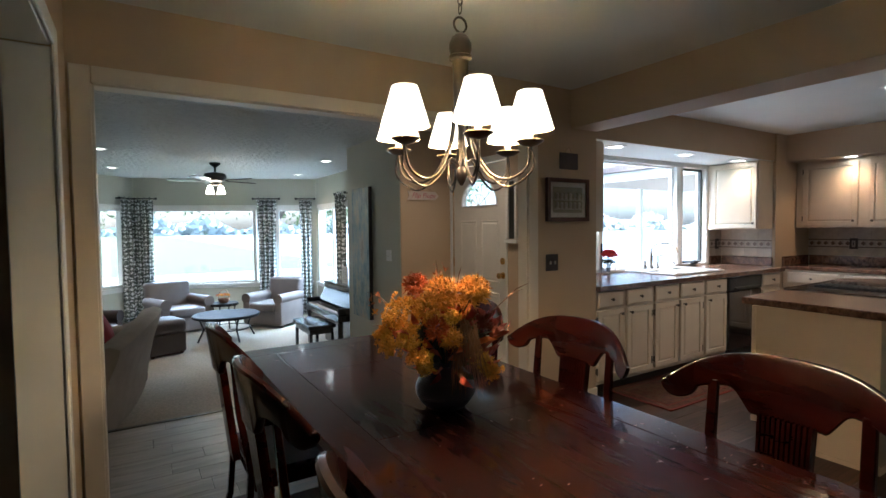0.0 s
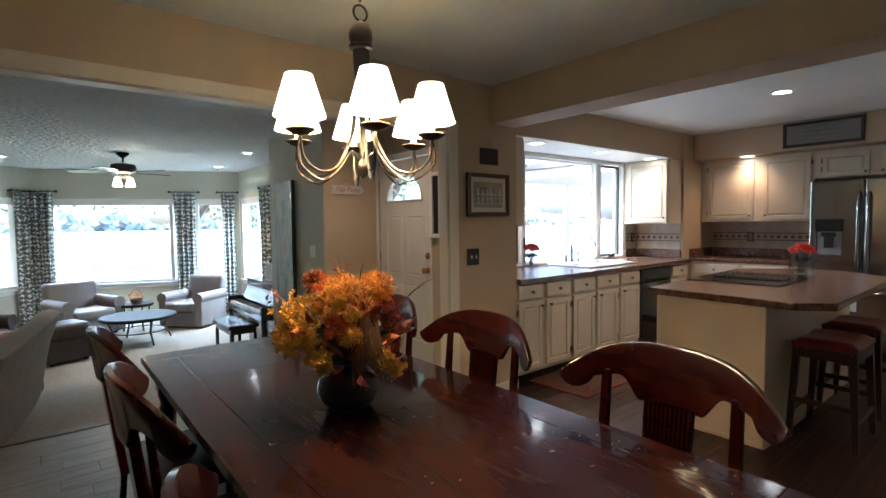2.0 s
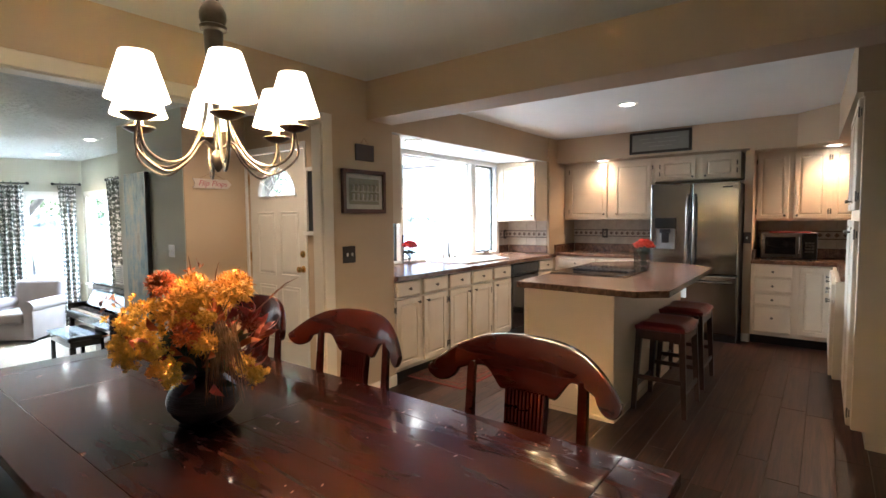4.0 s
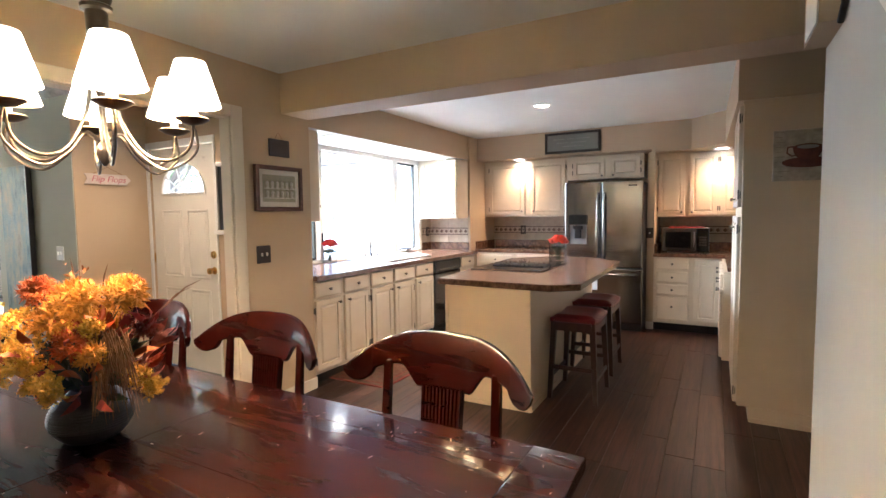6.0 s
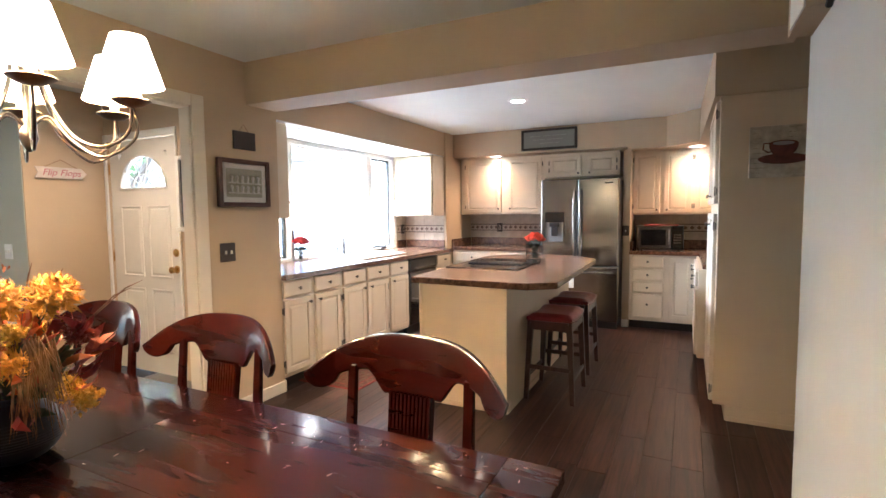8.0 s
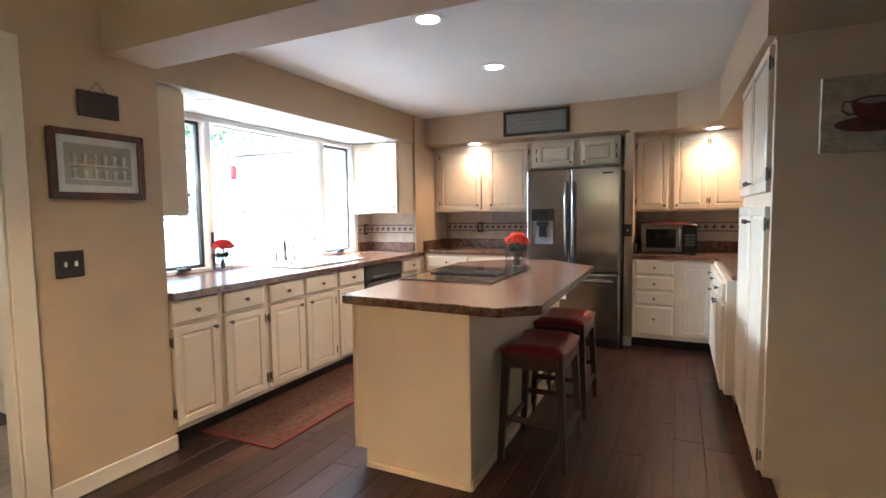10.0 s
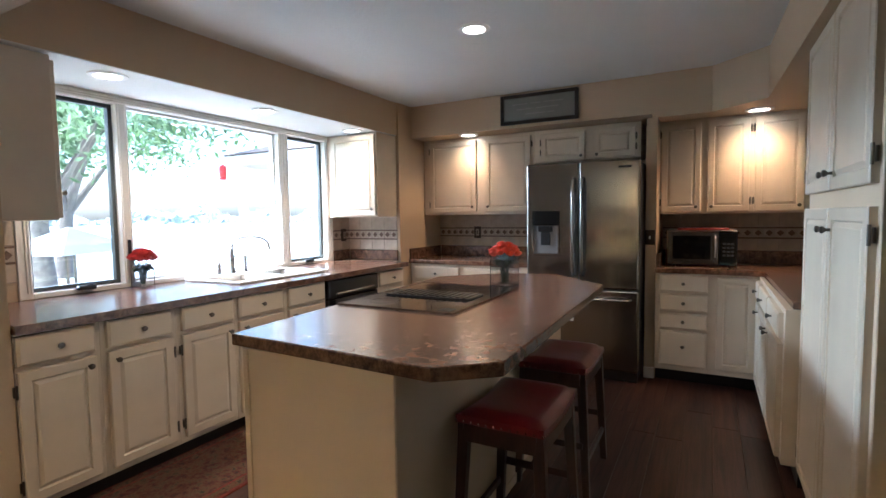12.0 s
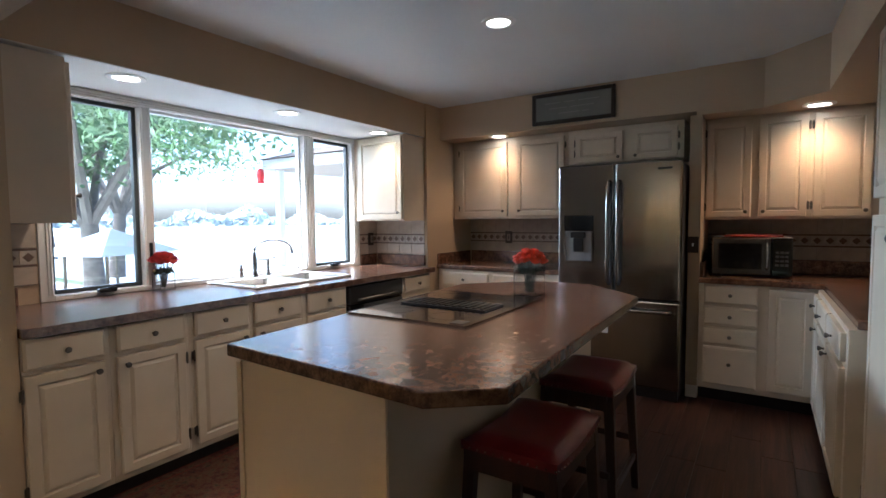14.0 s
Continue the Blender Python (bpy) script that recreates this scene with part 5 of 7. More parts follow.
for x in (0.13, 0.505):
    for z0, h_ in ((0.20, 0.55), (0.85, 0.62)):
        bm = raised(bmesh.new(), 0.29, h_, 0.004, 0.012)
        bmesh.ops.transform(bm, matrix=Matrix.Translation((x, -0.0005, z0)), verts=bm.verts)
        part("door_panel", bm, DOORW, dr)
bm = bmesh.new()
N = 18
c0, rx, rz = (DW / 2, 1.62), 0.30, 0.27
outer, inner = [(DW / 2 - 0.328, 1.60), (DW / 2 - 0.328, 1.93)], []
for k in range(N):
    a0, a1 = math.pi * k / N, math.pi * (k + 1) / N
    q = [(c0[0] + rx * math.cos(a0), c0[1] + rz * math.sin(a0)), (c0[0] + rx * math.cos(a1), c0[1] + rz * math.sin(a1))]
    # from the arc up to the square opening
    def edge(p):
        s = max(abs(p[0] - c0[0]) / 0.328, (p[1] - c0[1]) / 0.306)
        return (c0[0] + (p[0] - c0[0]) / s, c0[1] + (p[1] - c0[1]) / s)
    e0, e1 = edge(q[0]), edge(q[1])
    for yy in (0.0, 0.03):
        bm.faces.new([bm.verts.new((p[0], yy, p[1])) for p in (q[0], q[1], e1, e0)])
    bm.faces.new([bm.verts.new(p) for p in ((q[0][0], 0, q[0][1]), (q[1][0], 0, q[1][1]), (q[1][0], 0.03, q[1][1]), (q[0][0], 0.03, q[0][1]))])
box(bm, (DW / 2 - 0.328, 0.0, 1.60), (DW / 2 + 0.328, 0.04, 1.622))
part("fan_light_frame", bm, DOORW, dr)
bm = bmesh.new()
for a in (36, 72, 108, 144):
    tube(bm, [(c0[0], -0.004, c0[1]), (c0[0] + rx * math.cos(radians(a)), -0.004, c0[1] + rz * math.sin(radians(a)))], 0.004, 5)
tube(bm, [(c0[0] + 0.13 * math.cos(radians(a)), -0.004, c0[1] + 0.12 * math.sin(radians(a))) for a in range(0, 181, 15)], 0.004, 5)
tube(bm, [(c0[0] + 0.31 * math.cos(radians(a)), -0.006, c0[1] + 0.28 * math.sin(radians(a))) for a in range(0, 181, 10)], 0.008, 6)
box(bm, (c0[0] - 0.32, -0.012, 1.605), (c0[0] + 0.32, -0.0005, 1.625), 0.003)
part("fan_light_bars", bm, DOORW, dr)
pn = bpart("pane", (DW / 2 - 0.31, 0.012, 1.622), (DW / 2 + 0.31, 0.016, 1.9), PANE, dr, 0)
pn.visible_shadow = False
for z, r_ in ((0.93, 0.028), (1.07, 0.024)):
    bm = bmesh.new()
    lathe(bm, [(0.034, 0), (0.032, 0.008), (0.012, 0.014), (0.012, 0.03), (r_, 0.042), (r_, 0.058), (0.01, 0.066)] if z < 1 else [(0.034, 0), (0.032, 0.01), (0.02, 0.014), (0.018, 0.02), (0.006, 0.022)], 18)
    bmesh.ops.transform(bm, matrix=Matrix.Translation((DW - 0.065, 0, z)) @ Matrix.Rotation(math.pi / 2, 4, "X"), verts=bm.verts)
    part("door_knob" if z < 1 else "deadbolt", bm, BRASS, dr, "brass knob" if z < 1 else "brass deadbolt", smooth=True)
for z in (0.25, 1.02, 1.8):
    tube(bm := bmesh.new(), [(-0.004, -0.008, z - 0.045), (-0.004, -0.008, z + 0.045)], 0.006, 8)
    part("hinge", bm, BRASS, dr)
struct("trim_door", [((6.812, 6.80, 0), (6.829, 6.834, 2.10)), ((6.812, 5.845, 0), (6.829, 5.865, 2.10)), ((6.812, 5.868, 2.04), (6.829, 6.797, 2.10))], WHITE, "white painted door casing", 0.003)
mr = thing("key_rack", 6.829, 5.765, 1.56, -90, "tall narrow white frame with a dark panel and a small ledge", "wall rack")
bm = bmesh.new()
for a, b in [((-0.075, -0.27), (-0.045, 0.30)), ((0.045, -0.27), (0.075, 0.30)), ((-0.045, 0.265), (0.045, 0.30)), ((-0.078, -0.31), (0.10, -0.275))]:
    box(bm, (a[0], -0.03 if a[1] > -0.3 else -0.05, a[1]), (b[0], -0.001, b[1]), 0.003)
part("frame", bm, WHITE, mr)
bpart("panel", (-0.044, -0.012, -0.27), (0.044, -0.002, 0.264), BLACK, mr, 0, "black panel")

sg = thing("hanging_sign", 6.47, 6.836, 1.745, 0, "pale wooden arrow sign with pink script, hung on a wire", "hanging sign")
bm = bmesh.new()
o = [(-0.19, -0.045), (-0.17, 0.0), (-0.19, 0.045), (0.15, 0.045), (0.19, 0.0), (0.15, -0.045)]
v0, v1 = [bm.verts.new((x, -0.016, z)) for x, z in o], [bm.verts.new((x, -0.004, z)) for x, z in o]
bm.faces.new(v0)
bm.faces.new(v1[::-1])
for k in range(6):
    bm.faces.new((v0[k], v1[k], v1[(k + 1) % 6], v0[(k + 1) % 6]))
part("board", bm, mat("whitewashed_board", (0.6, 0.52, 0.46), 0.7, var=0.12, scale=20), sg)
tube(bm := bmesh.new(), [(-0.12, -0.008, 0.045), (0, -0.006, 0.11), (0.12, -0.008, 0.045)], 0.002, 5)
part("wire", bm, GRS, sg)
cu = bpy.data.curves.new("sign_text", "FONT")
cu.body, cu.size, cu.align_x, cu.align_y, cu.extrude, cu.shear = "Flip Flops", 0.075, "CENTER", "CENTER", 0.0008, 0.3
tx = new("lettering", cu)
cu.materials.append(mat("pink_paint", (0.45, 0.12, 0.16), 0.7))
tx.parent, tx.matrix_local = sg, pose(0, -0.0175, 0, 90, 0, 0)
tagged(tx, "pink painted lettering")

# tall abstract painting on the closet wall (local x runs along -y)
pt = thing("painting", 6.197, 8.09, 1.10, -90, "tall abstract canvas in teal, grey and sand tones", "painting")
PAINT = mat("abstract_paint", (0.3, 0.35, 0.35), 0.5, bump=0.4, bscale=30)
ramp3(PAINT, [(0.3, (0.09, 0.12, 0.12)), (0.45, (0.25, 0.33, 0.34)), (0.6, (0.50, 0.44, 0.30)), (0.75, (0.24, 0.17, 0.12))], 2.2, rough=0.7)
t = PAINT.node_tree
mp = t.nodes.new("ShaderNodeMapping")
mp.inputs["Scale"].default_value = (2.2, 2.2, 1)
t.links.new([n for n in t.nodes if n.type == "TEX_COORD"][0].outputs["Object"], mp.inputs[0])
t.links.new(mp.outputs[0], [n for n in t.nodes if n.type == "TEX_NOISE" and abs(n.inputs["Scale"].default_value - 2.2) < 0.01][0].inputs["Vector"])
bpart("canvas", (0, -0.045, -0.78), (0.52, -0.002, 0.79), PAINT, pt, 0.003)
bpart("edge", (0.521, -0.047, -0.78), (0.528, -0.002, 0.79), BLACK, pt, 0)

# stair wall details
fw = thing("wall_sign_panel", 5.90, 1.845, 1.927, 0, "white panelled sign on the tan header", "wall sign")
bpart("panel", (-0.078, 0.001, 0.0), (0.13, 0.006, 0.15), WHITE, fw, 0.002)
bpart("panel", (-0.078, 0.001, 0.156), (0.13, 0.006, 0.34), WHITE, fw, 0.002)


def wallflat(name, v, y0, y1, material, label):
    bm = bmesh.new()
    a_, b_ = [bm.verts.new((x, y0, z)) for x, z in v], [bm.verts.new((x, y1, z)) for x, z in v]
    bm.faces.new(a_)
    bm.faces.new(b_[::-1])
    for k in range(len(v)):
        bm.faces.new((a_[k], b_[k], b_[(k + 1) % len(v)], a_[(k + 1) % len(v)]))
    return part(name, bm, material, None, label, kind="structure")


wallflat("trim_stair", [(5.80, 2.110), (3.9, 0.680), (3.9, 0.700), (5.80, 2.130)], 1.786, 1.794, WHITE, "white sloping stair trim")
wallflat("wall_stair_tan", [(5.80, 2.131), (3.9, 0.702), (3.9, 2.435), (5.80, 2.435)], 1.786, 1.789, WALL, "tan paint above the stair trim")
tube(bm := bmesh.new(), [(5.81, 1.797, 1.915), (5.76, 1.797, 1.95), (5.73, 1.797, 2.02), (5.70, 1.797, 2.15), (5.70, 1.797, 2.4)], 0.009, 8)
br_ = thing("iron_bracket", 0, 0, 0, 0, "curved black iron bracket on the stair wall", "iron bracket")
part("bar", bm, BLACK, br_, smooth=True)

# coffee picture on the pantry's side (faces -x)
cp = thing("coffee_picture", 7.782, 1.79, 1.73, -90, "square canvas print of a red-brown coffee cup on a saucer", "canvas print")
bpart("canvas", (0, -0.028, -0.155), (0.32, -0.002, 0.155), mat("script_canvas", (0.42, 0.36, 0.28), 0.7, var=0.25, scale=20), cp, 0.002)
CUP = mat("red_brown_print", (0.10, 0.025, 0.015), 0.6, var=0.4, scale=20)
bm = bmesh.new()
def flat(bm, outline, y0, y1):
    a, b = [bm.verts.new((x, y0, z)) for x, z in outline], [bm.verts.new((x, y1, z)) for x, z in outline]
    bm.faces.new(a)
    bm.faces.new(b[::-1])
    for k in range(len(a)):
        bm.faces.new((a[k], b[k], b[(k + 1) % len(a)], a[(k + 1) % len(a)]))
flat(bm, [(0.175 + 0.075 * math.cos(a), 0.045 + (0.022 if math.sin(a) > 0 else 0.085) * math.sin(a)) for a in [k * math.pi / 14 for k in range(28)]], -0.0292, -0.0284)
part("cup", bm, CUP, cp)
bm = bmesh.new()
flat(bm, [(0.175 + 0.13 * math.cos(a), -0.045 + 0.032 * math.sin(a)) for a in [k * math.pi / 14 for k in range(28)]], -0.0288, -0.02835)
part("saucer", bm, CUP, cp)
bm = bmesh.new()
flat(bm, [(0.175 + 0.055 * math.cos(a), 0.048 + 0.012 * math.sin(a)) for a in [k * math.pi / 10 for k in range(20)]], -0.0297, -0.0293)
part("coffee", bm, mat("grey_rim_print", (0.25, 0.24, 0.24), 0.6), cp)
tube(bm := bmesh.new(), [(0.105, -0.0288, 0.05), (0.075, -0.0288, 0.05), (0.07, -0.0288, 0.015), (0.095, -0.0288, -0.005), (0.12, -0.0288, 0.0)], 0.005, 6)
part("cup_handle", bm, CUP, cp)
bm = bmesh.new()
rs = random.Random(4)
for k in range(16):
    z = 0.145 - (k % 10) * 0.03
    x = 0.01 if k < 10 else 0.2
    l_ = rs.uniform(0.03, 0.09)
    box(bm, (x, -0.0286, z - 0.003), (x + l_, -0.0281, z - 0.0015))
part("script_lines", bm, mat("faded_ink", (0.15, 0.12, 0.1), 0.7), cp, kind="stuff")

# sign above the fridge (faces -x)
ss = thing("framed_sign", 10.357, 3.705, 2.285, -90, "dark framed grey sign with faded script above the refrigerator", "framed sign")
bm = bmesh.new()
for a, b in [((-0.35, -0.13), (-0.32, 0.13)), ((0.32, -0.13), (0.35, 0.13)), ((-0.32, -0.13), (0.32, -0.10)), ((-0.32, 0.10), (0.32, 0.13))]:
    box(bm, (a[0], -0.03, a[1]), (b[0], -0.001, b[1]), 0.003)
part("frame", bm, mat("black_brown_frame", (0.02, 0.014, 0.012), 0.35), ss)
bpart("board", (-0.32, -0.014, -0.10), (0.32, -0.002, 0.10), mat("sage_board", (0.19, 0.19, 0.165), 0.5, var=0.08), ss, 0)
bm = bmesh.new()
for r_, spans in ((0.045, ((-0.24, -0.1), (-0.07, 0.02), (0.05, 0.22))), (0.0, ((-0.2, -0.05), (-0.02, 0.18))), (-0.045, ((-0.12, 0.06), (0.08, 0.14)))):
    for a, b in spans:
        box(bm, (a, -0.0155, r_ - 0.004), (b, -0.0145, r_ + 0.004))
part("script_lines", bm, mat("pale_script", (0.27, 0.265, 0.235), 0.6), ss)

nt = thing("fridge_note", 10.092, 3.46, 0.60, -90, "white printed notice stuck on the freezer drawer", "notice")
bpart("sheet", (-0.02, -0.003, -0.13), (0.13, -0.001, 0.13), MATW, nt, 0)
bm = bmesh.new()
for k in range(7):
    box(bm, (0.0, -0.0042, 0.10 - k * 0.018), (0.11 - 0.01 * (k % 3), -0.0032, 0.108 - k * 0.018))
part("text_lines", bm, BLACK, nt)

# microwave (faces -x)
mw = thing("microwave", 10.46, 2.665, 0.9145, -90, "stainless countertop microwave with a black glass door", "microwave")
bpart("body", (0, 0.02, 0.012), (0.50, 0.38, 0.29), BLACK, mw, 0.006)
md = bpart("door", (0.003, -0.004, 0.016), (0.375, 0.019, 0.286), STEEL, mw, 0.006, "steel-framed door")
bpart("window", (0.045, -0.007, 0.06), (0.315, -0.0045, 0.245), GLOSSB, md, 0.002, "black glass window")
tube(bm := bmesh.new(), [(0.348, -0.004, 0.06), (0.348, -0.03, 0.075), (0.348, -0.03, 0.23), (0.348, -0.004, 0.245)], 0.009, 10)
part("handle", bm, CHROME, md, smooth=True)
pnl = bpart("control_panel", (0.378, -0.004, 0.016), (0.497, 0.019, 0.286), GLOSSB, mw, 0.004)
for r_ in range(4):
    for k in range(3):
        bpart("button", (0.398 + k * 0.028, -0.0055, 0.085 + r_ * 0.03), (0.42 + k * 0.028, -0.0042, 0.102 + r_ * 0.03), STEEL, pnl, 0)
for x in (0.05, 0.45):
    bpart("foot", (x - 0.012, 0.05, 0.0), (x + 0.012, 0.32, 0.012), BLACK, mw, 0)
tr_ = thing("red_tray", 10.47, 2.62, 1.206, -90, "thin red tray lying on the microwave", "tray")
bpart("tray", (0.03, 0.02, 0.0), (0.40, 0.3, 0.012), mat("red_enamel", (0.35, 0.02, 0.015), 0.3), tr_, 0.004)

# roses
ROSE = mat("coral_rose_petal", (0.65, 0.085, 0.03), 0.5, var=0.25, scale=20)
ROSEP = mat("pink_red_rose_petal", (0.62, 0.07, 0.06), 0.5, var=0.25, scale=20)


def rose(bm, c, r):
    c = Vector(c)
    for ring, (n, rr, tilt, h) in enumerate(((3, 0.25, 0.15, 1.0), (5, 0.5, 0.4, 0.95), (6, 0.8, 0.8, 0.75), (7, 1.0, 1.15, 0.5))):
        for k in range(n):
            a = 2 * math.pi * (k + 0.5 * (ring % 2)) / n + rng.uniform(-0.2, 0.2)
            o, s = Vector((math.cos(a), math.sin(a), 0)), Vector((-math.sin(a), math.cos(a), 0))
            w = r * rr * 0.8
            base = c + o * r * rr * 0.25 - Vector((0, 0, r * 0.4))
            mid_ = c + o * r * rr * 0.8 + Vector((0, 0, r * h * 0.2))
            tip = c + o * r * (rr * 0.85 + 0.12 * tilt) + Vector((0, 0, r * h * 0.7))
            q = [bm.verts.new(p) for p in (base - s * w * 0.3, base + s * w * 0.3, mid_ + s * w - o * w * 0.25, mid_ + o * w * 0.1, mid_ - s * w - o * w * 0.25, tip + s * w * 0.6 - o * w * 0.1, tip + o * w * 0.15, tip - s * w * 0.6 - o * w * 0.1)]
            for f in ((0, 1, 3), (0, 3, 4), (1, 2, 3), (3, 2, 5, 6), (4, 3, 6, 7)):
                bm.faces.new([q[i] for i in f])


def rose_bunch(x, y, z, spread, zc, n, rr, material, label, stem_r=0.02):
    b = thing("rose_bouquet", x, y, z, 0, label, "roses")
    for k in range(n):
        a, q = k * 2.4, spread * math.sqrt((k + 0.3) / n)
        p = Vector((q * math.cos(a), q * math.sin(a), zc + 0.055 * (1 - (q / spread) ** 2) + rng.uniform(-0.006, 0.006)))
        rose(bm := bmesh.new(), p, rr)
        part("rose", bm, material, b, smooth=True)
        tube(bm := bmesh.new(), [(p.x * 0.3 * rng.uniform(-1, 1), p.y * 0.3, 0.008), (p.x * 0.4, p.y * 0.4, zc * 0.55), (p.x, p.y, p.z - rr * 0.4)], 0.0018, 5)
        part("stem", bm, LEAF, b)
    bm = bmesh.new()
    for k in range(n * 3):
        a = rng.uniform(0, 6.28)
        q = spread * rng.uniform(0.1, 0.75)
        p = Vector((q * math.cos(a), q * math.sin(a), zc - 0.03 - 0.03 * rng.random()))
        leaf(bm, p, (math.cos(a), math.sin(a), rng.uniform(-1.2, 0.2)), 0.03, 0.018)
    part("leaves", bm, LEAF, b)
    return b


gv = thing("glass_vase", 8.90, 3.47, 0.915, 0, "clear square glass vase on the island", "glass vase")
bm = bmesh.new()
w = 0.068
box(bm, (-w, -w, 0.0), (w, w, 0.165))
bmesh.ops.delete(bm, geom=[f for f in bm.faces if all(v.co.z > 0.15 for v in f.verts)], context="FACES")
g = part("body", bm, GLASS, gv, "thick clear glass")
so = g.modifiers.new("wall", "SOLIDIFY")
so.thickness, so.offset = 0.006, -1
rose_bunch(8.90, 3.47, 0.922, 0.080, 0.185, 24, 0.030, ROSE, "bunch of coral roses in the square glass vase")
gv2 = thing("glass_vase", 7.93, 5.585, 0.915, 0, "small square clear glass vase on the window counter", "glass vase")
bm = bmesh.new()
w = 0.048
box(bm, (-w, -w, 0.0), (w, w, 0.11))
bmesh.ops.delete(bm, geom=[f for f in bm.faces if all(v.co.z > 0.10 for v in f.verts)], context="FACES")
g = part("body", bm, GLASS, gv2, "clear glass")
so = g.modifiers.new("wall", "SOLIDIFY")
so.thickness, so.offset = 0.005, -1
rose_bunch(7.93, 5.585, 0.924, 0.072, 0.165, 22, 0.030, ROSEP, "bunch of pink-red roses by the kitchen window")

# rug
rg = thing("rug", 7.21, 4.40, 0.0, 0, "red and tan patterned runner rug on the wooden floor", "rug")
RUG = mat("patterned_rug", (0.2, 0.1, 0.06), 0.95, bump=0.5, bscale=260)
ramp3(RUG, [(0.36, (0.010, 0.007, 0.007)), (0.46, (0.075, 0.011, 0.007)), (0.54, (0.11, 0.062, 0.03)), (0.62, (0.018, 0.016, 0.010))], 26, rough=0.8)
RUGB = mat("red_rug_border", (0.14, 0.018, 0.012), 0.95, var=0.3, scale=50, bump=0.5, bscale=260)
bpart("field", (0.085, 0.085, 0.001), (1.415, 0.52, 0.011), RUG, rg, 0.002)
for a, b in (((0, 0), (1.5, 0.022)), ((0, 0.583), (1.5, 0.605)), ((0, 0.022), (0.022, 0.583)), ((1.478, 0.022), (1.5, 0.583))):
    bpart("border", (a[0], a[1], 0.001), (b[0], b[1], 0.009), RUGB, rg, 0.001)
for a, b in (((0.022, 0.022), (1.478, 0.075)), ((0.022, 0.53), (1.478, 0.583)), ((0.022, 0.075), (0.075, 0.53)), ((1.425, 0.075), (1.478, 0.53))):
    bpart("inner_band", (a[0], a[1], 0.001), (b[0], b[1], 0.0095), RUG, rg, 0.001)
for a, b in (((0.075, 0.075), (1.425, 0.085)), ((0.075, 0.52), (1.425, 0.53)), ((0.075, 0.085), (0.085, 0.52)), ((1.415, 0.085), (1.425, 0.52))):
    bpart("red_line", (a[0], a[1], 0.001), (b[0], b[1], 0.0105), RUGB, rg, 0.0005)


# ---- living room ----
PA, PB = Vector((3.80, 13.70)), Vector((7.05, 12.41))
PL = Vector((2.2, 12.1))


def facade(name, a, b, opens, material, label, th=0.15):
    """A wall from a to b seen from the south; opens: u0, u1, z0, z1."""
    d = (b - a)
    L = d.length
    ang = math.degrees(math.atan2(d.y, d.x))
    bm = bmesh.new()
    u = 0
    for u0, u1, z0, z1 in opens:
        box(bm, (u, 0, FL), (u0, th, H))
        box(bm, (u0, 0, FL), (u1, th, z0))
        box(bm, (u0, 0, z1), (u1, th, H))
        u = u1
    box(bm, (u, 0, FL), (L, th, H))
    w = part(name, bm, material, None, label, kind="structure")
    w.matrix_world = pose(a.x, a.y, 0, 0, 0, ang)
    return w, ang


def lr_window(name, a, ang, u0, u1, z0, z1, splits, label):
    wdw = tagged(new(name), label, "window")
    wdw["kind"] = "structure"
    wdw.matrix_world = pose(a.x, a.y, 0, 0, 0, ang)
    bm = bmesh.new()
    us = [u0] + list(splits) + [u1]
    for u in us:
        box(bm, (u - 0.03, -0.012, z0), (u + 0.03, 0.1, z1), 0.003)
    for k in range(len(us) - 1):
        box(bm, (us[k] + 0.031, 0.0, z0), (us[k + 1] - 0.031, 0.1, z0 + 0.045), 0.003)
        box(bm, (us[k] + 0.031, 0.0, z1 - 0.045), (us[k + 1] - 0.031, 0.1, z1), 0.003)
    part("window_frame", bm, WHITE, wdw, "white painted frame")
    bpart("window_sill", (u0 - 0.08, -0.06, z0 - 0.035), (u1 + 0.08, -0.001, z0 - 0.003), WHITE, wdw, 0.004)
    bpart("apron_trim", (u0 - 0.06, -0.018, z0 - 0.1), (u1 + 0.06, -0.001, z0 - 0.037), WHITE, wdw, 0.003)
    bpart("head_trim", (u0 - 0.06, -0.018, z1 + 0.001), (u1 + 0.06, -0.001, z1 + 0.075), WHITE, wdw, 0.003)
    for k in range(len(us) - 1):
        g = bpart("pane", (us[k] + 0.032, 0.045, z0 + 0.046), (us[k + 1] - 0.032, 0.049, z1 - 0.046), PANE, wdw, 0)
        g.visible_shadow = False
    return wdw


_, angb = facade("wall_bay_middle", PA, PB, [(0.14, 3.38, 0.33, 1.83)], WALLL, "sage painted bay wall with a picture window")
lr_window("window_2", PA, angb, 0.17, 3.35, 0.33, 1.83, (2.27, 2.72), "wide living room picture window with a side sash")
_, angl = facade("wall_bay_side", PL, PA, [(0.5, 2.02, 0.33, 1.83)], WALLL, "sage painted bay wall")
lr_window("window_3", PL, angl, 0.53, 1.99, 0.33, 1.83, (1.50,), "living room side window of the bay")
struct("wall_living_north", [((0, 12.0, FL), (2.2, 12.15, H))], WALLL, "sage painted wall")
we = bpy.data.objects["wall_living_east"]
bpy.data.objects.remove(we)
_, ange = facade("wall_living_east", Vector((7.05, 12.40)), Vector((7.05, 8.36)), [(0.15, 2.0, 0.33, 1.83)], WALLL, "sage painted wall with a window")
lr_window("window_4", Vector((7.05, 12.40)), ange, 0.18, 1.97, 0.33, 1.83, (1.05,), "living room east window")

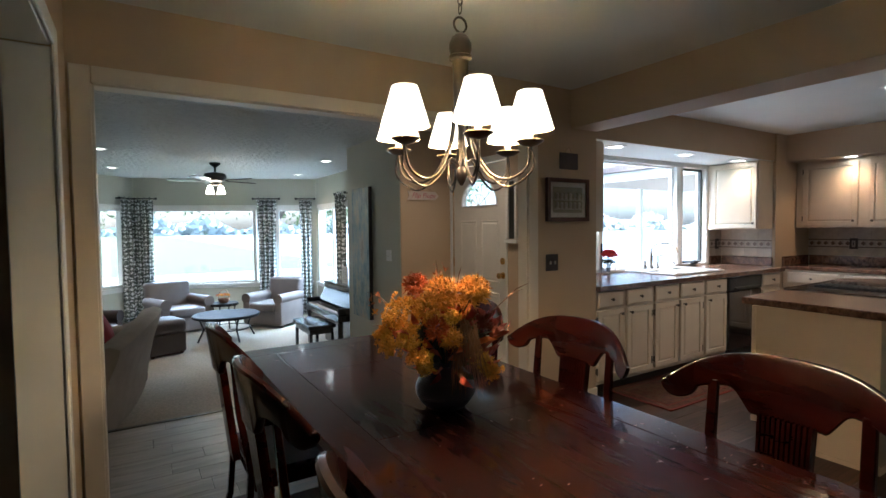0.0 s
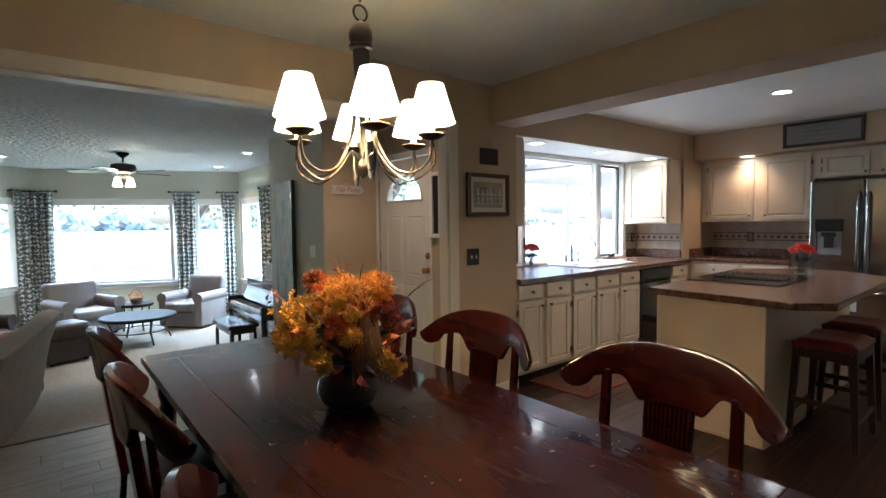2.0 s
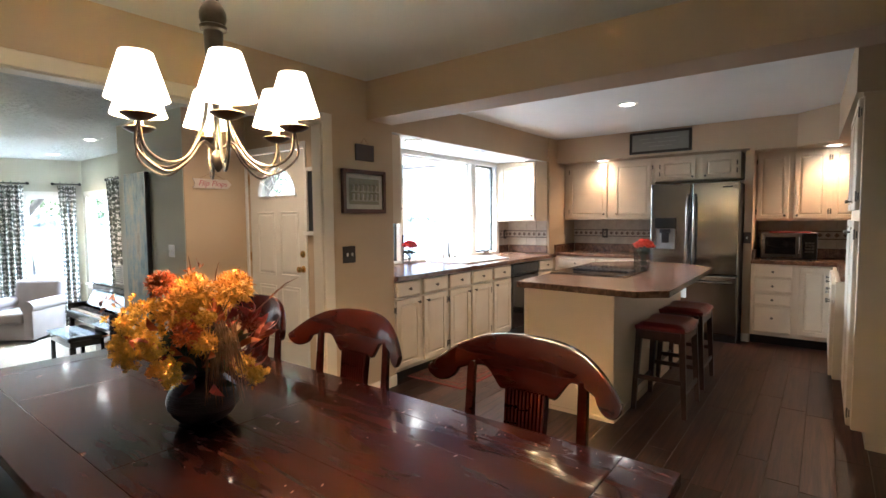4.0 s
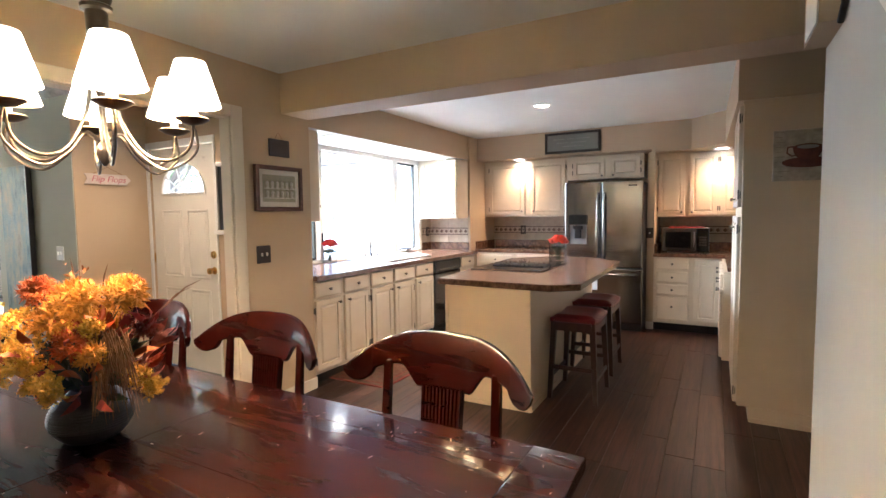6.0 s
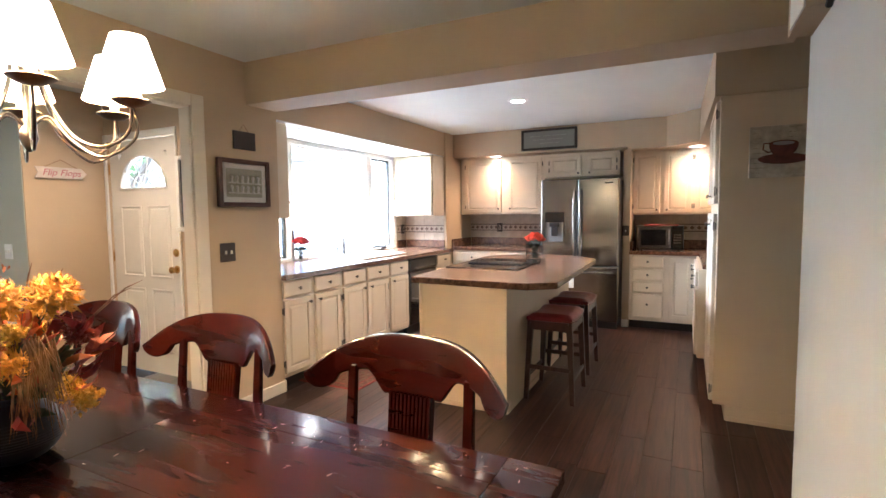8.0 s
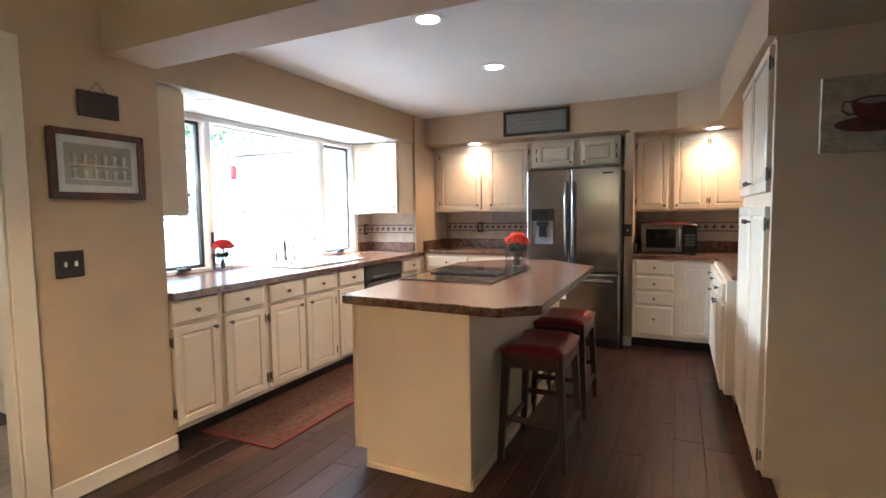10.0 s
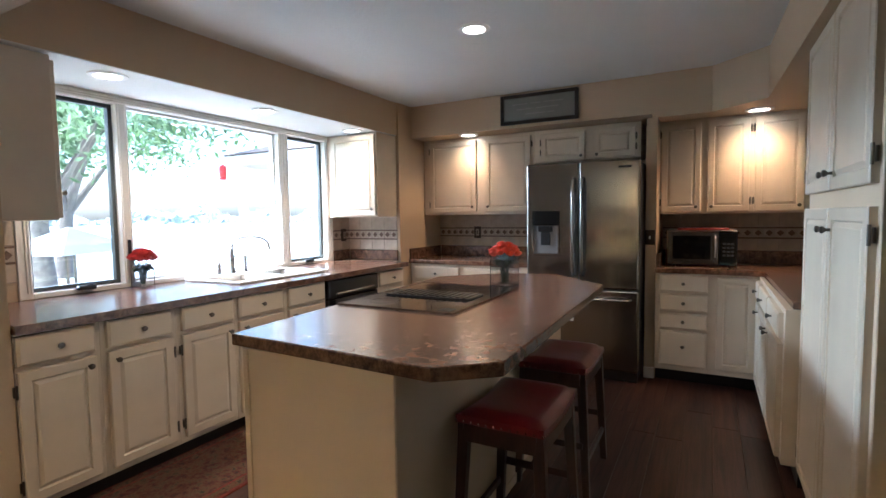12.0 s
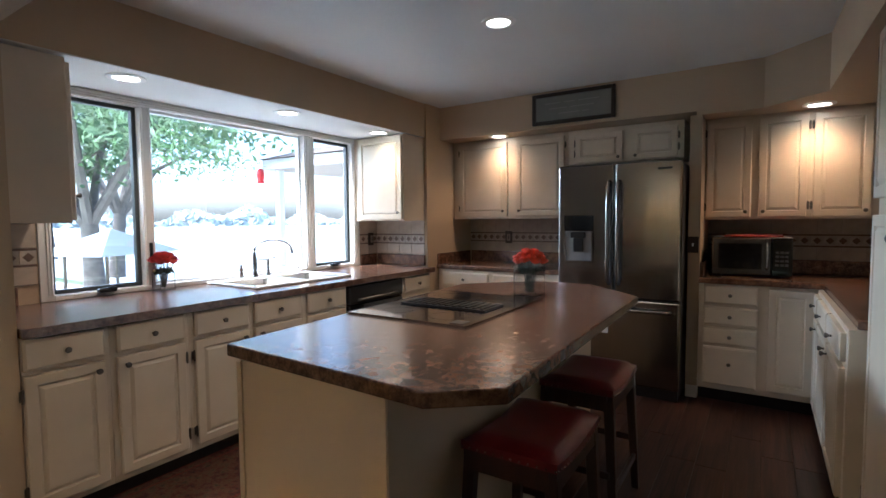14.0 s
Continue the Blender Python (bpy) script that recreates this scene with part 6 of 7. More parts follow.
CURT = mat("plaid_curtain", (0.3, 0.3, 0.24), 0.9, bump=0.2, bscale=200)
t = CURT.node_tree
p = t.nodes["Principled BSDF"]
tc = [n for n in t.nodes if n.type == "TEX_COORD"][0]
mixes = []
prev = None
for ax, sc in (("X", 9.0), ("Z", 4.0)):
    wv = t.nodes.new("ShaderNodeTexWave")
    wv.bands_direction = ax
    wv.inputs["Scale"].default_value, wv.inputs["Distortion"].default_value, wv.inputs["Detail"].default_value, wv.inputs["Detail Scale"].default_value = sc, 7.0, 5, 3
    t.links.new(tc.outputs["Object"], wv.inputs["Vector"])
    if prev is not None:
        ml = t.nodes.new("ShaderNodeMath")
        ml.operation = "ADD"
        t.links.new(prev, ml.inputs[0])
        t.links.new(wv.outputs["Fac"], ml.inputs[1])
        prev = ml.outputs[0]
    else:
        prev = wv.outputs["Fac"]
hv = t.nodes.new("ShaderNodeMath")
hv.operation, hv.inputs[1].default_value = "MULTIPLY", 0.5
t.links.new(prev, hv.inputs[0])
rp = t.nodes.new("ShaderNodeValToRGB")
for e, (pos, c) in zip([rp.color_ramp.elements[0], rp.color_ramp.elements[1], rp.color_ramp.elements.new(0.5)], ((0.15, (0.075, 0.082, 0.078)), (0.85, (0.30, 0.285, 0.20)), (0.5, (0.16, 0.17, 0.14)))):
    e.position, e.color = pos, (*c, 1)
t.links.new(hv.outputs[0], rp.inputs[0])
t.links.new(rp.outputs[0], p.inputs["Base Color"])


def curtain(a, ang, u0, u1, folds, z0=FL + 0.03, z1=2.0):
    c = thing("curtain", a.x, a.y, 0, ang, "grey-green plaid curtain gathered on a dark rod", "curtain", "living room curtains")
    bm = bmesh.new()
    n, mz = folds * 10, 12
    grid = []
    for i in range(n + 1):
        s = i / n
        row = []
        for j in range(mz + 1):
            q = j / mz
            z = z0 + (z1 - z0) * q
            pinch = 1 - 0.12 * math.sin(math.pi * q)
            u = (u0 + u1) / 2 + (s - 0.5) * (u1 - u0) * pinch
            y = -0.12 + (0.035 + 0.01 * (1 - q)) * math.cos(2 * math.pi * folds * s) + 0.01 * math.sin(5 * s + 3 * q)
            row.append(bm.verts.new((u, y, z)))
        grid.append(row)
    for i in range(n):
        for j in range(mz):
            bm.faces.new((grid[i][j], grid[i + 1][j], grid[i + 1][j + 1], grid[i][j + 1]))
    ob = part("cloth", bm, CURT, c, smooth=True)
    sol = ob.modifiers.new("cloth", "SOLIDIFY")
    sol.thickness = 0.004
    tube(bm := bmesh.new(), [(u0 - 0.05, -0.12, z1 + 0.03), (u1 + 0.05, -0.12, z1 + 0.03)], 0.01, 8)
    part("rod", bm, BLACK, c)
    for e in (u0 - 0.06, u1 + 0.06):
        bmesh.ops.create_icosphere(bm := bmesh.new(), subdivisions=2, radius=0.026, matrix=Matrix.Translation((e, -0.12, z1 + 0.03)))
        part("finial", bm, BLACK, c, smooth=True)
        bpart("bracket", (e + (0.03 if e < u0 else -0.04), -0.12, z1 + 0.015), (e + (0.04 if e < u0 else -0.03), -0.001, z1 + 0.04), BLACK, c, 0)
    for k in range(folds):
        u = u0 + (k + 0.5) * (u1 - u0) / folds
        tube(bm := bmesh.new(), [(u, -0.12 + 0.02 * math.cos(a2), z1 + 0.03 + 0.035 * math.sin(a2)) for a2 in [j * math.pi / 5 for j in range(11)]], 0.005, 5)
        part("tab_loop", bm, CURT, c)


curtain(PA, angb, -0.02, 0.40, 4)
curtain(PA, angb, 2.33, 2.72, 4)
curtain(PA, angb, 3.17, 3.42, 3)
curtain(Vector((7.05, 12.40)), ange, 1.55, 1.95, 4)
curtain(PL, angl, 1.0, 1.25, 3)
curtain(PL, angl, 2.0 - 0.10, 2.12, 2)


def downlights_living():
    for x, y in ((3.47, 9.78), (3.53, 11.93), (6.34, 9.6), (6.48, 11.65)):
        downlight(x, y, H, DOWN * 1.4)
downlights_living()
# unseen recessed light, added to brighten the dark entry
downlight(6.05, 6.0, H, DOWN * 0.85, 150)

# ceiling fan
fn = thing("ceiling_fan", 4.90, 10.55, 0, 20, "dark bronze ceiling fan with five blades and lit glass shades", "ceiling fan")
lathe(bm := bmesh.new(), [(0.08, 2.435), (0.078, 2.41), (0.03, 2.37), (0.014, 2.36), (0.014, 2.30), (0.06, 2.29), (0.15, 2.27), (0.165, 2.22), (0.14, 2.16), (0.075, 2.13), (0.07, 2.10), (0.05, 2.08)], 28)
part("motor", bm, mat("dark_bronze_fan", (0.02, 0.016, 0.014), 0.35, 0.5), fn, smooth=True)
for k in range(5):
    a = k * 72
    bm = bmesh.new()
    o = [(0.20, -0.05), (0.40, -0.068), (0.60, -0.072), (0.66, -0.05), (0.675, 0.0), (0.66, 0.05), (0.60, 0.072), (0.40, 0.068), (0.20, 0.05)]
    extrude(bm, o, -0.004, 0.004)
    bmesh.ops.transform(bm, matrix=pose(0, 0, 2.165, 10, 0, a) @ Matrix.Identity(4), verts=bm.verts)
    part("blade", bm, DARKW, fn, "dark wood blade")
    bm = bmesh.new()
    box(bm, (0.12, -0.015, -0.012), (0.24, 0.015, -0.006), 0.002)
    bmesh.ops.transform(bm, matrix=pose(0, 0, 2.165, 10, 0, a), verts=bm.verts)
    part("blade_iron", bm, PEWTER, fn)
FANL = mat("lit_frosted_glass", (1.0, 0.86, 0.62), 0.4, emit=3.5, var=0.0)
for k in range(4):
    a = radians(k * 90 + 20)
    x, y = 0.11 * math.cos(a), 0.11 * math.sin(a)
    tube(bm := bmesh.new(), [(0, 0, 2.09), (x * 0.6, y * 0.6, 2.10), (x, y, 2.085)], 0.008, 8)
    part("lamp_arm", bm, BRASS, fn, smooth=True)
    lathe(bm := bmesh.new(), [(0.022, 2.08), (0.035, 2.06), (0.048, 2.0), (0.06, 1.965), (0.058, 1.965), (0.02, 2.07)], 18, (x, y, 0), closed=True)
    part("glass_shade", bm, FANL, fn, "glowing frosted glass shade", smooth=True)
lamp("POINT", 4.90, 10.55, 1.93, BULB, (1.0, 0.75, 0.45), 0.08)

upstairs = set(scene.objects)
LEATH = mat("grey_brown_leather", (0.15, 0.13, 0.12), 0.38, var=0.1, scale=5, bump=0.12, bscale=60)
LEATHD = mat("dark_brown_leather", (0.055, 0.043, 0.038), 0.38, var=0.12, scale=5, bump=0.12, bscale=60)
SOFA = mat("beige_sofa_fabric", (0.24, 0.21, 0.18), 0.9, var=0.08, scale=8, bump=0.3, bscale=160)


def cushion(name, a, b, material, parent, r=0.05, label=""):
    return part(name, box(bmesh.new(), a, b, r, 4), material, parent, label, smooth=True)


def roll_arm(x, y0, y1, z0, z1, r, material, parent):
    bm = bmesh.new()
    box(bm, (x - r * 0.75, y0, z0), (x + r * 0.75, y1, z1 - r), 0.02, 2)
    tube(bm, [(x, y0 - 0.005, z1 - r), (x, y1, z1 - r)], r, 20)
    return part("arm", bm, material, parent, "rolled arm", smooth=True)


def armchair(x, y, rz, m_, label, w=0.86, d=0.86):
    c = thing("armchair", x, y, 0, rz, label, "armchair")
    h = w / 2
    bm = bmesh.new()
    box(bm, (-h + 0.03, -d / 2 + 0.04, 0.05), (h - 0.03, d / 2 - 0.12, 0.30), 0.02, 2)
    part("base", bm, m_, c, smooth=True)
    cushion("seat", (-h + 0.15, -d / 2, 0.29), (h - 0.15, d / 2 - 0.22, 0.45), m_, c, 0.05, "plump seat cushion")
    bm = box(bmesh.new(), (-h + 0.09, d / 2 - 0.25, 0.10), (h - 0.09, d / 2 - 0.06, 0.86), 0.06, 4)
    for v in bm.verts:
        k = max(0, v.co.z - 0.3)
        v.co.y += 0.25 * k
        v.co.x *= 1 + 0.12 * k
    part("backrest", bm, m_, c, "flared upright back", smooth=True)
    for s in (-1, 1):
        roll_arm(s * (h - 0.08), -d / 2 + 0.03, d / 2 - 0.12, 0.06, 0.62, 0.09, m_, c)
    for sx in (-1, 1):
        for sy in (-1, 1):
            bpart("foot", (sx * (h - 0.1) - 0.025, sy * (d / 2 - 0.15) - 0.025, 0.008), (sx * (h - 0.1) + 0.025, sy * (d / 2 - 0.15) + 0.025, 0.05), DARKW, c, 0.004)
    return c


armchair(6.02, 11.72, -49, LEATH, "grey-brown leather club chair with rolled arms by the window", 0.84, 0.84)
armchair(4.42, 12.05, 22, LEATH, "grey-brown leather club chair facing the round table", 0.9, 0.84)
# ottoman shape stands in for the rounded arm side of another leather chair
ot = thing("ottoman", 4.10, 10.30, 0, 22, "dark brown leather block with a rounded top, standing in for a chair's side", "ottoman")
cushion("cushion", (-0.27, -0.24, 0.30), (0.27, 0.24, 0.52), LEATHD, ot, 0.08, "rounded leather top")
bpart("base", (-0.25, -0.22, 0.04), (0.25, 0.22, 0.32), LEATHD, ot, 0.02, seg=2)
for sx in (-1, 1):
    for sy in (-1, 1):
        bpart("foot", (sx * 0.2 - 0.02, sy * 0.17 - 0.02, 0.008), (sx * 0.2 + 0.02, sy * 0.17 + 0.02, 0.04), DARKW, ot, 0.003)
armchair(3.12, 10.75, 60, LEATHD, "dark brown leather chair with a pillow near the side window", 0.8, 0.8)

sf = thing("sofa", 3.02, 7.35, 0, 90, "beige upholstered sofa with a curved rolled back", "sofa")
bm = bmesh.new()
n = 26
rings = []
for i in range(n + 1):
    s = i / n
    x = -1.15 + 2.3 * s
    bow = 0.10 * (2 * s - 1) ** 2
    hz = 0.85 + 0.06 * math.cos((2 * s - 1) * 1.6)
    prof = [(-0.50, 0.10), (-0.54, 0.35), (-0.59, 0.60), (-0.66, hz - 0.07), (-0.67, hz - 0.01), (-0.60, hz + 0.02), (-0.48, hz - 0.01), (-0.40, hz - 0.12), (-0.22, 0.45), (-0.18, 0.10)]
    rings.append([bm.verts.new((x, yy + bow, zz)) for yy, zz in prof])
for a, b in zip(rings, rings[1:]):
    for k in range(len(a)):
        bm.faces.new((a[k], a[(k + 1) % len(a)], b[(k + 1) % len(b)], b[k]))
bm.faces.new(rings[0][::-1])
bm.faces.new(rings[-1])
part("backrest", bm, SOFA, sf, "bowed back with a rolled top", smooth=True)
bm = box(bmesh.new(), (-1.06, -0.19, 0.10), (1.06, 0.42, 0.32), 0.03, 2)
part("base", bm, SOFA, sf, smooth=True)
for a, b in ((-0.94, -0.005), (0.005, 0.94)):
    cushion("seat_cushion", (a, -0.15, 0.32), (b, 0.46, 0.47), SOFA, sf, 0.05)
for s in (-1, 1):
    roll_arm(s * 1.05, -0.34, 0.42, 0.10, 0.68, 0.10, SOFA, sf)
for sx in (-1, 1):
    for sy in (-0.40, 0.34):
        lathe(bm := bmesh.new(), [(0.018, 0.008), (0.03, 0.05), (0.03, 0.10)], 12, (sx * 1.02, sy, 0))
        part("foot", bm, DARKW, sf, smooth=True)
sf.matrix_world = pose(3.32, 8.02, 0, 0, 0, 81)
def pillow(x, y, z, rx, rz, m_, label):
    c = thing("pillow", x, y, z, 0, label, "pillow")
    c.matrix_world = pose(x, y, z, rx, 0, rz)
    bm = bmesh.new()
    n = 10
    g = {}
    for sgn in (-1, 1):
        for i in range(n + 1):
            for j in range(n + 1):
                u, v = -1 + 2 * i / n, -1 + 2 * j / n
                e = max(0, (1 - u ** 4) * (1 - v ** 4)) ** 0.5
                if sgn == 1 and (i in (0, n) or j in (0, n)):
                    g[sgn, i, j] = g[-1, i, j]
                else:
                    g[sgn, i, j] = bm.verts.new((u * 0.23 * (1 - 0.08 * v * v), sgn * 0.075 * e, v * 0.23 * (1 - 0.08 * u * u)))
        for i in range(n):
            for j in range(n):
                bm.faces.new([g[sgn, i, j], g[sgn, i + 1, j], g[sgn, i + 1, j + 1], g[sgn, i, j + 1]])
    part("cover", bm, m_, c, smooth=True)
pillow(3.48, 8.4, 0.80, -25, 88, mat("dark_red_fabric", (0.22, 0.015, 0.03), 0.85, bump=0.2), "dark red pillow leaning on the sofa")
pillow(3.05, 10.7, 0.68, -15, 60, mat("brown_fabric", (0.09, 0.06, 0.05), 0.85, bump=0.2), "dark brown pillow in the leather chair")

def round_table(x, y, r, h, label, inner=True):
    c = thing("round_table", x, y, 0, 15, label, "coffee table")
    lathe(bm := bmesh.new(), [(r, h - 0.045), (r + 0.012, h - 0.035), (r + 0.012, h - 0.012), (r, h), (r * 0.75, h)], 48)
    part("tabletop", bm, mat("dark_marbled_top", (0.02, 0.018, 0.018), 0.5, var=0.6, scale=7, spec=0.06), c, "dark polished round top", smooth=True)
    for k in range(4):
        a = radians(90 * k)
        tube(bm := bmesh.new(), [(r * 0.85 * math.cos(a), r * 0.85 * math.sin(a), h - 0.045), (r * 0.72 * math.cos(a), r * 0.72 * math.sin(a), h * 0.5), (r * 0.92 * math.cos(a), r * 0.92 * math.sin(a), 0.012)], 0.014, 8)
        part("leg", bm, BLACK, c, "slim black iron leg", smooth=True)
    tube(bm := bmesh.new(), [(r * 0.72 * math.cos(a), r * 0.72 * math.sin(a), h * 0.45) for a in [j * math.pi / 16 for j in range(33)]], 0.008, 6)
    part("ring_stretcher", bm, BLACK, c, smooth=True)
    return c
round_table(5.05, 10.87, 0.50, 0.42, "low round coffee table with a dark top on black iron legs")
round_table(5.16, 11.92, 0.24, 0.46, "small round side table with a dark top by the window")
fb = thing("flower_basket", 5.16, 11.92, 0.46, 0, "wicker basket of orange and peach flowers on the side table", "flower basket")
lathe(bm := bmesh.new(), [(0.07, 0.001), (0.09, 0.03), (0.10, 0.08), (0.09, 0.08), (0.06, 0.02)], 20)
part("basket", bm, mat("brown_wicker", (0.12, 0.06, 0.03), 0.7, var=0.4, scale=60, bump=0.6), fb, smooth=True)
tube(bm := bmesh.new(), [(0.095 * math.cos(a), 0, 0.07 + 0.17 * math.sin(a)) for a in [j * math.pi / 12 for j in range(13)]], 0.006, 6)
part("basket_handle", bm, GRS, fb)
for k in range(12):
    a, q = k * 2.4, 0.11 * math.sqrt((k + 0.5) / 12)
    mum(bm := bmesh.new(), (q * math.cos(a), q * math.sin(a), 0.13), (math.cos(a) * q * 5, math.sin(a) * q * 5, 1), 0.045, 40)
    part("blossom", bm, (ORG, MUM, mat("peach_petal", (0.55, 0.25, 0.15), 0.6) if k == 2 else MUM)[k % 3], fb)

# piano: keyboard to the west, back to the closet's far side
pi_ = thing("piano", 6.36, 8.42, 0, 0, "black upright piano with its keyboard open and sheet music", "piano")
PB_ = mat("black_lacquer", (0.010, 0.009, 0.009), 0.1, coat=0.6, var=0.1)
pi_.scale = (1, 1, 0.9)
bpart("case", (0.0, 0.0, 0.02), (0.32, 1.45, 1.05), PB_, pi_, 0.01)
bpart("lid", (-0.01, -0.01, 1.051), (0.33, 1.46, 1.075), PB_, pi_, 0.006)
bpart("key_bed", (-0.30, 0.0, 0.60), (-0.001, 1.45, 0.70), PB_, pi_, 0.008)
bpart("cheek", (-0.29, 0.0, 0.701), (-0.001, 0.05, 0.80), PB_, pi_, 0.01)
bpart("cheek", (-0.29, 1.40, 0.701), (-0.001, 1.45, 0.80), PB_, pi_, 0.01)
bm = bmesh.new()
for k in range(52):
    box(bm, (-0.27, 0.06 + k * 0.0256, 0.702), (-0.12, 0.0845 + k * 0.0256, 0.722), 0.001)
tagged(part("white_keys", bm, SINKM, pi_, "white piano keys"), kind="stuff")
bm = bmesh.new()
for k in range(51):
    if k % 7 not in (2, 6):
        box(bm, (-0.215, 0.078 + k * 0.0256, 0.7225), (-0.12, 0.091 + k * 0.0256, 0.735), 0.001)
tagged(part("black_keys", bm, BLACK, pi_, "black piano keys"), kind="stuff")
bm = bmesh.new()
box(bm, (-0.11, 0.1, 0.76), (-0.09, 1.35, 0.98), 0.004)
bmesh.ops.rotate(bm, cent=(-0.1, 0, 0.76), matrix=Matrix.Rotation(radians(22), 3, "Y"), verts=bm.verts)
part("music_desk", bm, PB_, pi_)
for yy in (0.03, 1.42):
    bpart("leg", (-0.28, yy - 0.025, 0.01), (-0.23, yy + 0.025, 0.598), PB_, pi_, 0.008)
bpart("toe_rail", (-0.26, 0.02, 0.01), (-0.001, 0.08, 0.08), PB_, pi_, 0.004)
for k, yy in enumerate((0.25, 0.62)):
    sm = thing("sheet_music", 6.26, 8.42 + yy, 0.97, 0, "open sheet music standing on the piano", "sheet music")
    bpart("pages", (0.18, 0, 0.001), (0.19, 0.24, 0.25), MATW, sm, 0.001)
    bm = bmesh.new()
    for j in range(8):
        box(bm, (0.1785, 0.02, 0.03 + j * 0.026), (0.1795, 0.22, 0.036 + j * 0.026))
    part("print_lines", bm, BLACK, sm)
bn = thing("piano_bench", 5.90, 8.95, 0, 0, "black lacquered piano bench", "piano bench")
bpart("seat", (-0.19, -0.38, 0.45), (0.19, 0.38, 0.50), PB_, bn, 0.01)
bpart("apron", (-0.16, -0.35, 0.38), (0.16, 0.35, 0.449), PB_, bn, 0.003)
for sx in (-1, 1):
    for sy in (-1, 1):
        bpart("leg", (sx * 0.145 - 0.02, sy * 0.33 - 0.02, 0.008), (sx * 0.145 + 0.02, sy * 0.33 + 0.02, 0.38), PB_, bn, 0.004)
# end table far left
et = thing("end_table", 2.85, 9.95, 0, 0, "small black end table beside the leather chair", "end table")
bpart("tabletop", (-0.25, -0.25, 0.53), (0.25, 0.25, 0.56), DARKW, et, 0.006)
for sx in (-1, 1):
    for sy in (-1, 1):
        bpart("leg", (sx * 0.21 - 0.015, sy * 0.21 - 0.015, 0.008), (sx * 0.21 + 0.015, sy * 0.21 + 0.015, 0.53), BLACK, et, 0.003)
for ob in scene.objects:
    if ob not in upstairs and ob.parent is None:
        ob.location.z += FL - 0.008
struct("carpet_edge", [((0.0, 6.285, -0.012), (5.95, 6.315, 0.006))], BLACK, "dark strip where tile meets carpet")

# ---- outside ----
rng = random.Random(21)
GRASS = mat("lawn", (0.10, 0.13, 0.05), 0.95, var=0.3, scale=3)
bm = bmesh.new()
S = 600
for a, b in (((-S, 14.6), (S, S)), ((11.3, -S), (S, 14.6)), ((7.3, 5.83), (11.3, 14.6)), ((-S, -S), (-0.2, 14.6)), ((-0.2, -S), (11.3, -0.7))):
    box(bm, (a[0], a[1], -0.5), (b[0], b[1], -0.32))
part("ground", bm, GRASS, None, "mown lawn round the house", kind="structure")
# pale surfaces added so the overexposed ground outside washes out to white
struct("patio", [((7.3, 5.83, -0.319), (22, 14.5, -0.27))], mat("pale_concrete", (0.5, 0.49, 0.46), 0.9, var=0.1, scale=2), "pale concrete slab behind the kitchen, added to whiten the ground")
struct("water", [((12.5, 15.0, -0.319), (160, 200, -0.31))], mat("pale_water", (0.45, 0.48, 0.48), 0.25, var=0.1, scale=0.3), "guessed pale lake beyond the lawn, added to whiten the ground")
struct("drive", [((-30, 17.0, -0.319), (12, 24.0, -0.305))], mat("light_road", (0.42, 0.41, 0.39), 0.9, var=0.1, scale=1.5), "pale driveway in front of the living room, added to whiten the ground")
BARK = mat("grey_bark", (0.13, 0.11, 0.09), 0.9, var=0.3, scale=8, bump=0.8, bscale=14)
LEAFT = mat("tree_leaf", (0.09, 0.15, 0.05), 0.7, var=0.5, scale=1.2)


def tree(x, y, h, crown_r, seed, trunk_r=0.16, label="leafy shade tree with a forked trunk", leaves=2600, low=0.45):
    rr = random.Random(seed)
    tr = thing("tree", x, y, -0.32, rr.uniform(0, 360), label, "tree")
    bm = bmesh.new()
    tips = []
    fork = Vector((rr.uniform(-0.2, 0.2), 0.1, h * 0.28))
    tube(bm, [(0, 0, 0), (fork.x * 0.4, 0.03, h * 0.12), fork], [trunk_r * 1.3, trunk_r, trunk_r * 0.85], 10)
    for k in range(6):
        a = k * 1.05 + rr.uniform(-0.3, 0.3)
        e = Vector((crown_r * 0.75 * math.cos(a), crown_r * 0.75 * math.sin(a), h * rr.uniform(0.55, 0.85)))
        m_ = fork.lerp(e, 0.45) + Vector((0, 0, h * 0.06))
        tube(bm, [fork - Vector((0, 0, 0.1)), m_, e], [trunk_r * 0.6, trunk_r * 0.35, trunk_r * 0.1], 7)
        tips += [e, m_.lerp(e, 0.5)]
        for q in range(3):
            b_ = m_.lerp(e, rr.uniform(0.2, 0.9))
            t2 = b_ + Vector((rr.gauss(0, 1), rr.gauss(0, 1), rr.gauss(0.1, 0.6))).normalized() * crown_r * 0.45
            tube(bm, [b_, t2], [trunk_r * 0.2, trunk_r * 0.05], 5)
            tips.append(t2)
    part("trunk", bm, BARK, tr, "grey forked trunk", smooth=True)
    vs, fs = [], []
    for k in range(leaves):
        c = rr.choice(tips) + Vector((rr.gauss(0, 1), rr.gauss(0, 1), rr.gauss(0, 0.7))) * crown_r * 0.16
        c.z = max(c.z, h * low + rr.uniform(-0.3, 0.3))
        d = Vector((rr.gauss(0, 1), rr.gauss(0, 1), rr.gauss(0, 1))).normalized()
        s = d.orthogonal().normalized()
        L_, w_ = rr.uniform(0.06, 0.11), rr.uniform(0.03, 0.05)
        i = len(vs)
        vs += [c - d * L_, c + s * w_, c + d * L_, c - s * w_]
        fs.append((i, i + 1, i + 2, i + 3))
    me = bpy.data.meshes.new("crown")
    me.from_pydata(vs, [], fs)
    me.materials.append(LEAFT)
    cr = new("crown", me)
    cr.parent = tr
    tagged(cr, "loose green crown", kind="stuff")
    return tr


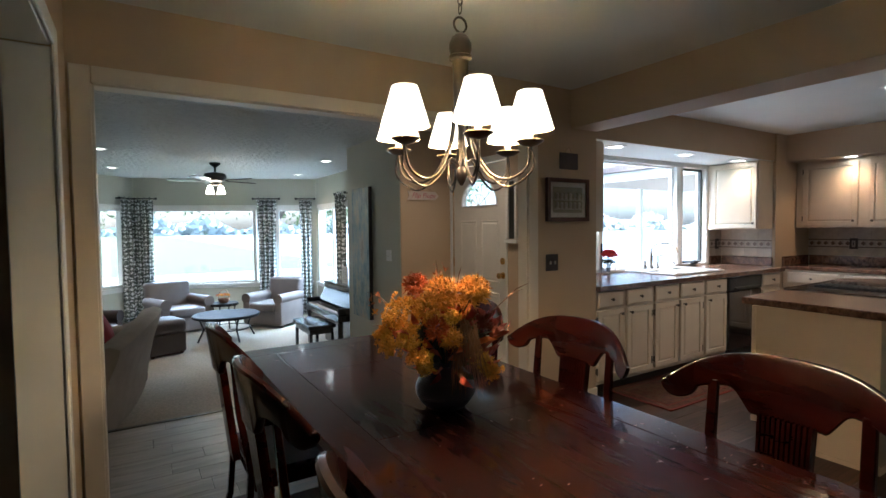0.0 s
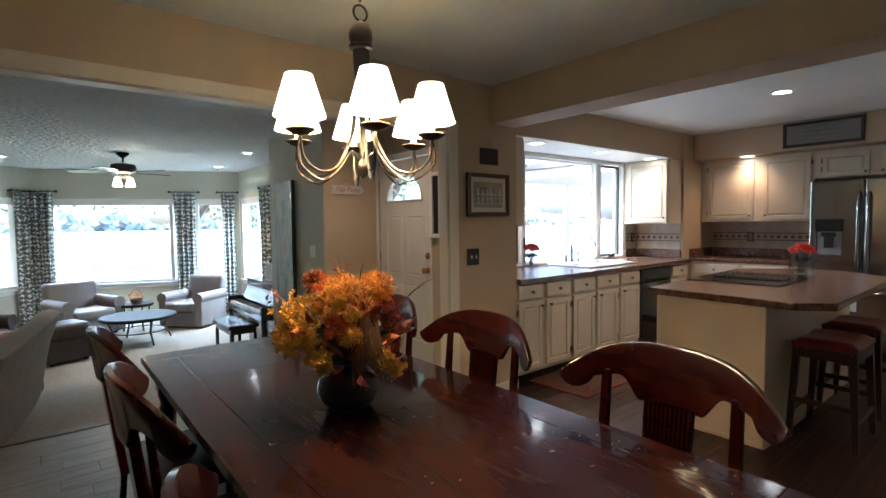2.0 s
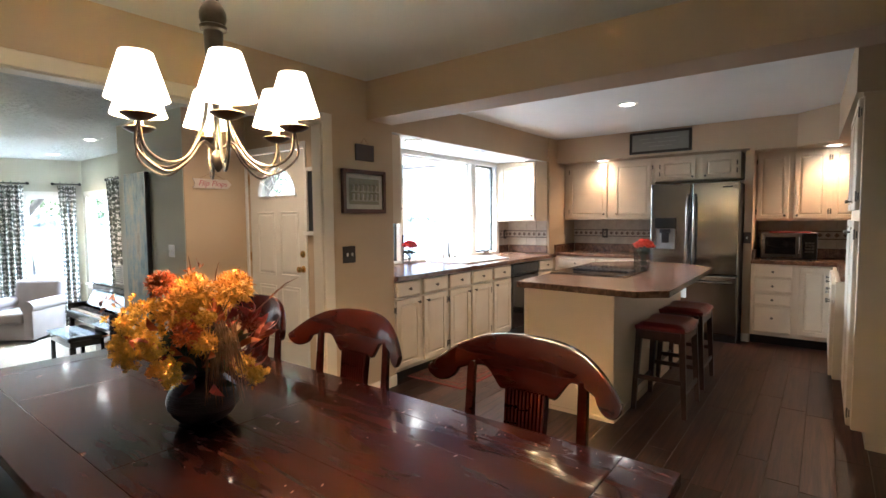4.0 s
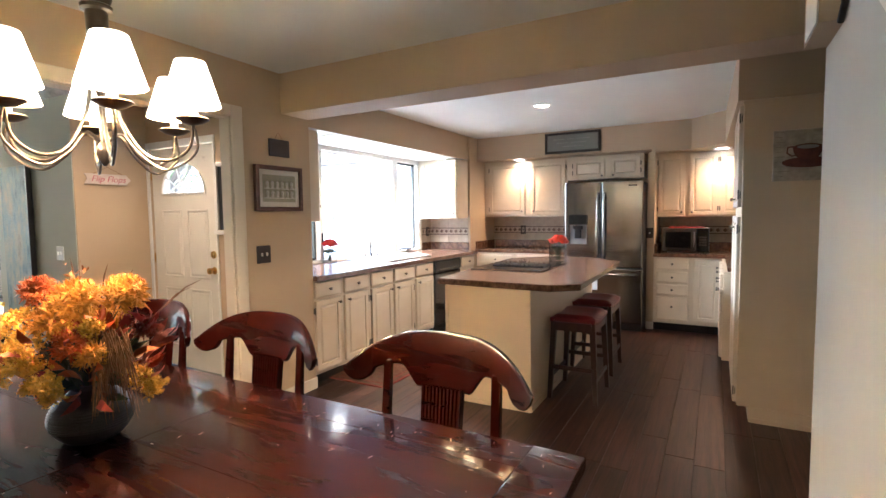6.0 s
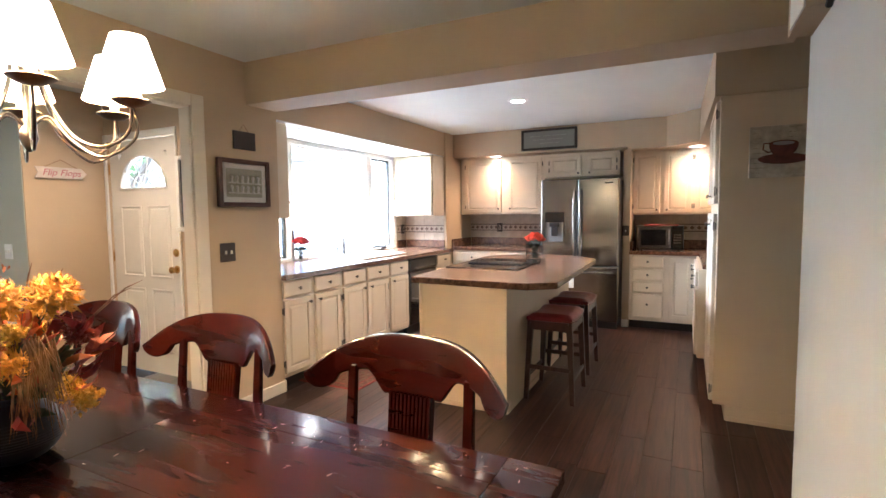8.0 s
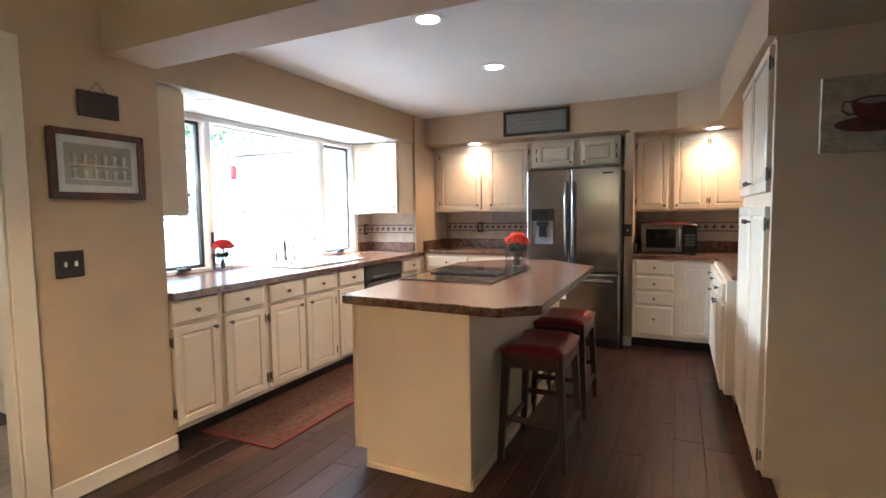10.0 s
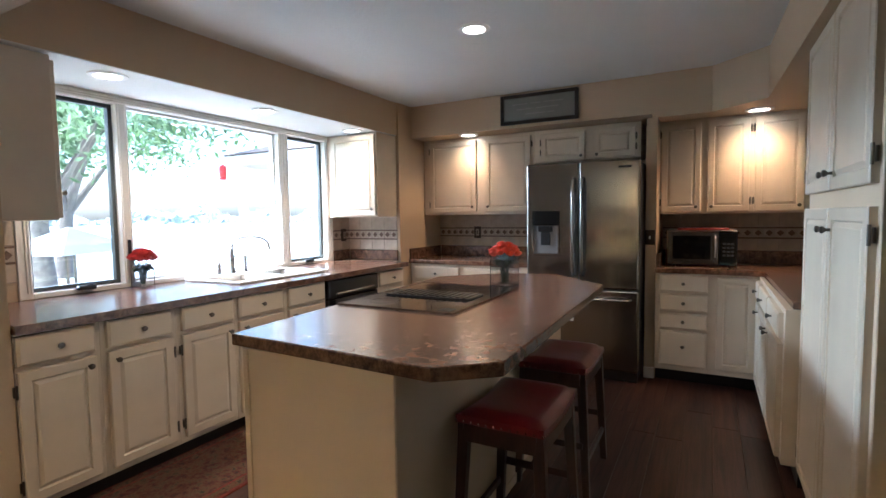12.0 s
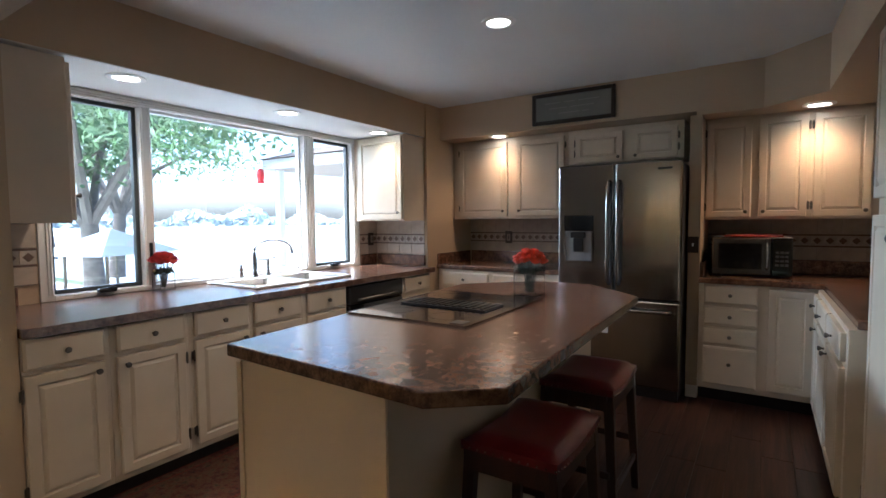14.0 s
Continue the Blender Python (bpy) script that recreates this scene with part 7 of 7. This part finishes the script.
tree(10.35, 12.6, 6.0, 3.0, 1, 0.17, "leafy shade tree with a forked trunk beyond the patio", 13000, 0.42)
tree(13.5, 19.0, 7.0, 3.2, 2, 0.2, "green shade tree on the lawn", 3600)
tree(3.9, 22.0, 6.5, 3.4, 3, 0.2, "green shade tree across the drive", 9000, 0.27)
tree(8.4, 22.5, 6.5, 3.4, 4, 0.2, "tall green tree across the drive", 9000, 0.27)
tree(-1.5, 21.0, 6.0, 3.0, 5, 0.2, "green tree beside the neighbour's house", 3200, 0.3)
tree(15.5, 30.0, 9.0, 4.5, 8, 0.25, "green tree near the water", 3600, 0.3)
fv, ff = [], []
for k in range(9000):
    a = rng.uniform(-1.5, 1.9)
    d_ = rng.uniform(205, 225)
    cx_, cy_ = math.sin(a) * d_, math.cos(a) * d_
    top_ = 4 + 1.5 * math.sin(a * 23) + 2 * math.sin(a * 61)
    c = Vector((cx_, cy_, rng.uniform(-0.3, top_)))
    d = Vector((rng.gauss(0, 1), rng.gauss(0, 1), rng.gauss(0, 1))).normalized()
    s = d.orthogonal().normalized()
    i = len(fv)
    fv += [c - d * 1.6, c + s * 1.2, c + d * 1.6, c - s * 1.2]
    ff.append((i, i + 1, i + 2, i + 3))
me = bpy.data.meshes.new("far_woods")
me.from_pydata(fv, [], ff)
# haze is put into the woods' pale grey colour
me.materials.append(mat("haze_tinted_woods", (0.42, 0.46, 0.44), 0.95, var=0.2, scale=0.1))
tagged(new("far_woods", me), "line of far woods, haze put into its pale colour", "woods", kind="stuff")

# porch roof beside the patio
po = thing("porch", 0, 0, 0, 0, "covered patio roof with pale fascia and posts beyond the window", "porch")
PX, PY0, PY1 = 12.2, 5.9, 10.1
bpart("ceiling", (PX + 0.08, PY0, 2.30), (16.4, PY1, 2.36), mat("tan_soffit", (0.35, 0.30, 0.24), 0.8), po, 0)
for a, b in (((PX, PY0, 2.30), (PX + 0.078, PY1 + 0.08, 2.48)), ((PX + 0.08, PY1 + 0.002, 2.30), (16.4, PY1 + 0.08, 2.48))):
    bpart("fascia", a, b, mat("grey_fascia", (0.45, 0.45, 0.43), 0.7), po, 0.004)
bm = bmesh.new()
q = [bm.verts.new(p) for p in ((PX - 0.06, PY0, 2.49), (PX - 0.06, PY1 + 0.15, 2.49), (16.5, PY1 + 0.15, 2.49), (16.5, PY0, 2.49), (14.3, PY0, 3.2), (14.3, 8.3, 3.2))]
for f in ((0, 1, 5, 4), (1, 2, 5), (2, 3, 4, 5), (0, 4, 3), (0, 3, 2, 1)):
    bm.faces.new([q[k] for k in f])
part("roof", bm, mat("brown_shingle", (0.13, 0.10, 0.08), 0.9, var=0.3, scale=10), po, "brown shingled roof")
for x, y in ((12.4, 9.95), (14.3, 9.95)):
    bpart("post", (x - 0.06, y - 0.06, -0.268), (x + 0.06, y + 0.06, 2.299), WHITE, po, 0.005)
fd_ = thing("hummingbird_feeder", 12.06, 10.05, 2.04, 0, "red hanging bird feeder under the porch eave", "bird feeder")
lathe(bm := bmesh.new(), [(0.05, 0.0), (0.07, 0.03), (0.05, 0.05), (0.06, 0.07), (0.07, 0.16), (0.06, 0.24), (0.02, 0.27)], 16)
part("bottle", bm, mat("red_plastic", (0.5, 0.02, 0.02), 0.3), fd_, smooth=True)
tube(bm := bmesh.new(), [(0, 0, 0.27), (0.05, 0.02, 0.30), (0.143, 0.03, 0.32)], 0.004, 5)
part("hanger", bm, BLACK, fd_)
# patio swing
sw = thing("patio_table", 9.1, 9.0, -0.27, 20, "white iron patio table with a small canopy and chairs", "patio set")
for a, b in (((-0.5, -0.4), (-0.35, -0.3)), ((0.5, -0.4), (0.35, -0.3)), ((-0.5, 0.4), (-0.35, 0.3)), ((0.5, 0.4), (0.35, 0.3))):
    tube(bm := bmesh.new(), [(a[0], a[1], 0), (b[0], b[1], 0.9), (b[0], b[1], 1.25)], 0.02, 6)
    part("post", bm, PEWTER, sw)
bm = bmesh.new()
q = [bm.verts.new(p) for p in ((-0.6, -0.5, 1.25), (0.6, -0.5, 1.25), (0.6, 0.5, 1.25), (-0.6, 0.5, 1.25), (0, 0, 1.55))]
for k in range(4):
    bm.faces.new((q[k], q[(k + 1) % 4], q[4]))
bm.faces.new(q[:4])
part("canopy", bm, mat("grey_canopy", (0.12, 0.14, 0.14), 0.8), sw)
bpart("tabletop", (-0.45, -0.35, 0.62), (0.45, 0.35, 0.66), PEWTER, sw, 0.01)
# neighbour's house and parked car seen through the living room windows
nh = thing("neighbour_house", -6.0, 24.5, -0.32, 10, "pale sided house with a grey gabled roof across the drive", "house")
bpart("wall", (-5, 0, 0), (5, 7, 2.6), mat("pale_siding", (0.6, 0.6, 0.57), 0.8), nh, 0)
bm = bmesh.new()
q = [bm.verts.new(p) for p in ((-5.4, -0.4, 2.6), (5.4, -0.4, 2.6), (5.4, 7.4, 2.6), (-5.4, 7.4, 2.6), (-5.4, 3.5, 4.6), (5.4, 3.5, 4.6))]
for f in ((0, 1, 5, 4), (3, 4, 5, 2), (0, 4, 3), (1, 2, 5), (0, 3, 2, 1)):
    bm.faces.new([q[i] for i in f])
part("roof", bm, mat("grey_shingle", (0.2, 0.2, 0.2), 0.9, var=0.2, scale=6), nh)
for x in (-3, 0, 3):
    w_ = bpart("window", (x - 0.5, -0.03, 0.9), (x + 0.5, 0.0 - 0.001, 2.0), GLOSSB, nh, 0)


# ---- floor pieces, last ----
def planks(floor_name, x0, x1, y0, y1, w, length, top, material, seed, axis="x"):
    rng = random.Random(seed)
    owner = bpy.data.objects[floor_name]
    meshes = {}
    y, row = y0, 0
    while y < y1 - 0.02:
        ye = min(y + w, y1)
        x = x0 - rng.random() * length
        while x < x1:
            a, b = max(x, x0), min(x + length, x1)
            if b - a > 0.03:
                key = (round(b - a, 2), round(ye - y, 3))
                if key not in meshes:
                    bm = bmesh.new()
                    box(bm, (0.0008, 0.0008, -0.010), (key[0] - 0.0008, key[1] - 0.0008, 0.0), 0.0012)
                    ob = part("plank", bm, material, owner)
                    meshes[key] = ob.data
                else:
                    ob = new("plank", meshes[key])
                    ob.parent = owner
                ob.location = (a, y, top)
            x += length
        y, row = ye, row + 1


planks("floor", 3.42, 10.94, 1.26, WY0, 0.152, 1.22, 0.0, PLANK, 3)
planks("floor", 3.0, 7.0, WY0, 6.29, 0.152, 0.92, 0.0, TILEF, 5)
